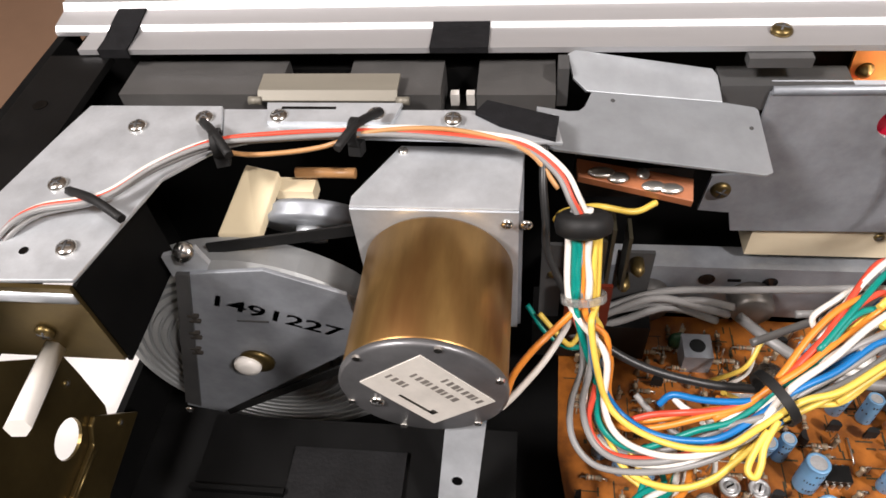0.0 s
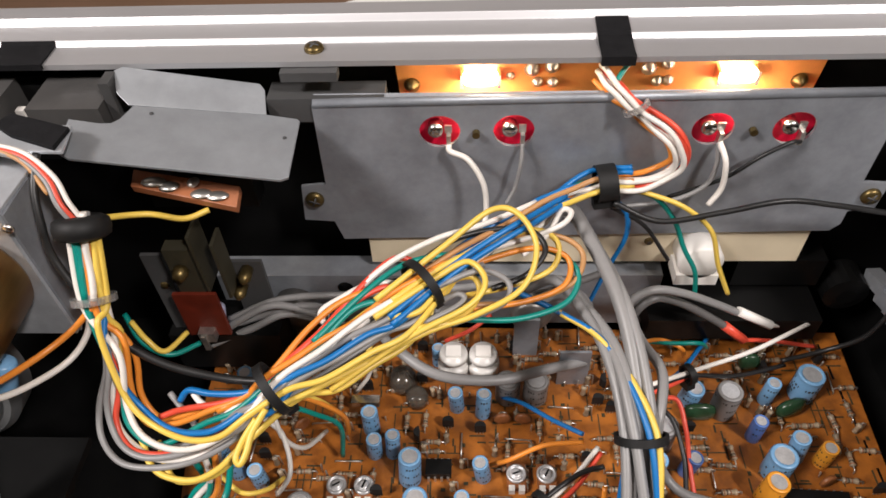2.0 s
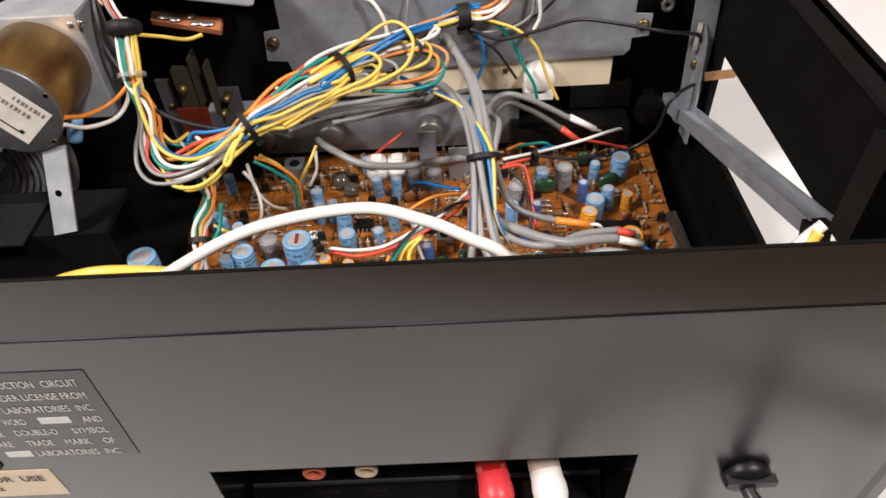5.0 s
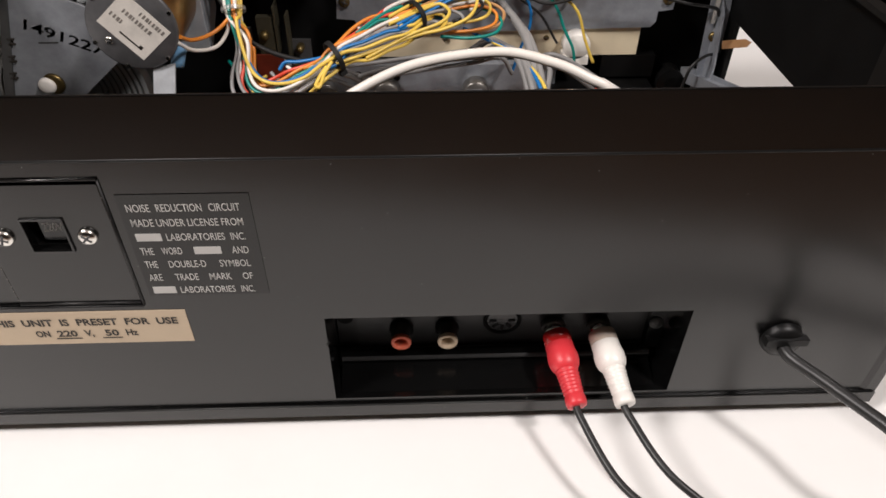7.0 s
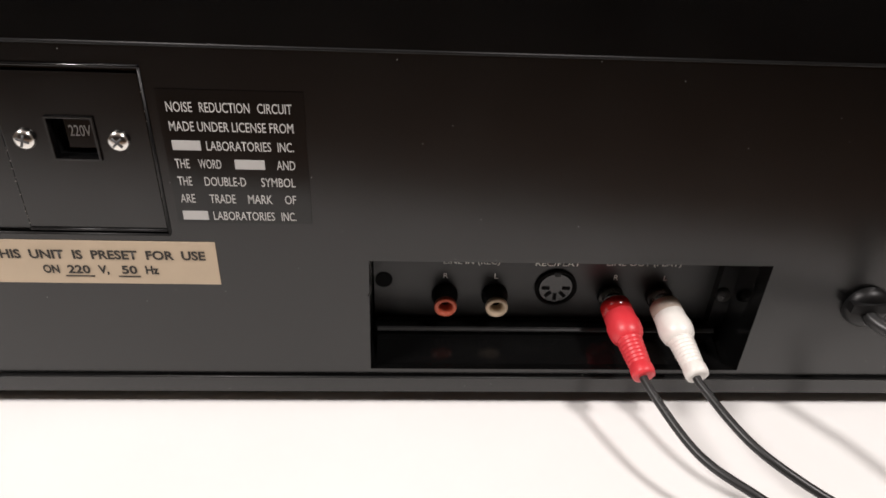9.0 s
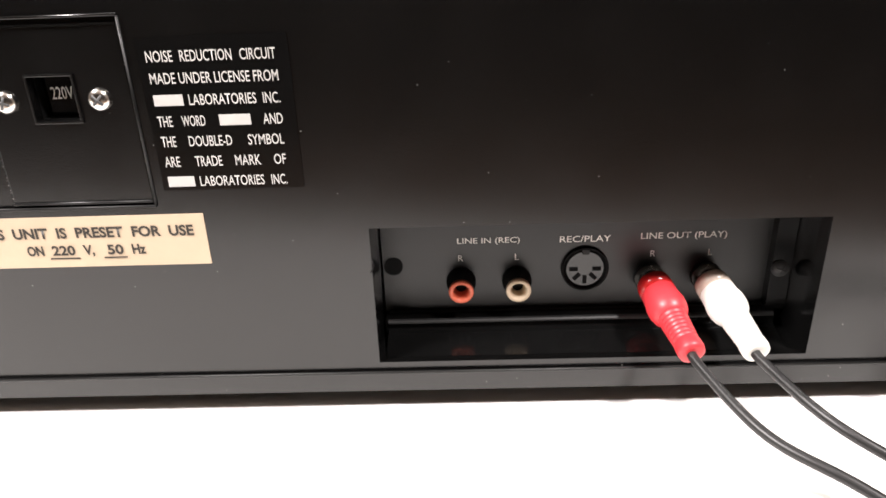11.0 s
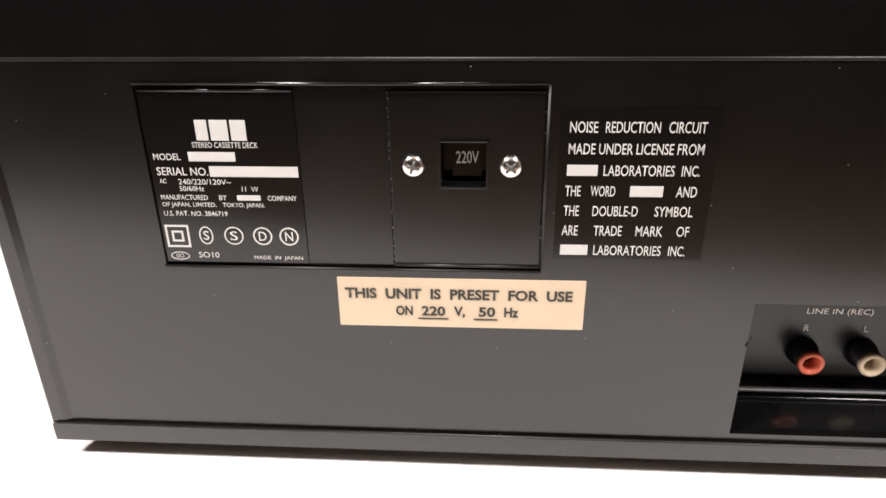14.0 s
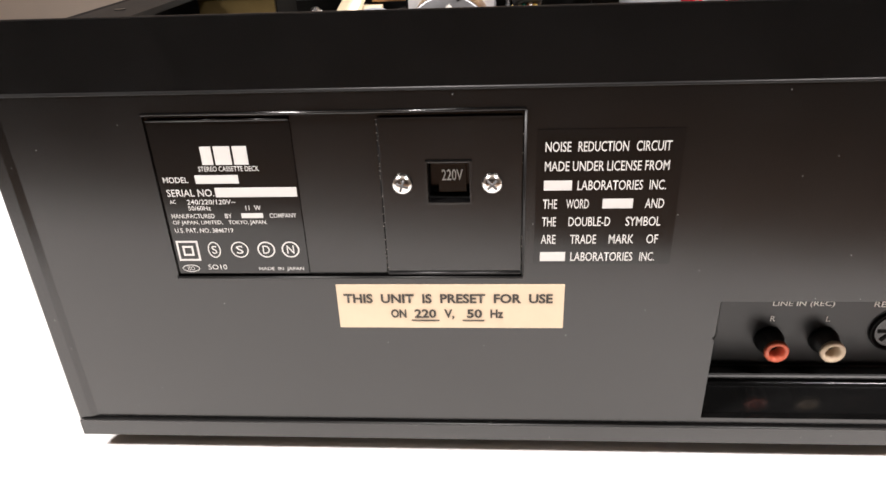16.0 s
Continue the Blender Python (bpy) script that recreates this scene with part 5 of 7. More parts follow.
CAPS = [
    (0.1680, 0.1230, 0.0088, 0.022, M_BLUE), (0.1730, 0.1090, 0.0038, 0.011, M_BLUE), (0.2140, 0.1300, 0.0068, 0.016, M_BLUE), (0.2050, 0.1270, 0.0040, 0.014, M_BLUE),
    (0.2240, 0.1420, 0.0062, 0.012, M_GREYC), (0.2430, 0.1270, 0.0088, 0.025, M_BLUE), (0.2330, 0.1120, 0.0075, 0.022, M_BLUE), (0.2500, 0.1120, 0.0072, 0.020, M_BLUE),
    (0.2320, 0.0910, 0.0090, 0.025, M_BLUE), (0.2115, 0.0715, 0.0108, 0.036, M_BLUE), (0.2550, 0.1260, 0.0034, 0.013, M_AMBER), (0.2650, 0.1230, 0.0032, 0.012, M_AMBER),
    (0.1970, 0.1580, 0.0032, 0.012, M_BLUE), (0.2060, 0.1550, 0.0034, 0.011, M_BLUE), (0.2450, 0.1770, 0.0038, 0.013, M_BLUE), (0.2470, 0.1670, 0.0034, 0.013, M_BLUE),
    (0.2540, 0.1670, 0.0032, 0.013, M_BLUE), (0.2610, 0.1570, 0.0048, 0.015, M_BLUE), (0.2640, 0.1450, 0.0052, 0.011, M_BLUE), (0.2880, 0.1580, 0.0034, 0.013, M_BLUE),
    (0.2810, 0.1460, 0.0032, 0.012, M_BLUE), (0.2780, 0.1870, 0.0034, 0.013, M_BLUE), (0.2880, 0.1840, 0.0034, 0.013, M_BLUE), (0.3060, 0.1330, 0.0034, 0.011, M_BLUED),
    (0.2810, 0.0750, 0.0036, 0.011, M_BLUE), (0.3030, 0.0670, 0.0036, 0.011, M_BLUE), (0.2980, 0.1920, 0.0056, 0.012, M_GREYC), (0.3090, 0.1920, 0.0056, 0.012, M_GREYC),
    (0.4140, 0.1940, 0.0064, 0.014, M_BLUE), (0.3990, 0.1910, 0.0032, 0.013, M_BLUE), (0.3900, 0.1750, 0.0032, 0.013, M_BLUED), (0.3940, 0.1610, 0.0062, 0.013, M_BLUE),
    (0.4030, 0.1670, 0.0038, 0.014, M_BLUE), (0.4120, 0.1650, 0.0034, 0.012, M_AMBER), (0.3880, 0.1510, 0.0048, 0.013, M_AMBER), (0.3810, 0.1860, 0.0056, 0.015, M_GREYC),
    (0.3690, 0.1910, 0.0046, 0.010, M_BLUE), (0.3540, 0.1720, 0.0058, 0.015, M_GREYC), (0.3500, 0.1600, 0.0040, 0.013, M_BLUE), (0.3620, 0.1610, 0.0034, 0.012, M_BLUED),
    (0.3050, 0.0860, 0.0030, 0.011, M_AMBER), (0.2960, 0.1340, 0.0030, 0.012, M_AMBER), (0.2520, 0.0540, 0.0060, 0.014, M_BLUE), (0.2700, 0.2080, 0.0030, 0.010, M_BLUE), (0.1900, 0.1640, 0.0034, 0.012, M_BLUE),
    (0.3560, 0.1430, 0.0036, 0.010, M_BLUED), (0.1930, 0.1960, 0.0036, 0.012, M_BLUE), (0.3400, 0.1330, 0.0030, 0.009, M_BLUE),
]
for i, (x, y, r, h, m) in enumerate(CAPS):
    capacitor(x, y, r * (0.80 if r > 0.006 else 0.86), h * 1.02, m, (random.uniform(-6, 6), random.uniform(-6, 6)) if r < 0.005 else (0, 0))
# red marker dab on the tallest can
part("marker_dab", boxes((0.2423, 0.2437, 0.1240, 0.1305, PZ + 0.0247, PZ + 0.0258)), M_REDMARK, board)

# white coil formers
for x, y in ((0.2765, 0.2050), (0.2885, 0.2050)):
    c = part("coil_former", lathe([(0.0066, 0), (0.0066, 0.006), (0.0060, 0.0066), (0.0045, 0.0068), (0.0045, 0.0095), (0.0060, 0.010), (0.0055, 0.012)], (x, y, PZ), (0, 0, 1), 22), M_CLEARP, board, "white plastic coil former", smooth=True)
    part("coil_core", boxes((x - 0.0030, x + 0.0030, y - 0.0025, y + 0.0025, PZ + 0.012, PZ + 0.0135)), M_WHITEP, c)
# small shapes: green film, brown discs, chips, trimmers, cans
for x, y, a, l in ((0.3710, 0.1830, 0.0, 0.0060), (0.4060, 0.1850, 20.0, 0.0058), (0.2880, 0.0800, 0.0, 0.0035), (0.2690, 0.1180, 80.0, 0.0036), (0.2230, 0.2120, 10.0, 0.0036), (0.3120, 0.1260, 30.0, 0.0040), (0.3070, 0.0680, 70.0, 0.0036), (0.3230, 0.1290, 70.0, 0.0036), (0.3960, 0.2060, 0.0, 0.0040)):
    o = part("film_capacitor", lathe([(0.25, -1.0), (0.75, -0.85), (1, -0.4), (1, 0.4), (0.75, 0.85), (0.25, 1.0)], (0, 0, 0), (1, 0, 0), 14), M_GREENC, board, smooth=True)
    o.matrix_basis = Matrix.Translation((x, y, PZ + 0.0048)) @ Matrix.Rotation(radians(a), 4, "Z") @ Matrix.Diagonal((l, 0.0026, 0.0048, 1))
for x, y, a in ((0.2955, 0.1800, 5), (0.3035, 0.1800, -5), (0.4105, 0.1560, 20), (0.3790, 0.1430, 0), (0.2180, 0.1770, 40)):
    o = part("disc_capacitor", lathe([(0.0026, -0.0009), (0.0032, -0.0005), (0.0032, 0.0005), (0.0026, 0.0009)], (0, 0, 0), (0, 1, 0), 18), M_BROWNC, board, smooth=True)
    o.matrix_basis = pose(x, y, PZ + 0.0040, 0, 0, a)


def chip(x, y, l, w, turn=0.0, pins=4):
    m = pose(x, y, PZ, 0, 0, turn)
    o = part("chip", box(bmesh.new(), -l / 2, l / 2, -w / 2, w / 2, 0.0008, 0.0042, m), M_BLACK, board, "black plastic chip", bevel=0.0003)
    for i in range(pins):
        for s in (-1, 1):
            px = -l / 2 + (i + 0.5) * l / pins
            part("pin", box(bmesh.new(), px - 0.0004, px + 0.0004, s * (w / 2 + 0.0006) - 0.0004, s * (w / 2 + 0.0006) + 0.0004, 0, 0.0026, m), M_SOLDER, o)


chip(0.2715, 0.1600, 0.0095, 0.0060)
chip(0.2920, 0.0680, 0.0070, 0.0180, 0, 2)
chip(0.4035, 0.1505, 0.0250, 0.0044, -3, 9)
chip(0.3010, 0.1200, 0.0060, 0.0100, 0, 2)


def trimmer(x, y, turn=0.0):
    o = part("trimmer", lathe([(0.0037, 0), (0.0037, 0.0006), (0.0033, 0.0010), (0.0027, 0.0010), (0.0027, 0.0005), (0.0019, 0.0005), (0.0019, 0.0012), (0.0010, 0.0012)], (x, y, PZ + 0.0028), (0, 0, 1), 22), M_TOP, board, "round metal trimmer", smooth=True)
    part("trimmer_slot", box(bmesh.new(), -0.0015, 0.0015, -0.0003, 0.0003, 0.0039, 0.0043, pose(x, y, PZ, 0, 0, turn)), M_BLACK, o)
    for d in (-0.0018, 0.0018):
        part("trimmer_pad", box(bmesh.new(), d - 0.0011, d + 0.0011, -0.0064, -0.0042, 0, 0.0030, pose(x, y, PZ)), M_CLEARP, o, bevel=0.0003)
    part("trimmer_base", box(bmesh.new(), -0.0034, 0.0034, -0.0050, 0.0040, 0, 0.0028, pose(x, y, PZ)), M_BROWNC, o)


for x, y, a in ((0.2345, 0.1530, 30), (0.2445, 0.1530, 70), (0.3000, 0.1580, 20), (0.3110, 0.1580, 60), (0.2230, 0.1140, 10), (0.2130, 0.1070, 50), (0.3610, 0.1300, 0)):
    trimmer(x, y, a)
for x, y, w, h, m in ((0.3140, 0.1420, 0.0085, 0.010, M_SHINE), (0.2290, 0.2060, 0.0110, 0.011, M_DULL), (0.3480, 0.1190, 0.0085, 0.010, M_SHINE), (0.2990, 0.0540, 0.0095, 0.010, M_SHINE)):
    c = part("shield_can", boxes((x - w / 2, x + w / 2, y - w / 2, y + w / 2, PZ, PZ + h)), m, board, "square metal coil can", bevel=0.0008)
    part("tuning_hole", lathe([(w * 0.28, 0), (w * 0.28, 0.0002)], (x, y, PZ + h), (0, 0, 1), 18), M_BLACK, c)
capacitor(0.4070, 0.1360, 0.0060, 0.0125, M_AMBER, (10, 8))
for words, x, y, w, hh in (("SEC-67", 0.2920, 0.0980, 0.0130, 0.0028), ("94V", 0.2935, 0.1025, 0.0070, 0.0024)):
    o = lettering(board, words, -w / 2, w / 2, -hh / 2, hh / 2, 0, M_TRACE, "board_lettering")
    o.matrix_basis = Matrix.Translation((x, y, PZ + 0.0003)) @ Matrix.Rotation(math.pi, 4, "Z") @ Matrix.Rotation(-math.pi / 2, 4, "X")
part("coil_base", boxes((0.4020, 0.4120, 0.1290, 0.1390, PZ, PZ + 0.0085)), M_PCBR, board)
part("steel_fin", boxes((0.3180, 0.3300, 0.1980, 0.1992, PZ, PZ + 0.022)), M_DULL, board, "upright steel fin")
part("steel_fin", boxes((0.3010, 0.3110, 0.2120, 0.2132, PZ, PZ + 0.024)), M_DULL, board, "upright steel fin")
part("clear_blister", lathe([(0.0060, 0), (0.0062, 0.003), (0.0048, 0.0065), (0.002, 0.008)], (0.2560, 0.1980, PZ), (0, 0, 1), 18), M_BLISTER, board, smooth=True)
part("clear_blister", lathe([(0.0045, 0), (0.0046, 0.003), (0.0036, 0.0055), (0.002, 0.006)], (0.2620, 0.1900, PZ), (0, 0, 1), 18), M_BLISTER, board, smooth=True)
part("crystal_can", boxes((0.2370, 0.2480, 0.1835, 0.1870, PZ + 0.006, PZ + 0.0090)), M_SHINE, board, bevel=0.0006)
tr = part("black_transistor", lathe([(0.0030, 0), (0.0024, 0.008), (0.0008, 0.011)], (0.1830, 0.1250, PZ), (0, 0, 1), 12), M_RUBBER, board, smooth=True)
for i in range(9):
    part("header_pin", lathe([(0.0005, 0), (0.0004, 0.0085)], (0.1760 + 0.0042 * i, 0.0900 + random.uniform(-0.003, 0.003), PZ), (0, 0, 1), 6), M_BRASSY, board)

# resistors, jumpers and print: alike pieces on shared meshes
keep = [(x, y, r + 0.0028) for x, y, r, h, m in CAPS] + [(0.2765, 0.205, 0.009), (0.2885, 0.205, 0.009), (0.2715, 0.160, 0.007), (0.292, 0.068, 0.011), (0.4035, 0.1505, 0.012), (0.314, 0.142, 0.008)]


def inside(x, y, pad=0.004):
    if not (0.168 + pad < x < 0.440 - pad and 0.045 < y < 0.222):
        return False
    if x < 0.182 and y > 0.116:
        return False
    return x < 0.437 - (y - 0.06) * 0.03 and not (0.318 < x and y < 0.09)


def free(x, y, r):
    return inside(x, y) and all((x - a) ** 2 + (y - b) ** 2 > (r + c) ** 2 for a, b, c in keep)


bm = lathe([(0.0007, -0.0029), (0.00115, -0.0026), (0.00115, -0.0018), (0.0009, -0.0014), (0.0009, 0.0014), (0.00115, 0.0018), (0.00115, 0.0026), (0.0007, 0.0029)], (0, 0, 0.0018), (1, 0, 0), 10)
for k, xx in enumerate((-0.0021, -0.0009, 0.0003)):
    lathe([(0.00118 if k == 0 else 0.00094, -0.0002), (0.00118 if k == 0 else 0.00094, 0.0002)], (xx, 0, 0.0018), (1, 0, 0), 10, bm, 1 + k % 2)
tube([Vector((-0.0048, 0, -0.0005)), Vector((-0.0046, 0, 0.0015)), Vector((-0.0040, 0, 0.0018)), Vector((0.0040, 0, 0.0018)), Vector((0.0046, 0, 0.0015)), Vector((0.0048, 0, -0.0005))], 0.0003, 5, bm, 3)
first = part("resistor", bm, [M_RES, M_BROWNC, M_BLACKINK, M_SOLDER], board, smooth=True)
stand = bmesh.new()
lathe([(0.0007, 0.0006), (0.0012, 0.0010), (0.0009, 0.0022), (0.0009, 0.0044), (0.0012, 0.0056), (0.0006, 0.0062)], (0, 0, 0), (0, 0, 1), 10, stand)
tube([Vector((0, 0, 0.006)), Vector((0.0006, 0, 0.0072)), Vector((0.0018, 0, 0.0068)), Vector((0.0021, 0, 0))], 0.0003, 5, stand, 1)
second = part("standing_resistor", stand, [M_RES, M_SOLDER], board, smooth=True)
bm = prism([(0.0022 * math.cos(a), 0.0022 * math.sin(a)) for a in [radians(t) for t in range(0, 181, 20)]], "z", 0.0020, 0.0068)
for k in (-1, 0, 1):
    tube([Vector((k * 0.0011, 0.0006, 0)), Vector((k * 0.0011, 0.0006, 0.0022))], 0.0003, 5, bm, 1)
third = part("transistor", bm, [M_RUBBER, M_SOLDER], board)
jump = part("jumper_wire", tube([Vector((-0.0050, 0, 0)), Vector((-0.0048, 0, 0.0010)), Vector((0.0048, 0, 0.0010)), Vector((0.0050, 0, 0))], 0.0003, 5), M_SOLDER, board)
rnd = random.Random(7)
n = 0
placed = []
for kind, count, r in (("lie", 210, 0.0031), ("transistor", 60, 0.0022), ("stand", 150, 0.0014), ("jump", 40, 0.0026)):
    k = tries = 0
    while k < count and tries < 9000:
        tries += 1
        x, y = rnd.uniform(0.17, 0.436), rnd.uniform(0.045, 0.222)
        if not free(x, y, r):
            continue
        turn = rnd.choice((0, 0, 0, 90, 90)) + rnd.uniform(-5, 5)
        src = {"lie": first, "stand": second, "jump": jump, "transistor": third}[kind]
        o = src if k == 0 else new(src.name.split(".")[0], src.data)
        o.parent = board
        o.matrix_basis = pose(x, y, PZ, 0, 0, turn)
        keep.append((x, y, r))
        k += 1
    # groups of alike resistors in a row
for x0, y0, c, step in ((0.3680, 0.1740, 4, 0.0044), (0.3760, 0.1400, 3, 0.0040), (0.3900, 0.1330, 3, 0.0040), (0.2480, 0.1480, 3, 0.0042), (0.2350, 0.1160, 4, 0.0042), (0.3050, 0.1180, 3, 0.0042), (0.2080, 0.1900, 3, 0.0042), (0.3420, 0.1950, 3, 0.0042), (0.4180, 0.1180, 3, 0.0042), (0.4080, 0.1060, 3, 0.0044), (0.2690, 0.1710, 2, 0.0040), (0.4085, 0.1790, 2, 0.0042)):
    for i in range(c):
        o = new("resistor", first.data)
        o.parent, o.matrix_basis = board, pose(x0, y0 - step * i, PZ, 0, 0, rnd.uniform(-4, 4))
for i in range(5):
    o = new("standing_resistor", second.data)
    o.parent, o.matrix_basis = board, pose(0.2700 + i * 0.0042, 0.1440, PZ, 0, 0, 90)
# printed dashes, slots and solder specks are too many to count
bm = bmesh.new()
for i in range(1300):
    x, y = rnd.uniform(0.168, 0.438), rnd.uniform(0.042, 0.224)
    if inside(x, y, 0.001):
        l, w = rnd.choice(((0.0016, 0.0003), (0.0030, 0.0003), (0.0008, 0.0006), (0.0045, 0.0002))), 0
        m = pose(x, y, PZ, 0, 0, rnd.choice((0, 90)))
        box(bm, -l[0], l[0], -l[1], l[1], -0.0002, 0.00012 + 0.00004 * (i % 3), m)
tagged(part("board_print", bm, M_TRACE, board, "dark printed marks"), kind="stuff")
bm = bmesh.new()
for i in range(14):
    y = 0.215 - 0.011 * i
    box(bm, 0.4285 + i * 0.0006, 0.4293 + i * 0.0006, y - 0.0030, y + 0.0030, PZ - 0.0004, PZ + 0.0002)
tagged(part("edge_slots", bm, M_FOIL, board, "row of dark slots"), kind="stuff")
bm = bmesh.new()
for i in range(80):
    x, y = rnd.uniform(0.168, 0.438), rnd.uniform(0.042, 0.224)
    if inside(x, y, 0.001):
        tube([Vector((x, y, PZ - 0.001)), Vector((x + rnd.uniform(-0.001, 0.001), y, PZ + rnd.uniform(0.002, 0.006)))], 0.00035, 5, bm)
tagged(part("wire_leads", bm, M_SOLDER, board, "bare tinned wire ends"), kind="stuff")


# ---- wiring ----
def wire(parent, pts, colour, r=0.0009, name="wire", label="", n=10):
    return part(name, tube(curve_points(pts, n), r, 8), M_WIRE[colour], parent, label)


def bundle(parent, spine, colours, spread, r=0.0009, twist=1.2, wander=0.35, seed=1, n=9, lanes=(), taper=(1, 1)):
    """Wires side by side along one line, each with its own place in the bunch."""
    rng = random.Random(seed)
    line = curve_points(spine, n)
    frames = []
    ref = Vector((0.1, 0.2, 1))
    for i, p in enumerate(line):
        w = (line[min(i + 1, len(line) - 1)] - line[max(i - 1, 0)]).normalized()
        ref = (ref - w * ref.dot(w)).normalized()
        frames.append((p, ref.copy(), w.cross(ref)))
    k = len(colours)
    for j, c in enumerate(colours):
        rad = spread * math.sqrt((j + 0.5) / k)
        ang = j * 2.39996
        if lanes:
            rad, ang = (spread, radians(lanes[j])) if j < len(lanes) else (spread * 0.5, j * 2.1)
        f1, f2, ph = rng.uniform(0.6, 1.4), rng.uniform(0.6, 1.4), rng.uniform(0, 6.28)
        pts = []
        for i, (p, u, v) in enumerate(frames):
            s = i / (len(frames) - 1)
            a = ang + twist * s
            g = s * (len(taper) - 1)
            k0 = min(int(g), len(taper) - 2)
            q = rad * (taper[k0] + (taper[k0 + 1] - taper[k0]) * (g - k0)) * (1 + wander * math.sin(6.28 * f1 * s * 2 + ph))
            pts.append(p + u * (q * math.cos(a) + spread * wander * 0.3 * math.sin(6.28 * f1 * s * 4.3 + 2 * ph)) + v * (q * math.sin(a) + spread * wander * 0.5 * math.sin(6.28 * f2 * s * 3 + ph)))
        part("wire", tube(pts, r, 8), M_WIRE[c], parent)


def tie(at, way, r, name="cable_tie", label="black nylon cable tie round the wire bundle", wide=0.0013, tail=True, material=None):
    """A strap round a bundle, with its lock and cut tail."""
    t = thing(name, label, "cable tie", "cable ties")
    o, w = Vector(at), Vector(way).normalized()
    u, v, _ = frame_of(w)
    bm = bmesh.new()
    n = 24
    rings = []
    for i in range(n):
        d = u * math.cos(2 * math.pi * i / n) + v * math.sin(2 * math.pi * i / n)
        rings.append([bm.verts.new(o + d * rr + w * h) for rr, h in ((r, -wide), (r + 0.0010, -wide), (r + 0.0010, wide), (r, wide))])
    for i in range(n):
        p, q = rings[i], rings[(i + 1) % n]
        for k in range(4):
            bm.faces.new((p[k], p[(k + 1) % 4], q[(k + 1) % 4], q[k]))
    bmesh.ops.recalc_face_normals(bm, faces=bm.faces)
    part("strap", bm, material or M_RUBBER, t, smooth=True)
    if tail:
        d = Vector((0, -0.3, -1)) - w * Vector((0, -0.3, -1)).dot(w)
        d.normalize()
        m = Matrix((d, w.cross(d), w)).transposed().to_4x4()
        m.translation = o + d * (r + 0.0005)
        part("lock", box(bmesh.new(), -0.0010, 0.0028, -0.0020, 0.0020, -wide * 1.4, wide * 1.4, m), material or M_RUBBER, t, bevel=0.0004)
    return t


def sleeve(parent, a, b, r, material, label):
    return part("sleeve", tube([Vector(a), Vector(a).lerp(Vector(b), 0.5), Vector(b)], r, 10), material, parent, label)


# bunch along the top of the transport
top_loom = thing("transport_loom", "red, white and grey wires across the transport plate", "wiring loom")
spine = [(0.0240, 0.1500, 0.1500), (0.0310, 0.1550, 0.1580), (0.0380, 0.1610, 0.1600), (0.0540, 0.1650, 0.1610), (0.0640, 0.1770, 0.1610), (0.0770, 0.1860, 0.1610), (0.0930, 0.1890, 0.1610), (0.1130, 0.1910, 0.1610), (0.1290, 0.1910, 0.1610), (0.1460, 0.1900, 0.1600), (0.1600, 0.1890, 0.1580), (0.1690, 0.1840, 0.1540), (0.1730, 0.1790, 0.1490), (0.1760, 0.1775, 0.1430)]
bundle(top_loom, spine, ["red", "grey", "white", "grey"], 0.0015, 0.00075, twist=1.0, seed=3, n=8)
wire(top_loom, [(0.0780, 0.1860, 0.1580), (0.0880, 0.1860, 0.1570), (0.1050, 0.1880, 0.1580), (0.1200, 0.1900, 0.1620), (0.1410, 0.1910, 0.1620), (0.1600, 0.1880, 0.1580), (0.1690, 0.1810, 0.1510)], "brown", 0.0007)
wire(top_loom, [(0.1650, 0.1900, 0.1580), (0.1650, 0.1820, 0.1520), (0.1660, 0.1760, 0.1440), (0.1670, 0.1720, 0.1350), (0.1740, 0.1660, 0.1210)], "black", 0.0011)
for p, w, d in (((0.0780, 0.1860, 0.1610), (1, 0.3, 0), 0.003), ((0.1150, 0.1910, 0.1610), (1, -0.1, 0), 0.003)):
    tie(p, w, d)
for a, b in (((0.0430, 0.1680, 0.1600), (0.0640, 0.1560, 0.1630)), ((0.0700, 0.1960, 0.1600), (0.0840, 0.1790, 0.1630)), ((0.1200, 0.2010, 0.1600), (0.1120, 0.1820, 0.1630))):
    t = thing("nylon_strap", "black nylon strap holding wires to the plate", "cable tie", "cable ties")
    u, v = Vector(a), Vector(b)
    mid = u.lerp(v, 0.55) + Vector((0, 0, 0.0022))
    part("strap", tube(curve_points([u, mid, v], 6), 0.0013, 6), M_RUBBER, t)

# main loom: ring, drop, turn and rise to the meter shield
loom = thing("main_wiring_loom", "thick many-coloured wiring loom across the board", "wiring loom")
main = [(0.1755, 0.1800, 0.1450), (0.1760, 0.1760, 0.1400), (0.1768, 0.1657, 0.1250), (0.1785, 0.1530, 0.1060), (0.1850, 0.1430, 0.0930), (0.1990, 0.1385, 0.0930), (0.2140, 0.1410, 0.1010), (0.2290, 0.1480, 0.1080), (0.2490, 0.1630, 0.1130), (0.2690, 0.1790, 0.1150), (0.2850, 0.1910, 0.1150)]
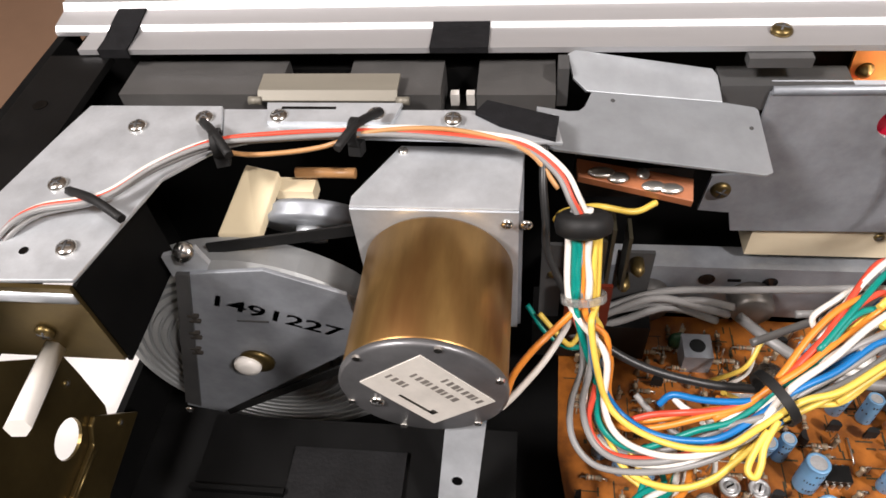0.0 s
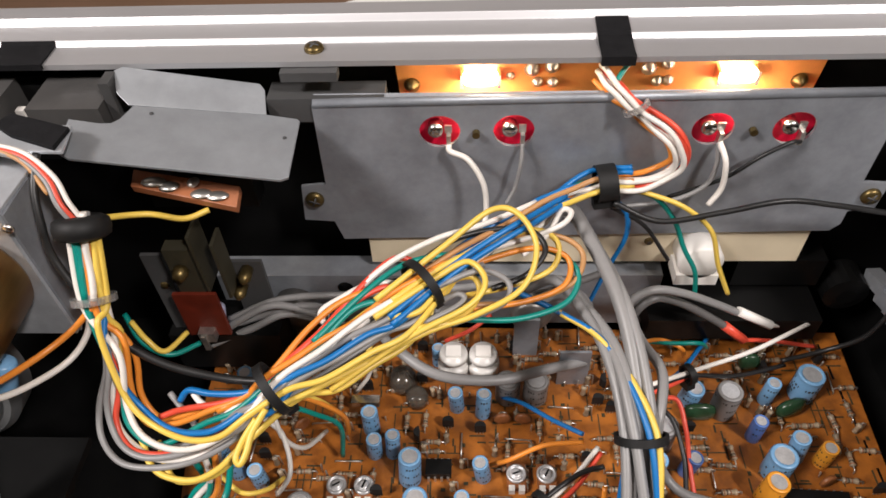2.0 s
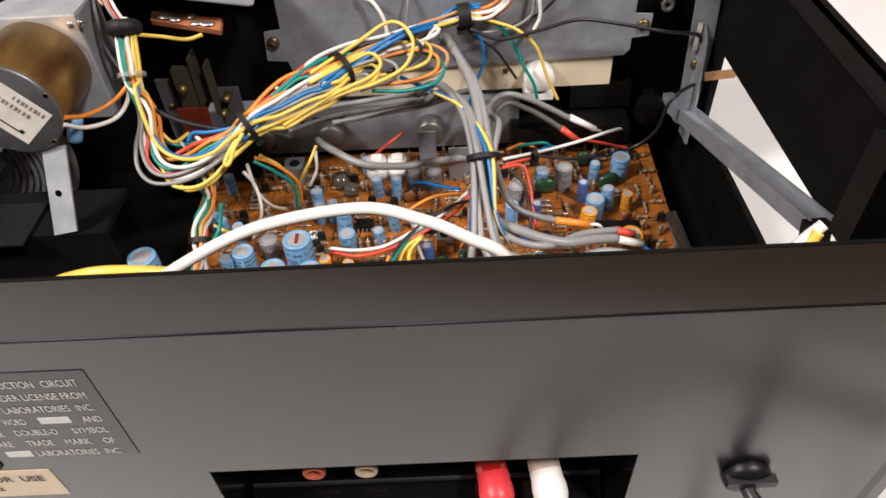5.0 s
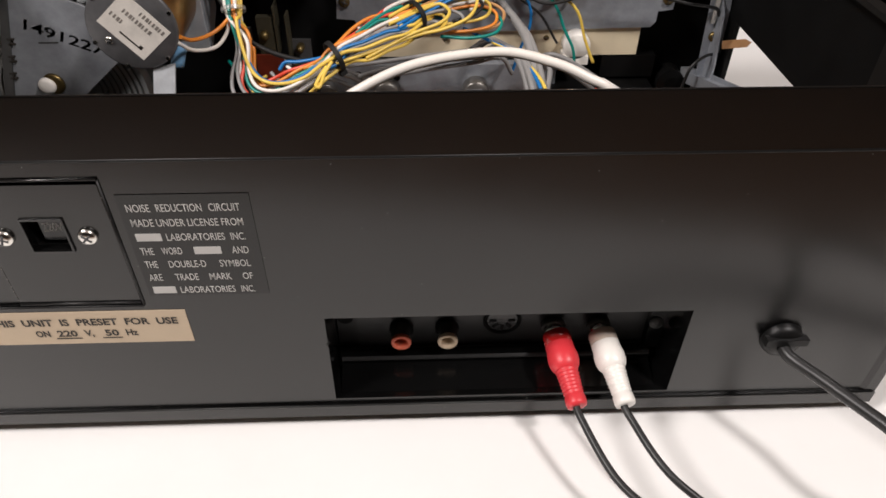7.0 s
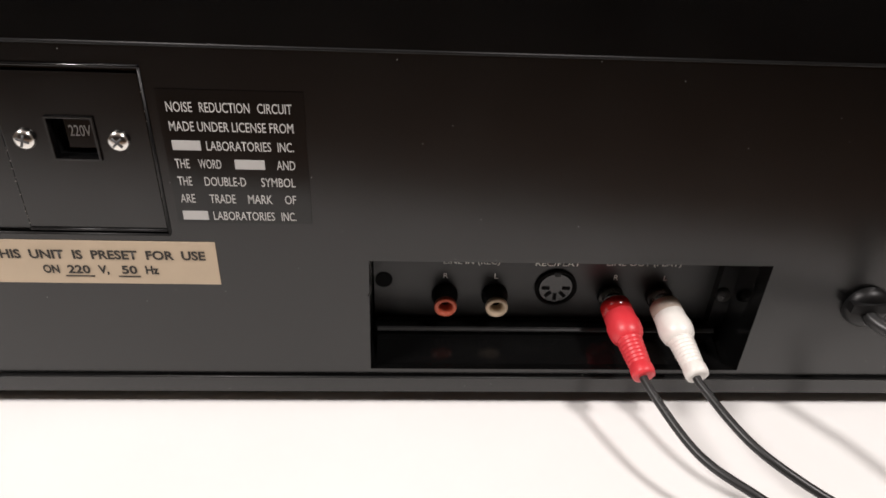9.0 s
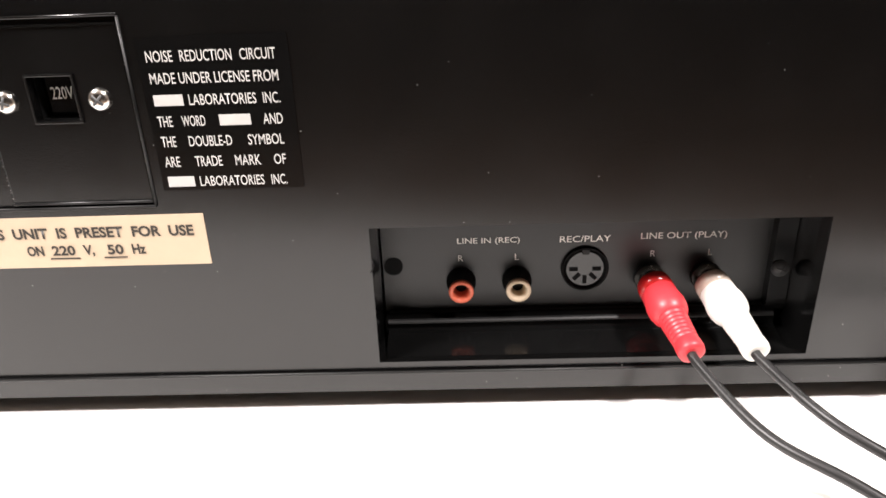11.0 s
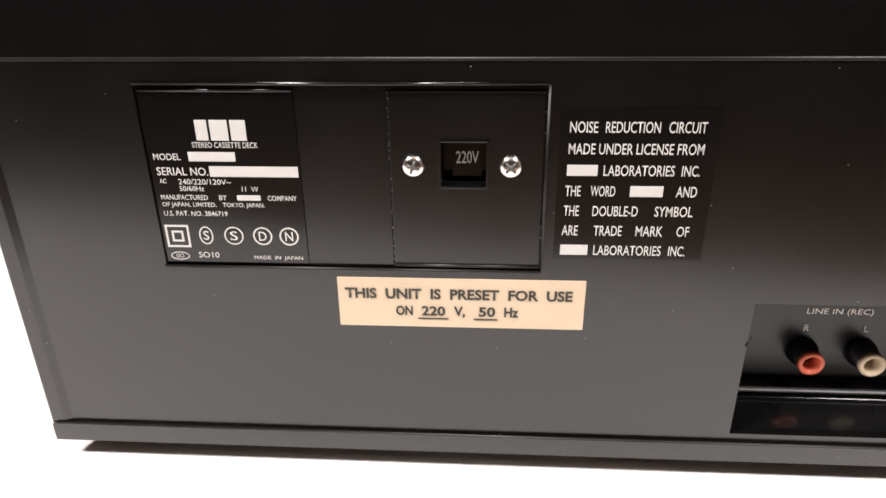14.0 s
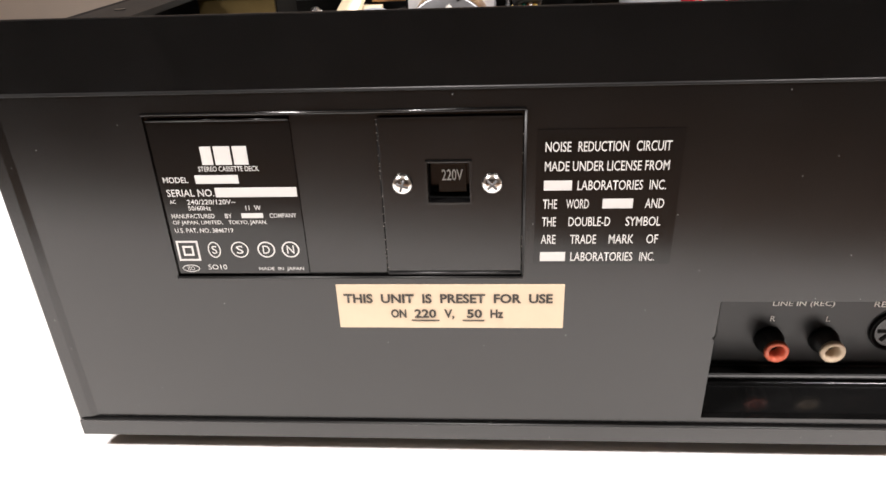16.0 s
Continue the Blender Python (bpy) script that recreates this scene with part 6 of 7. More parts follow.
# loose strands from the grommet through the turn to the second tie
wire(loom, [(0.1802, 0.1778, 0.1432), (0.1805, 0.1650, 0.1240), (0.1791, 0.1589, 0.1217), (0.1818, 0.1510, 0.1091), (0.1860, 0.1453, 0.1003), (0.1937, 0.1406, 0.0970), (0.2043, 0.1361, 0.0987), (0.2143, 0.1350, 0.1025), (0.2223, 0.1387, 0.1071), (0.2333, 0.1450, 0.1107), (0.2433, 0.1483, 0.1112), (0.2554, 0.1559, 0.1128), (0.2666, 0.1634, 0.1131), (0.2800, 0.1845, 0.1150)], "yellow", 0.00096, n=7)
wire(loom, [(0.1792, 0.1794, 0.1445), (0.1797, 0.1664, 0.1252), (0.1797, 0.1564, 0.1157), (0.1827, 0.1503, 0.1063), (0.1888, 0.1455, 0.0978), (0.1971, 0.1406, 0.0967), (0.2069, 0.1377, 0.0996), (0.2157, 0.1383, 0.1036), (0.2317, 0.1476, 0.1110), (0.2431, 0.1534, 0.1126), (0.2540, 0.1612, 0.1141), (0.2638, 0.1665, 0.1141), (0.2791, 0.1860, 0.1163)], "blue", 0.00096, n=7)
wire(loom, [(0.1767, 0.1803, 0.1453), (0.1775, 0.1671, 0.1258), (0.1799, 0.1545, 0.1111), (0.1780, 0.1463, 0.1006), (0.1812, 0.1387, 0.0934), (0.1883, 0.1346, 0.0913), (0.1992, 0.1340, 0.0932), (0.2121, 0.1354, 0.0992), (0.2220, 0.1383, 0.1042), (0.2326, 0.1470, 0.1094), (0.2471, 0.1553, 0.1118), (0.2582, 0.1628, 0.1127), (0.2696, 0.1694, 0.1126), (0.2767, 0.1869, 0.1170)], "grey", 0.00096, n=7)
wire(loom, [(0.1739, 0.1800, 0.1450), (0.1751, 0.1669, 0.1256), (0.1778, 0.1557, 0.1091), (0.1749, 0.1470, 0.0989), (0.1758, 0.1396, 0.0923), (0.1816, 0.1342, 0.0885), (0.1911, 0.1326, 0.0883), (0.2033, 0.1330, 0.0912), (0.2161, 0.1357, 0.0981), (0.2334, 0.1463, 0.1059), (0.2498, 0.1546, 0.1080), (0.2639, 0.1643, 0.1095), (0.2726, 0.1694, 0.1093), (0.2740, 0.1866, 0.1167)], "grey", 0.00096, n=7)
wire(loom, [(0.1721, 0.1787, 0.1439), (0.1735, 0.1657, 0.1246), (0.1812, 0.1526, 0.1063), (0.1799, 0.1440, 0.0963), (0.1829, 0.1386, 0.0920), (0.1886, 0.1359, 0.0907), (0.1992, 0.1353, 0.0926), (0.2122, 0.1371, 0.0991), (0.2287, 0.1501, 0.1107), (0.2387, 0.1594, 0.1146), (0.2497, 0.1698, 0.1179), (0.2582, 0.1756, 0.1181), (0.2635, 0.1756, 0.1163), (0.2722, 0.1853, 0.1157)], "red", 0.00096, n=7)
wire(loom, [(0.1721, 0.1769, 0.1425), (0.1735, 0.1643, 0.1234), (0.1835, 0.1548, 0.1135), (0.1839, 0.1463, 0.1011), (0.1882, 0.1398, 0.0950), (0.1978, 0.1353, 0.0949), (0.2094, 0.1341, 0.0991), (0.2205, 0.1381, 0.1054), (0.2304, 0.1477, 0.1119), (0.2417, 0.1556, 0.1146), (0.2526, 0.1648, 0.1169), (0.2639, 0.1733, 0.1176), (0.2722, 0.1837, 0.1143)], "white", 0.00096, n=7)
wire(loom, [(0.1739, 0.1756, 0.1414), (0.1751, 0.1631, 0.1224), (0.1817, 0.1508, 0.1041), (0.1828, 0.1442, 0.0961), (0.1871, 0.1399, 0.0925), (0.1931, 0.1377, 0.0923), (0.1992, 0.1386, 0.0944), (0.2083, 0.1405, 0.1000), (0.2184, 0.1423, 0.1045), (0.2294, 0.1495, 0.1104), (0.2388, 0.1563, 0.1130), (0.2483, 0.1670, 0.1169), (0.2553, 0.1710, 0.1169), (0.2603, 0.1717, 0.1157), (0.2740, 0.1824, 0.1133)], "green", 0.00096, n=7)
wire(loom, [(0.1767, 0.1753, 0.1411), (0.1775, 0.1629, 0.1222), (0.1840, 0.1587, 0.1150), (0.1846, 0.1503, 0.1024), (0.1881, 0.1440, 0.0941), (0.1978, 0.1427, 0.0958), (0.2096, 0.1434, 0.1021), (0.2198, 0.1452, 0.1062), (0.2279, 0.1507, 0.1110), (0.2373, 0.1617, 0.1162), (0.2461, 0.1696, 0.1186), (0.2553, 0.1746, 0.1182), (0.2654, 0.1774, 0.1164), (0.2767, 0.1821, 0.1130)], "orange", 0.00096, n=7)
wire(loom, [(0.1792, 0.1762, 0.1418), (0.1797, 0.1636, 0.1228), (0.1825, 0.1608, 0.1143), (0.1809, 0.1502, 0.0994), (0.1868, 0.1400, 0.0897), (0.1900, 0.1344, 0.0876), (0.1955, 0.1307, 0.0872), (0.2046, 0.1288, 0.0887), (0.2124, 0.1303, 0.0925), (0.2193, 0.1345, 0.0973), (0.2350, 0.1461, 0.1045), (0.2457, 0.1488, 0.1048), (0.2553, 0.1556, 0.1066), (0.2668, 0.1647, 0.1077), (0.2791, 0.1830, 0.1137)], "yellow", 0.00096, n=7)
wire(loom, [(0.1796, 0.1791, 0.1442), (0.1800, 0.1661, 0.1249), (0.1809, 0.1594, 0.1137), (0.1789, 0.1514, 0.1028), (0.1796, 0.1437, 0.0938), (0.1854, 0.1384, 0.0897), (0.1938, 0.1347, 0.0892), (0.2072, 0.1345, 0.0934), (0.2186, 0.1379, 0.0997), (0.2326, 0.1481, 0.1068), (0.2455, 0.1580, 0.1102), (0.2582, 0.1689, 0.1127), (0.2699, 0.1767, 0.1127), (0.2795, 0.1857, 0.1160)], "white", 0.00096, n=7)
wire(loom, [(0.1774, 0.1802, 0.1452), (0.1781, 0.1670, 0.1257), (0.1819, 0.1587, 0.1098), (0.1808, 0.1506, 0.0987), (0.1838, 0.1437, 0.0911), (0.1910, 0.1391, 0.0889), (0.2020, 0.1385, 0.0917), (0.2151, 0.1416, 0.0991), (0.2338, 0.1484, 0.1051), (0.2455, 0.1553, 0.1073), (0.2596, 0.1660, 0.1094), (0.2714, 0.1734, 0.1093), (0.2774, 0.1868, 0.1169)], "grey", 0.00096, n=7)
wire(loom, [(0.1746, 0.1802, 0.1452), (0.1757, 0.1670, 0.1257), (0.1850, 0.1587, 0.1100), (0.1858, 0.1511, 0.0983), (0.1909, 0.1466, 0.0924), (0.1993, 0.1458, 0.0949), (0.2112, 0.1461, 0.1009), (0.2215, 0.1472, 0.1044), (0.2292, 0.1514, 0.1079), (0.2412, 0.1609, 0.1114), (0.2553, 0.1705, 0.1129), (0.2670, 0.1778, 0.1131), (0.2746, 0.1868, 0.1169)], "orange", 0.00096, n=7)
wire(loom, [(0.1991, 0.1477, 0.1001), (0.2024, 0.1490, 0.1037), (0.2096, 0.1472, 0.1049), (0.2185, 0.1462, 0.1067), (0.2279, 0.1469, 0.1085)], "blue", 0.00096, n=7)
wire(loom, [(0.1923, 0.1454, 0.0948), (0.1978, 0.1460, 0.0973), (0.2044, 0.1451, 0.1009), (0.2122, 0.1448, 0.1035), (0.2198, 0.1454, 0.1059), (0.2286, 0.1466, 0.1079)], "red", 0.00096, n=7)
wire(loom, [(0.2029, 0.1494, 0.1016), (0.2061, 0.1465, 0.1007), (0.2124, 0.1438, 0.1009), (0.2200, 0.1441, 0.1034), (0.2289, 0.1461, 0.1061)], "white", 0.00096, n=7)
wire(loom, [(0.1936, 0.1524, 0.0966), (0.1979, 0.1483, 0.0945), (0.2047, 0.1419, 0.0942), (0.2126, 0.1388, 0.0956), (0.2227, 0.1414, 0.1003)], "grey", 0.00096, n=7)
wire(loom, [(0.1910, 0.1407, 0.0887), (0.1980, 0.1303, 0.0861), (0.2099, 0.1297, 0.0894), (0.2166, 0.1328, 0.0938), (0.2189, 0.1360, 0.0962), (0.2227, 0.1403, 0.0997)], "yellow", 0.00096, n=7)
wire(loom, [(0.2249, 0.1386, 0.1063), (0.2217, 0.1343, 0.1033), (0.2197, 0.1301, 0.1005), (0.2213, 0.1282, 0.1003), (0.2228, 0.1309, 0.1020), (0.2239, 0.1353, 0.1044), (0.2274, 0.1408, 0.1078)], "yellow", 0.00096, n=7)
wire(loom, [(0.2582, 0.1708, 0.1113), (0.2467, 0.1653, 0.1114), (0.2410, 0.1660, 0.1135), (0.2400, 0.1687, 0.1155), (0.2452, 0.1727, 0.1164), (0.2538, 0.1784, 0.1165), (0.2641, 0.1806, 0.1140), (0.2716, 0.1835, 0.1133)], "white", 0.00096, n=7)
wire(loom, [(0.2524, 0.1687, 0.1105), (0.2438, 0.1671, 0.1121), (0.2426, 0.1701, 0.1143), (0.2480, 0.1747, 0.1157), (0.2567, 0.1794, 0.1153), (0.2672, 0.1834, 0.1134), (0.2733, 0.1858, 0.1129)], "black", 0.00096, n=7)
wire(loom, [(0.2596, 0.1664, 0.1156), (0.2681, 0.1690, 0.1146), (0.2733, 0.1750, 0.1155), (0.2787, 0.1804, 0.1158), (0.2844, 0.1823, 0.1147), (0.2863, 0.1784, 0.1126), (0.2830, 0.1719, 0.1114), (0.2767, 0.1673, 0.1116), (0.2680, 0.1646, 0.1127)], "yellow", 0.00096, n=7)
wire(loom, [(0.2498, 0.1593, 0.1138), (0.2610, 0.1655, 0.1138), (0.2726, 0.1725, 0.1134), (0.2793, 0.1770, 0.1131), (0.2818, 0.1759, 0.1122), (0.2784, 0.1724, 0.1119), (0.2695, 0.1669, 0.1120)], "grey", 0.00096, n=7)
bundle(loom, main[:3], ["grey", "white", "orange", "green", "yellow", "white", "grey"], 0.0026, 0.00096, twist=0.4, wander=0.2, seed=5, n=8)
bundle(loom, main[6:], ["white", "grey", "yellow", "grey", "white", "orange", "blue"], 0.0036, 0.00096, twist=0.9, wander=0.4, seed=6, n=8)
# strands gathered again towards the clamp
gather = [(0.2600, 0.1720, 0.1140), (0.2800, 0.1880, 0.1165), (0.2980, 0.2030, 0.1170), (0.3130, 0.2150, 0.1165), (0.3270, 0.2215, 0.1180), (0.3380, 0.2220, 0.1190)]
bundle(loom, gather, ["white", "orange", "blue", "grey", "green", "brown", "white", "blue", "yellow", "black"], 0.0042, 0.00095, twist=1.5, wander=0.3, seed=8)
up = [(0.3300, 0.2218, 0.1180), (0.3430, 0.2205, 0.1195), (0.3510, 0.2200, 0.1270), (0.3480, 0.2210, 0.1360), (0.3390, 0.2250, 0.1420), (0.3325, 0.2270, 0.1470), (0.3285, 0.2320, 0.1490), (0.3255, 0.2385, 0.1500)]
bundle(loom, up, ["white", "red", "orange", "white", "red", "orange", "white"], 0.0030, 0.00095, twist=0.8, wander=0.25, seed=11)
wire(loom, [(0.3295, 0.2320, 0.1510), (0.3330, 0.2360, 0.1540), (0.3390, 0.2400, 0.1570)], "green", 0.0009)
# loops over the top of the bunch
for c, pts in (
        ("yellow", [(0.2560, 0.1700, 0.1190), (0.2760, 0.1880, 0.1230), (0.2900, 0.1990, 0.1270), (0.2985, 0.1970, 0.1270), (0.3035, 0.1880, 0.1220), (0.2990, 0.1770, 0.1160), (0.2850, 0.1700, 0.1120), (0.2700, 0.1640, 0.1110), (0.2450, 0.1500, 0.1080), (0.2290, 0.1420, 0.1060)]),
        ("yellow", [(0.2560, 0.1650, 0.1170), (0.2740, 0.1790, 0.1190), (0.2830, 0.1840, 0.1200), (0.2880, 0.1780, 0.1180), (0.2830, 0.1710, 0.1150), (0.2660, 0.1620, 0.1120), (0.2440, 0.1480, 0.1060)]),
        ("white", [(0.2760, 0.1870, 0.1170), (0.2980, 0.1960, 0.1160), (0.3120, 0.2010, 0.1180), (0.3160, 0.2060, 0.1190), (0.3130, 0.2080, 0.1180), (0.3080, 0.1990, 0.1160), (0.3000, 0.1930, 0.1130)]),
        ("orange", [(0.2790, 0.1860, 0.1140), (0.3020, 0.1940, 0.1150), (0.3140, 0.1930, 0.1120), (0.3130, 0.1850, 0.1080), (0.3000, 0.1790, 0.1070), (0.2820, 0.1750, 0.1080)]),
        ("green", [(0.2800, 0.1880, 0.1130), (0.3040, 0.1960, 0.1130), (0.3170, 0.1910, 0.1090), (0.3140, 0.1810, 0.1050), (0.2990, 0.1740, 0.1050), (0.2830, 0.1720, 0.1070)]),
        ("brown", [(0.2780, 0.1900, 0.1150), (0.3060, 0.2000, 0.1150), (0.3190, 0.1970, 0.1110), (0.3160, 0.1870, 0.1070), (0.3010, 0.1800, 0.1060), (0.2840, 0.1760, 0.1090)]),
        ("yellow", [(0.2820, 0.1900, 0.1160), (0.3020, 0.2000, 0.1170), (0.3110, 0.1970, 0.1150), (0.3090, 0.1890, 0.1110), (0.2960, 0.1830, 0.1100), (0.2820, 0.1780, 0.1110)]),
        ("black", [(0.2650, 0.1830, 0.1170), (0.2800, 0.1950, 0.1190), (0.3000, 0.1990, 0.1190), (0.3070, 0.1930, 0.1160), (0.3010, 0.1850, 0.1130), (0.2900, 0.1800, 0.1120)]),
        ("blue", [(0.2600, 0.1660, 0.1160), (0.2780, 0.1830, 0.1190), (0.2930, 0.1930, 0.1230), (0.3020, 0.2000, 0.1230), (0.3150, 0.2140, 0.1190)]),
        ("blue", [(0.2610, 0.1640, 0.1150), (0.2790, 0.1815, 0.1180), (0.2945, 0.1915, 0.1220), (0.3035, 0.1985, 0.1220), (0.3160, 0.2130, 0.1180)]),
        ("white", [(0.2400, 0.1620, 0.1140), (0.2560, 0.1800, 0.1200), (0.2720, 0.1920, 0.1210), (0.2880, 0.2000, 0.1200), (0.3050, 0.2110, 0.1190)]),
        ("red", [(0.2400, 0.1600, 0.1150), (0.2520, 0.1760, 0.1190), (0.2600, 0.1850, 0.1200), (0.2660, 0.1860, 0.1180), (0.2720, 0.1820, 0.1160)]),
        ("green", [(0.2390, 0.1580, 0.1150), (0.2520, 0.1720, 0.1190), (0.2640, 0.1840, 0.1190), (0.2780, 0.1900, 0.1170)]),
        ("grey", [(0.2600, 0.1680, 0.1150), (0.2760, 0.1780, 0.1170), (0.2870, 0.1830, 0.1170), (0.2950, 0.1800, 0.1150), (0.2930, 0.1740, 0.1120), (0.2780, 0.1680, 0.1100)])):
    wire(loom, pts, c, 0.00095, n=8)
ring = thing("wire_grommet", "black rubber grommet gathering the wires", "grommet")
part("ring", lathe([(0.0058, -0.0032), (0.0074, -0.0022), (0.0078, 0), (0.0074, 0.0022), (0.0058, 0.0032)], (0.1760, 0.1772, 0.1420), (0.05, -0.55, -0.83), 26), M_RUBBER, ring, smooth=True)
tie((0.1770, 0.1655, 0.1250), (0.1, -0.6, -0.8), 0.0052, "clear_wire_clip", "clear plastic clip round the wires", 0.0010, False, M_CLIP)
tie((0.2280, 0.1475, 0.1075), (0.8, 0.5, 0.3), 0.0072)
tie((0.2690, 0.1790, 0.1150), (0.72, 0.66, 0.1), 0.0078)
tie((0.3290, 0.2212, 0.1182), (1, 0.1, 0.08), 0.0054, "cable_clamp", "wide black clamp holding wires at the shield", 0.0032)
tie((0.3355, 0.2265, 0.1450), (-0.5, 0.3, 0.8), 0.0035, "clear_wire_clip", "clear plastic clip round the wires", 0.0009, False, M_CLIP)

# wires from the meter backs and the earth wire
meter_wires = thing("meter_wires", "thin white and black wires of the meters", "wiring")
wire(meter_wires, [(0.2764, 0.2274, 0.1300), (0.2770, 0.2258, 0.1285), (0.2830, 0.2230, 0.1270), (0.2880, 0.2200, 0.1190), (0.2890, 0.2180, 0.1090), (0.2880, 0.2140, 0.1040)], "white", 0.0010)
wire(meter_wires, [(0.3009, 0.2274, 0.1300), (0.3006, 0.2245, 0.1240), (0.2990, 0.2240, 0.1140), (0.2960, 0.2220, 0.1080)], "grey", 0.0007)
wire(meter_wires, [(0.3654, 0.2274, 0.1300), (0.3670, 0.2220, 0.1260), (0.3680, 0.2210, 0.1160), (0.3650, 0.2200, 0.1090)], "white", 0.0010)
wire(meter_wires, [(0.3650, 0.2274, 0.1300), (0.3652, 0.2240, 0.1230), (0.3630, 0.2230, 0.1150), (0.3520, 0.2210, 0.1100), (0.3320, 0.2190, 0.1090)], "grey", 0.0008)
wire(meter_wires, [(0.3914, 0.2274, 0.1300), (0.3870, 0.2255, 0.1310), (0.3780, 0.2240, 0.1260), (0.3690, 0.2250, 0.1160), (0.3520, 0.2240, 0.1090)], "black", 0.0007)
wire(meter_wires, [(0.3320, 0.2170, 0.1130), (0.3470, 0.2120, 0.1090), (0.3670, 0.2120, 0.1130), (0.3860, 0.2130, 0.1170), (0.4040, 0.2140, 0.1140), (0.4310, 0.2160, 0.1070), (0.4500, 0.2180, 0.1030), (0.4540, 0.2190, 0.0980)], "black", 0.0010)
wire(meter_wires, [(0.4590, 0.2180, 0.0740), (0.4480, 0.2100, 0.0760), (0.4390, 0.2060, 0.0700), (0.4350, 0.2060, 0.0520), (0.4250, 0.2080, 0.0400), (0.4080, 0.2050, 0.0370)], "black", 0.0010)
wire(meter_wires, [(0.3290, 0.2205, 0.1160), (0.3380, 0.2195, 0.1160), (0.3460, 0.2188, 0.1135), (0.3540, 0.2180, 0.1040), (0.3600, 0.2160, 0.0910), (0.3660, 0.2150, 0.0800), (0.3690, 0.2150, 0.0670)], "green", 0.0009)
wire(meter_wires, [(0.3290, 0.2198, 0.1168), (0.3380, 0.2188, 0.1168), (0.3450, 0.2178, 0.1155), (0.3560, 0.2150, 0.1120), (0.3660, 0.2130, 0.1030), (0.3720, 0.2120, 0.0870), (0.3790, 0.2110, 0.0720)], "yellow", 0.0009)
wire(meter_wires, [(0.3320, 0.2190, 0.1090), (0.3450, 0.2200, 0.0990), (0.3570, 0.2200, 0.0810)], "black", 0.0008)
wire(meter_wires, [(0.3280, 0.2200, 0.1140), (0.3340, 0.2190, 0.1110), (0.3385, 0.2195, 0.1030), (0.3390, 0.2190, 0.0930), (0.3340, 0.2160, 0.0800), (0.3290, 0.2130, 0.0640)], "blue", 0.0009)
# terminal board wire and motor wires
small = thing("motor_wires", "orange, white and yellow wires by the motor", "wiring")
wire(small, [(0.2000, 0.2030, 0.1240), (0.1930, 0.1990, 0.1240), (0.1820, 0.1990, 0.1260), (0.1720, 0.1910, 0.1320), (0.1690, 0.1820, 0.1380)], "yellow", 0.0010)
wire(small, [(0.1560, 0.1330, 0.1220), (0.1600, 0.1420, 0.1140), (0.1670, 0.1540, 0.1100), (0.1720, 0.1610, 0.1140), (0.1755, 0.1640, 0.1230)], "white", 0.0010)
wire(small, [(0.1570, 0.1350, 0.1240), (0.1590, 0.1450, 0.1180), (0.1640, 0.1540, 0.1160), (0.1700, 0.1600, 0.1180), (0.1760, 0.1640, 0.1230)], "orange", 0.0010)
wire(small, [(0.1765, 0.1650, 0.1240), (0.1750, 0.1640, 0.1180), (0.1820, 0.1600, 0.1120), (0.1950, 0.1560, 0.1060), (0.2120, 0.1540, 0.1020), (0.2260, 0.1530, 0.1020)], "black", 0.0013)
wire(small, [(0.1620, 0.1910, 0.0850), (0.1690, 0.1830, 0.0800), (0.1780, 0.1810, 0.0750), (0.1860, 0.1880, 0.0720)], "green", 0.0010)
wire(small, [(0.1660, 0.1870, 0.0860), (0.1720, 0.1820, 0.0820), (0.1770, 0.1810, 0.0770), (0.1820, 0.1900, 0.0760)], "yellow", 0.0010)
part("blue_capacitor", lathe([(0.0030, 0), (0.0034, 0.0006), (0.0034, 0.0110), (0.0028, 0.0118)], (0.1470, 0.1500, 0.1020), (0.3, 0.2, 0.9), 16), M_BLUE, small, "blue capacitor by the motor", smooth=True)

# grey screened cables
screened = thing("screened_cable_loom", "grey screened cables tied in a drop to the board", "cable loom")
GT, RG = (0.3207, 0.2135, 0.1079), (0.3340, 0.1450, 0.0850)
ends = [
    [(0.3280, 0.1170, 0.0660), (0.3260, 0.1070, 0.0560), (0.3300, 0.1020, 0.0460)],
    [(0.3310, 0.1210, 0.0680), (0.3320, 0.1100, 0.0600), (0.3410, 0.1020, 0.0520), (0.3600, 0.1020, 0.0460)],
    [(0.3350, 0.1280, 0.0660), (0.3450, 0.1160, 0.0600), (0.3620, 0.1140, 0.0560), (0.3800, 0.1250, 0.0520), (0.3990, 0.1310, 0.0480)],
    [(0.3370, 0.1290, 0.0640), (0.3510, 0.1200, 0.0600), (0.3690, 0.1160, 0.0560), (0.3860, 0.1210, 0.0520), (0.3970, 0.1250, 0.0480)],
    [(0.3380, 0.1140, 0.0620), (0.3510, 0.1050, 0.0560), (0.3630, 0.1030, 0.0520), (0.3710, 0.1020, 0.0500)],
    [(0.3370, 0.1100, 0.0640), (0.3470, 0.1020, 0.0570), (0.3550, 0.0960, 0.0520)],
    [(0.3450, 0.1480, 0.0600), (0.3510, 0.1430, 0.0540), (0.3610, 0.1410, 0.0500), (0.3700, 0.1420, 0.0460)],
]
offs = [(-0.0050, 0.001), (-0.0032, -0.002), (-0.0010, 0.002), (0.0016, -0.002), (0.0036, 0.002), (-0.0028, 0.0035), (0.0052, -0.001)]
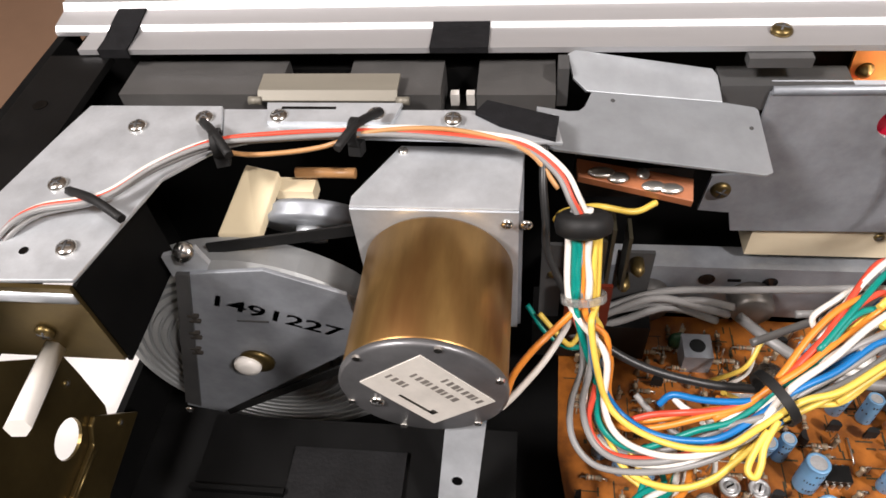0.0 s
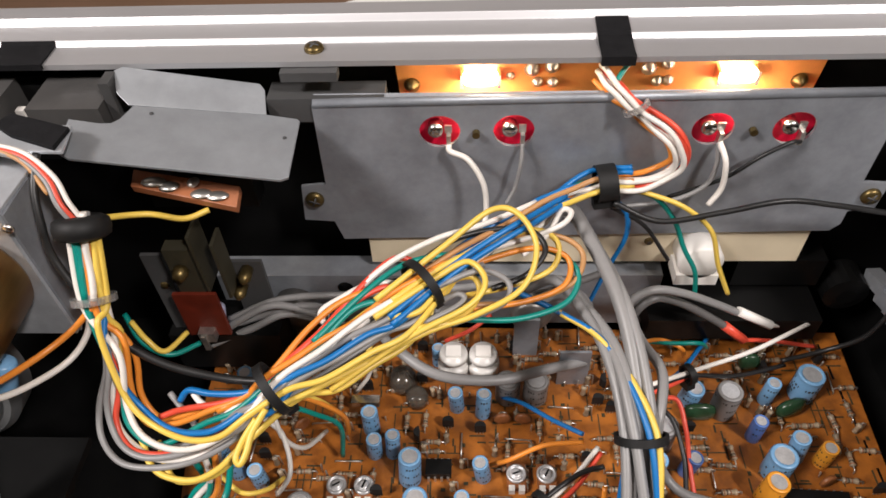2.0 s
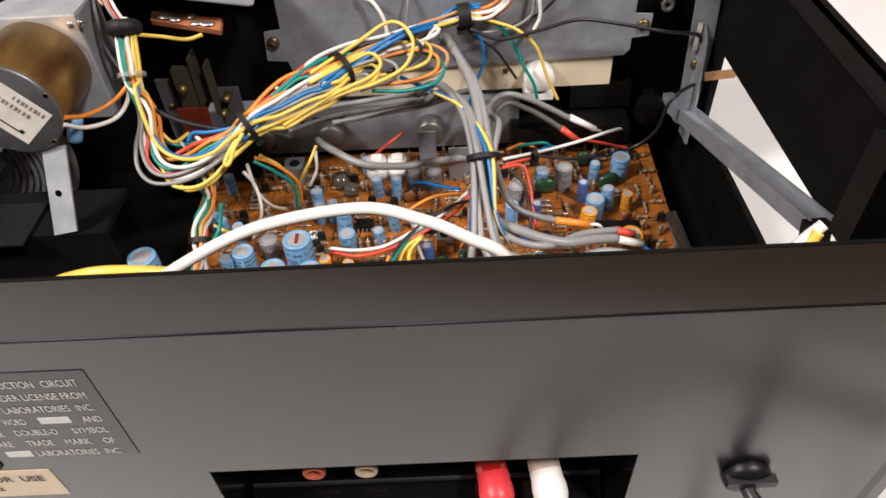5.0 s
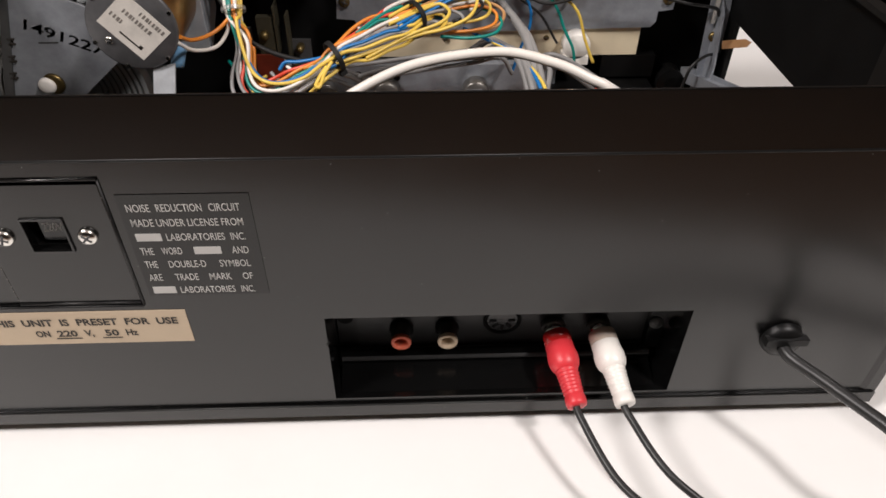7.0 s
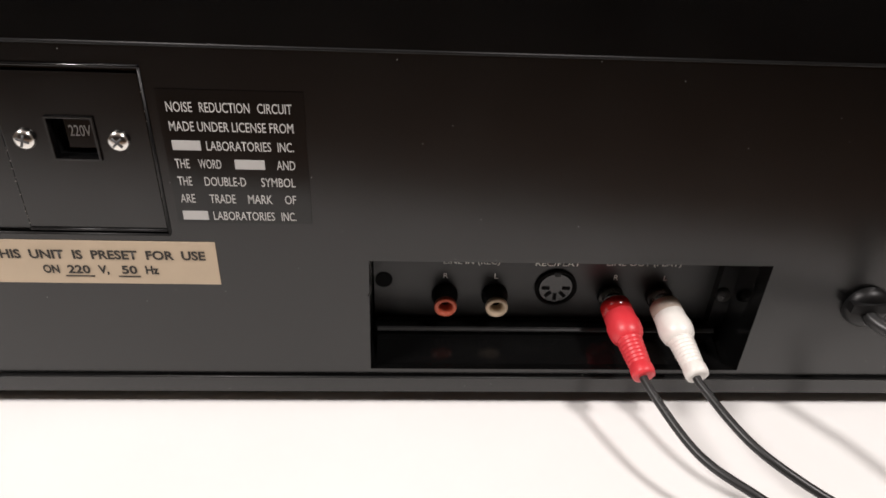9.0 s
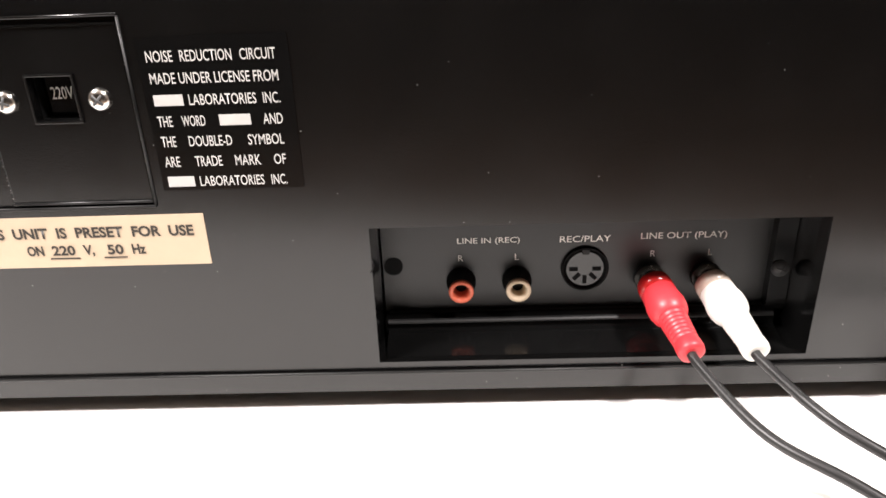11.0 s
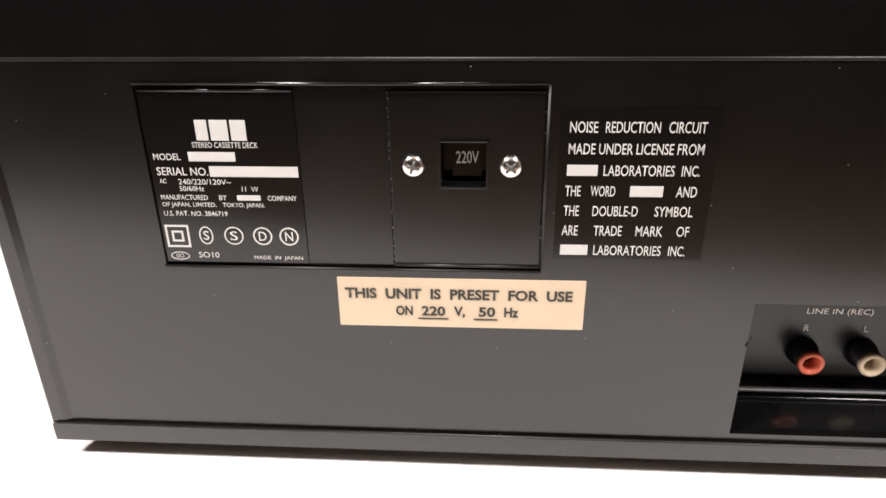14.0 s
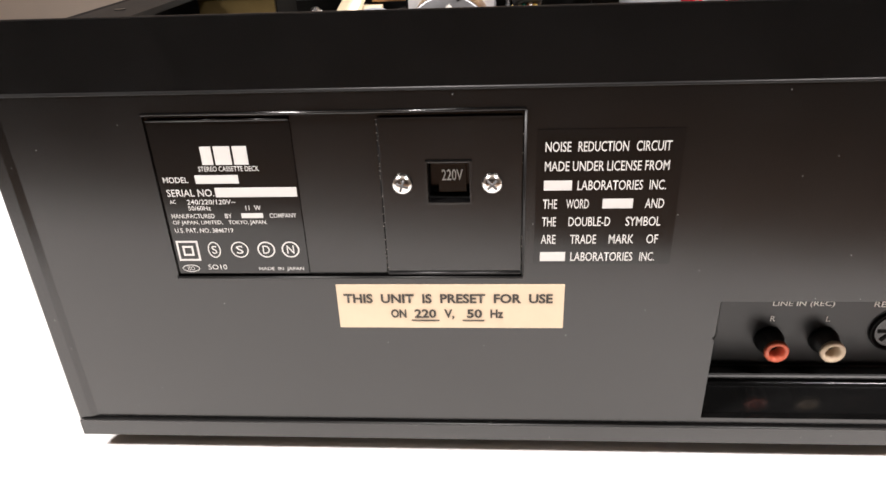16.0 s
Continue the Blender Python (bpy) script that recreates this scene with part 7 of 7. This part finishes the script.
tops = [[(0.3020, 0.2010, 0.0860), (0.3130, 0.1990, 0.0930)], [(0.3030, 0.2030, 0.0840), (0.3150, 0.2000, 0.0920)], [(0.3070, 0.1980, 0.0840), (0.3180, 0.1930, 0.0920)], [(0.3170, 0.2190, 0.1080), GT], [(0.3160, 0.2180, 0.1060), (0.3225, 0.2130, 0.1050)], [(0.3060, 0.2000, 0.0820), (0.3160, 0.1950, 0.0900)], [(0.3400, 0.2080, 0.0720), (0.3400, 0.1800, 0.0850)]]
for (dx, dz), e, t, thick in zip(offs, ends, tops, (0.00165, 0.00165, 0.00175, 0.0025, 0.0017, 0.0017, 0.0017)):
    mid = (RG[0] + dx, RG[1] + 0.002, RG[2] + dz)
    pre = ((t[-1][0] + mid[0]) / 2 + 0.003, (t[-1][1] + mid[1]) / 2, (t[-1][2] + mid[2]) / 2 + 0.006)
    wire(screened, t + [pre, mid] + e, "grey", thick, "screened_cable", n=9)
for c, dx in (("yellow", 0.0035), ("blue", 0.0012)):
    wire(screened, [(0.2960, 0.1850, 0.1060), (0.3120, 0.1800, 0.1000), (0.3260, 0.1700, 0.0960), (RG[0] + dx, RG[1], RG[2] + 0.0045), (0.3380, 0.1230, 0.0720), (0.3420, 0.1160, 0.0620), (0.3470, 0.1160, 0.0500)], c, 0.0010)
wire(screened, [(0.3300, 0.1430, 0.0840), (0.3270, 0.1280, 0.0660), (0.3260, 0.1170, 0.0500)], "blue", 0.0009)
tie(RG, (0.05, -0.75, -0.65), 0.0070, "cable_tie", "black nylon cable tie round grey cables", 0.0012)
# arched pair with sleeves
for pts, s0, s1, m, lb in (
        ([(0.3400, 0.1970, 0.0620), (0.3410, 0.2040, 0.0740), (0.3490, 0.2060, 0.0800), (0.3610, 0.2080, 0.0760), (0.3760, 0.2110, 0.0660), (0.3870, 0.2130, 0.0580)], (0.3870, 0.2130, 0.0590), (0.4020, 0.2130, 0.0500), M_WHITEP, "white sleeve"),
        ([(0.3420, 0.1970, 0.0580), (0.3440, 0.2040, 0.0680), (0.3510, 0.2070, 0.0740), (0.3620, 0.2100, 0.0680), (0.3740, 0.2100, 0.0600), (0.3830, 0.2100, 0.0530)], (0.3820, 0.2100, 0.0540), (0.3910, 0.2080, 0.0470), M_WIRE["red"], "red sleeve")):
    wire(screened, pts, "darkgrey" if lb[0] == "r" else "grey", 0.0016, "screened_cable")
    sleeve(screened, s0, s1, 0.0019, m, lb)
for s0, s1, m, lb in (
        ((0.3700, 0.1420, 0.0460), (0.3870, 0.1400, 0.0440), M_WIRE["orange"], "orange sleeve"), ((0.3980, 0.1310, 0.0480), (0.4070, 0.1300, 0.0450), M_WIRE["red"], "red sleeve"), ((0.3960, 0.1250, 0.0480), (0.4100, 0.1230, 0.0450), M_WHITEP, "white sleeve"),
        ((0.3700, 0.1020, 0.0500), (0.3830, 0.1020, 0.0470), M_WHITEP, "white sleeve"), ((0.4050, 0.1150, 0.0460), (0.4190, 0.1090, 0.0420), M_WIRE["black"], "black sleeve"), ((0.3730, 0.1080, 0.0480), (0.3830, 0.1100, 0.0450), M_WIRE["red"], "red sleeve")):
    sleeve(screened, s0, s1, 0.0020, m, lb)
wire(screened, [(0.3410, 0.1090, 0.0440), (0.3590, 0.1080, 0.0480), (0.3780, 0.1120, 0.0500), (0.3900, 0.1150, 0.0500), (0.4060, 0.1150, 0.0460)], "grey", 0.0017, "screened_cable")
for c, pts in (
        ("white", [(0.3860, 0.1400, 0.0440), (0.3920, 0.1400, 0.0430), (0.3960, 0.1420, 0.0340)]), ("blue", [(0.4090, 0.1230, 0.0450), (0.4140, 0.1190, 0.0420), (0.4160, 0.1170, 0.0340)]), ("yellow", [(0.3910, 0.1370, 0.0400), (0.3950, 0.1320, 0.0340)]),
        ("yellow", [(0.4110, 0.1140, 0.0420), (0.4110, 0.1120, 0.0340)]), ("white", [(0.3830, 0.1100, 0.0450), (0.3900, 0.1090, 0.0430), (0.3910, 0.1090, 0.0360)]), ("yellow", [(0.4190, 0.1090, 0.0420), (0.4270, 0.1070, 0.0380)]),
        ("white", [(0.4010, 0.2130, 0.0500), (0.4090, 0.2170, 0.0440), (0.4130, 0.2220, 0.0340)]), ("red", [(0.3910, 0.2080, 0.0470), (0.4050, 0.2110, 0.0420), (0.4250, 0.2140, 0.0340)])):
    wire(screened, pts, c, 0.0009)
# long grey cable across the coil formers
wire(screened, [(0.2430, 0.2130, 0.0520), (0.2540, 0.1990, 0.0540), (0.2710, 0.1880, 0.0520), (0.2930, 0.1870, 0.0500), (0.3120, 0.1930, 0.0480), (0.3290, 0.2000, 0.0440)], "grey", 0.0021, "screened_cable")
for pts in ([(0.1800, 0.2050, 0.0500), (0.1940, 0.2060, 0.0620), (0.2090, 0.2070, 0.0700), (0.2260, 0.2030, 0.0700), (0.2350, 0.2050, 0.0640)], [(0.1790, 0.2040, 0.0480), (0.1980, 0.2050, 0.0580), (0.2140, 0.2060, 0.0660), (0.2320, 0.2050, 0.0600)], [(0.1870, 0.2090, 0.0540), (0.2040, 0.2090, 0.0620), (0.2220, 0.2050, 0.0720), (0.2370, 0.2070, 0.0660)]):
    wire(screened, pts, "grey", 0.0015, "screened_cable")

for pts, c in (([(0.2360, 0.1840, 0.0780), (0.2590, 0.1930, 0.0800), (0.2840, 0.1990, 0.0800), (0.3100, 0.2050, 0.0800), (0.3350, 0.2170, 0.0780)], "darkgrey"), ([(0.1890, 0.2080, 0.0600), (0.2110, 0.2100, 0.0700), (0.2400, 0.2090, 0.0740), (0.2780, 0.2070, 0.0800), (0.3080, 0.2100, 0.0820)], "grey"), ([(0.2560, 0.2020, 0.0700), (0.2810, 0.2020, 0.0740), (0.3050, 0.2050, 0.0760), (0.3210, 0.2070, 0.0780), (0.3290, 0.2100, 0.0660)], "grey")):
    wire(screened, pts, c, 0.0014, "screened_cable")
# thin wires on the board
board_wires = thing("board_wires", "thin coloured wires soldered across the board", "wiring")
for c, pts in (
        ("white", [(0.2540, 0.1340, 0.0360), (0.2570, 0.1310, 0.0440), (0.2700, 0.1250, 0.0480), (0.2850, 0.1250, 0.0500), (0.3010, 0.1340, 0.0520), (0.3160, 0.1460, 0.0520), (0.3270, 0.1580, 0.0540)]),
        ("red", [(0.2560, 0.1320, 0.0360), (0.2590, 0.1300, 0.0420), (0.2720, 0.1230, 0.0460), (0.2870, 0.1250, 0.0480), (0.3030, 0.1330, 0.0500), (0.3180, 0.1450, 0.0500), (0.3280, 0.1570, 0.0520)]),
        ("black", [(0.2770, 0.0900, 0.0360), (0.2840, 0.0970, 0.0420), (0.2870, 0.1100, 0.0460), (0.2920, 0.1240, 0.0500), (0.3040, 0.1370, 0.0530), (0.3190, 0.1480, 0.0540), (0.3280, 0.1510, 0.0540)]),
        ("green", [(0.2470, 0.0560, 0.0400), (0.2500, 0.0710, 0.0420), (0.2640, 0.0790, 0.0440), (0.2770, 0.0840, 0.0440), (0.2830, 0.0970, 0.0460), (0.2880, 0.1140, 0.0480), (0.2970, 0.1300, 0.0500), (0.3050, 0.1360, 0.0510)]),
        ("yellow", [(0.3030, 0.1310, 0.0500), (0.2950, 0.1250, 0.0480), (0.2920, 0.1160, 0.0450), (0.2950, 0.1010, 0.0420), (0.3030, 0.0920, 0.0390), (0.3160, 0.0870, 0.0340)]),
        ("yellow", [(0.3030, 0.1300, 0.0500), (0.2970, 0.1230, 0.0470), (0.2980, 0.1140, 0.0440), (0.3080, 0.1090, 0.0400), (0.3220, 0.1110, 0.0340)]),
        ("orange", [(0.2870, 0.1200, 0.0480), (0.2850, 0.1110, 0.0440), (0.2890, 0.1020, 0.0410), (0.3030, 0.0990, 0.0390), (0.3200, 0.1030, 0.0340)]),
        ("grey", [(0.3010, 0.1270, 0.0470), (0.3040, 0.1190, 0.0440), (0.3090, 0.1100, 0.0410), (0.3190, 0.1020, 0.0360)]),
        ("orange", [(0.2910, 0.1610, 0.0340), (0.2970, 0.1580, 0.0440), (0.3090, 0.1610, 0.0490), (0.3230, 0.1620, 0.0500)]),
        ("blue", [(0.2960, 0.1880, 0.0360), (0.3030, 0.1820, 0.0420), (0.3130, 0.1730, 0.0460), (0.3230, 0.1650, 0.0500)]),
        ("red", [(0.3460, 0.1740, 0.0560), (0.3570, 0.1770, 0.0540), (0.3600, 0.1680, 0.0480), (0.3610, 0.1580, 0.0400), (0.3620, 0.1420, 0.0330)]),
        ("black", [(0.3480, 0.1760, 0.0540), (0.3560, 0.1720, 0.0480), (0.3590, 0.1600, 0.0420), (0.3590, 0.1470, 0.0330)]),
        ("white", [(0.4230, 0.2220, 0.0360), (0.4200, 0.2170, 0.0460), (0.4100, 0.2100, 0.0500), (0.3900, 0.1990, 0.0520), (0.3700, 0.1910, 0.0530), (0.3470, 0.1810, 0.0560)]),
        ("black", [(0.3470, 0.1800, 0.0550), (0.3640, 0.1880, 0.0520), (0.3840, 0.1920, 0.0460), (0.4070, 0.2010, 0.0400)]),
        ("blue", [(0.3480, 0.1810, 0.0530), (0.3610, 0.1900, 0.0500), (0.3740, 0.2060, 0.0440), (0.3830, 0.2190, 0.0340)]),
        ("green", [(0.3560, 0.2120, 0.0400), (0.3640, 0.2070, 0.0460), (0.3740, 0.2070, 0.0460), (0.3800, 0.2120, 0.0360)]),
        ("orange", [(0.3520, 0.2130, 0.0380), (0.3600, 0.2100, 0.0440), (0.3670, 0.2060, 0.0440), (0.3700, 0.2080, 0.0360)]),
        ("red", [(0.3480, 0.1790, 0.0540), (0.3590, 0.1850, 0.0520), (0.3660, 0.1900, 0.0500)]),
        ("white", [(0.2170, 0.1560, 0.0750), (0.2210, 0.1550, 0.0660), (0.2230, 0.1470, 0.0560), (0.2150, 0.1470, 0.0380)]),
        ("white", [(0.2190, 0.1580, 0.0780), (0.2210, 0.1550, 0.0640), (0.2250, 0.1590, 0.0500), (0.2280, 0.1740, 0.0340)]),
        ("green", [(0.2220, 0.1600, 0.0780), (0.2310, 0.1610, 0.0700), (0.2380, 0.1630, 0.0580), (0.2360, 0.1630, 0.0360)]),
        ("orange", [(0.2220, 0.1630, 0.0780), (0.2300, 0.1650, 0.0720), (0.2390, 0.1660, 0.0600), (0.2380, 0.1700, 0.0400)]),
        ("yellow", [(0.2240, 0.1650, 0.0780), (0.2320, 0.1660, 0.0700), (0.2370, 0.1680, 0.0580), (0.2330, 0.1770, 0.0400)]),
        ("yellow", [(0.1960, 0.1500, 0.0460), (0.2050, 0.1440, 0.0460), (0.2120, 0.1470, 0.0420), (0.2150, 0.1550, 0.0340)]),
        ("yellow", [(0.2460, 0.1960, 0.0600), (0.2410, 0.1900, 0.0520), (0.2320, 0.1930, 0.0360)]),
        ("white", [(0.2450, 0.1960, 0.0560), (0.2440, 0.1920, 0.0460), (0.2380, 0.1920, 0.0340)]),
        ("brown", [(0.2740, 0.0840, 0.0340), (0.2820, 0.0770, 0.0440), (0.2870, 0.0700, 0.0420), (0.2850, 0.0640, 0.0340)]),
        ("darkgrey", [(0.2360, 0.0970, 0.0440), (0.2460, 0.0940, 0.0480), (0.2530, 0.0910, 0.0400), (0.2580, 0.0900, 0.0340)]),
        ("orange", [(0.3270, 0.1430, 0.0560), (0.3260, 0.1360, 0.0460), (0.3220, 0.1380, 0.0340)]),
        ("red", [(0.2920, 0.2180, 0.0500), (0.2830, 0.2130, 0.0460), (0.2730, 0.2150, 0.0360)])):
    wire(board_wires, pts, c, 0.0009, n=8)
tie((0.3070, 0.1390, 0.0520), (0.75, 0.6, 0.05), 0.0036)
tie((0.3640, 0.1880, 0.0530), (0.9, 0.4, 0.0), 0.0030)
# lower-left drop
drop = thing("lower_wire_drop", "bunch of coloured wires dropping to the board", "wiring loom")
bundle(drop, [(0.2060, 0.1420, 0.0900), (0.2060, 0.1350, 0.0780), (0.2000, 0.1330, 0.0660), (0.1980, 0.1260, 0.0580), (0.1960, 0.1190, 0.0500), (0.1920, 0.1120, 0.0380)], ["green", "orange", "white", "white", "red", "orange", "green"], 0.0034, 0.0010, twist=1.0, wander=0.4, seed=21)
wire(drop, [(0.1990, 0.1320, 0.0600), (0.1980, 0.1260, 0.0560), (0.2020, 0.1120, 0.0480), (0.2080, 0.1000, 0.0400), (0.2140, 0.0960, 0.0340)], "grey", 0.0010)
wire(drop, [(0.2030, 0.1510, 0.0600), (0.2010, 0.1430, 0.0500), (0.1970, 0.1350, 0.0460), (0.1890, 0.1330, 0.0340)], "green", 0.0011)
tie((0.1980, 0.1260, 0.0580), (0.05, -0.8, -0.6), 0.0042)

# white arched mains cable at the rear edge
mains = thing("mains_cable", "white and yellow cable arched over the rear edge", "cable")
wire(mains, [(0.2180, 0.0300, 0.1150), (0.2340, 0.0130, 0.1450), (0.2480, 0.0100, 0.1580), (0.2690, 0.0130, 0.1670), (0.2950, 0.0150, 0.1700), (0.3110, 0.0110, 0.1685), (0.3220, 0.0075, 0.1650), (0.3310, 0.0060, 0.1590), (0.3390, 0.0080, 0.1350), (0.3430, 0.0180, 0.0950)], "white", 0.0016, "cable")
wire(mains, [(0.2440, 0.0120, 0.1530), (0.2340, 0.0100, 0.1565), (0.2220, 0.0100, 0.1560), (0.2050, 0.0160, 0.1450), (0.1850, 0.0280, 0.1180)], "yellow", 0.0017, "cable")
corner = thing("corner_cable", "white and yellow mains leads in the rear corner", "cable")
wire(corner, [(0.4320, 0.0400, 0.1300), (0.4280, 0.0380, 0.1240), (0.4210, 0.0360, 0.1180), (0.4180, 0.0340, 0.1100), (0.4180, 0.0320, 0.1020)], "yellow", 0.0020, "cable")
wire(corner, [(0.4340, 0.0420, 0.1310), (0.4280, 0.0400, 0.1260), (0.4230, 0.0380, 0.1190), (0.4200, 0.0360, 0.1120)], "white", 0.0020, "cable")
part("blue_terminal", lathe([(0.0022, -0.002), (0.0036, -0.0012), (0.0036, 0.0012), (0.0022, 0.002)], (0.4150, 0.0330, 0.1020), (0.2, 0.4, 1), 20), M_WIRE["blue"], corner, "blue ring terminal", smooth=True)
tie((0.4190, 0.0350, 0.1100), (0.7, 0.5, 0.4), 0.0042, "clear_wire_clip", "clear plastic clip round the wires", 0.0014, False, M_CLIP)
red_leads = thing("transformer_leads", "red, orange and black leads by the tray", "wiring")
for c, pts in (("red", [(0.1470, 0.0660, 0.0600), (0.1650, 0.0620, 0.0640), (0.1750, 0.0580, 0.0600), (0.1780, 0.0600, 0.0500)]), ("orange", [(0.1530, 0.0600, 0.0620), (0.1610, 0.0660, 0.0640), (0.1730, 0.0670, 0.0620), (0.1760, 0.0640, 0.0520)]), ("black", [(0.1410, 0.0730, 0.0500), (0.1530, 0.0770, 0.0540), (0.1700, 0.0760, 0.0540), (0.1790, 0.0770, 0.0480)]), ("blue", [(0.1540, 0.0580, 0.0620), (0.1610, 0.0600, 0.0660), (0.1640, 0.0600, 0.0600), (0.1580, 0.0590, 0.0500)])):
    wire(red_leads, pts, c, 0.0011)

# ---- plugs and cords behind the deck ----
def phono_plug(x, material, collar, cable_pts, label):
    o = thing("phono_plug", label, "plug", "phono plugs")
    base = Vector((x, 0.0180, 0.0390))
    way = Vector((0.125, -0.85, -0.225)).normalized()
    part("metal_shell", lathe([(0.0050, -0.003), (0.0052, -0.0025), (0.0052, 0.004)], base, way, 24), M_SHINE, o, smooth=True)
    part("front_collar", lathe([(0.0053, 0.0008), (0.0058, 0.0012), (0.0060, 0.0020), (0.0060, 0.0065)], base, way, 28), collar, o, "translucent front collar", smooth=True)
    part("grip", lathe([(0.0058, 0.0062), (0.0060, 0.0066), (0.0061, 0.0100), (0.0064, 0.0112), (0.0066, 0.0128), (0.0065, 0.0152), (0.0060, 0.0172), (0.0051, 0.0184), (0.0047, 0.0188)], base, way, 28), material, o, smooth=True)
    prof = [(0.0049, 0.0184)]
    for i in range(7):
        h = 0.0194 + i * 0.0016
        prof += [(0.0049 - i * 0.0001, h), (0.0045 - i * 0.0001, h + 0.0004), (0.0045 - i * 0.0001, h + 0.0010)]
    prof += [(0.0043, 0.0308), (0.0044, 0.0335), (0.0041, 0.0348), (0.0030, 0.0351)]
    part("strain_relief", lathe(prof, base, way, 24), material, o, smooth=True)
    tip = base + way * 0.0370
    part("lead", tube(curve_points([tip - way * 0.006, tip + way * 0.003] + cable_pts, 12), 0.0016, 10), M_WIRE["black"], o, "thin black lead")
    return o


phono_plug(0.3280, mat("red_plug_plastic", (0.62, 0.035, 0.045), 0.4, vary=0.06, scale=100), mat("deep_red_collar", (0.40, 0.012, 0.012), 0.2, vary=0.1, scale=100), [(0.3440, -0.0450, 0.0230), (0.3600, -0.0610, 0.0200), (0.3880, -0.0800, 0.0120), (0.4400, -0.0880, 0.0032), (0.5600, -0.0300, 0.0026)], "red moulded phono plug with a black lead")
phono_plug(0.3480, M_WHITEP, mat("yellowed_clear_collar", (0.52, 0.44, 0.37), 0.2, vary=0.25, scale=150), [(0.3680, -0.0480, 0.0230), (0.4050, -0.0680, 0.0120), (0.4600, -0.0700, 0.0032), (0.5800, -0.0100, 0.0026)], "white moulded phono plug with a black lead")
cord = thing("power_cord", "black power cord in a moulded strain relief", "power cord")
part("strain_relief", lathe([(0.0085, -0.004), (0.0085, 0.0005), (0.0078, 0.003), (0.0055, 0.004), (0.0035, 0.0045)], (0.4165, 0.0, 0.0520), (0, -1, 0), 24), M_BLACK, cord, smooth=True)
part("clamp_ridge", boxes((0.4080, 0.4250, -0.0055, -0.002, 0.0525, 0.0560)), M_BLACK, cord, bevel=0.0008)
part("lead", tube(curve_points([(0.4168, 0.0, 0.0510), (0.4170, -0.0080, 0.0500), (0.4260, -0.0200, 0.0490), (0.4390, -0.0380, 0.0480), (0.4570, -0.0640, 0.0470), (0.5000, -0.0700, 0.0330), (0.5800, -0.0250, 0.0080), (0.7000, 0.0500, 0.0028)], 12), 0.0026, 12), M_WIRE["black"], cord, "black flexible lead")
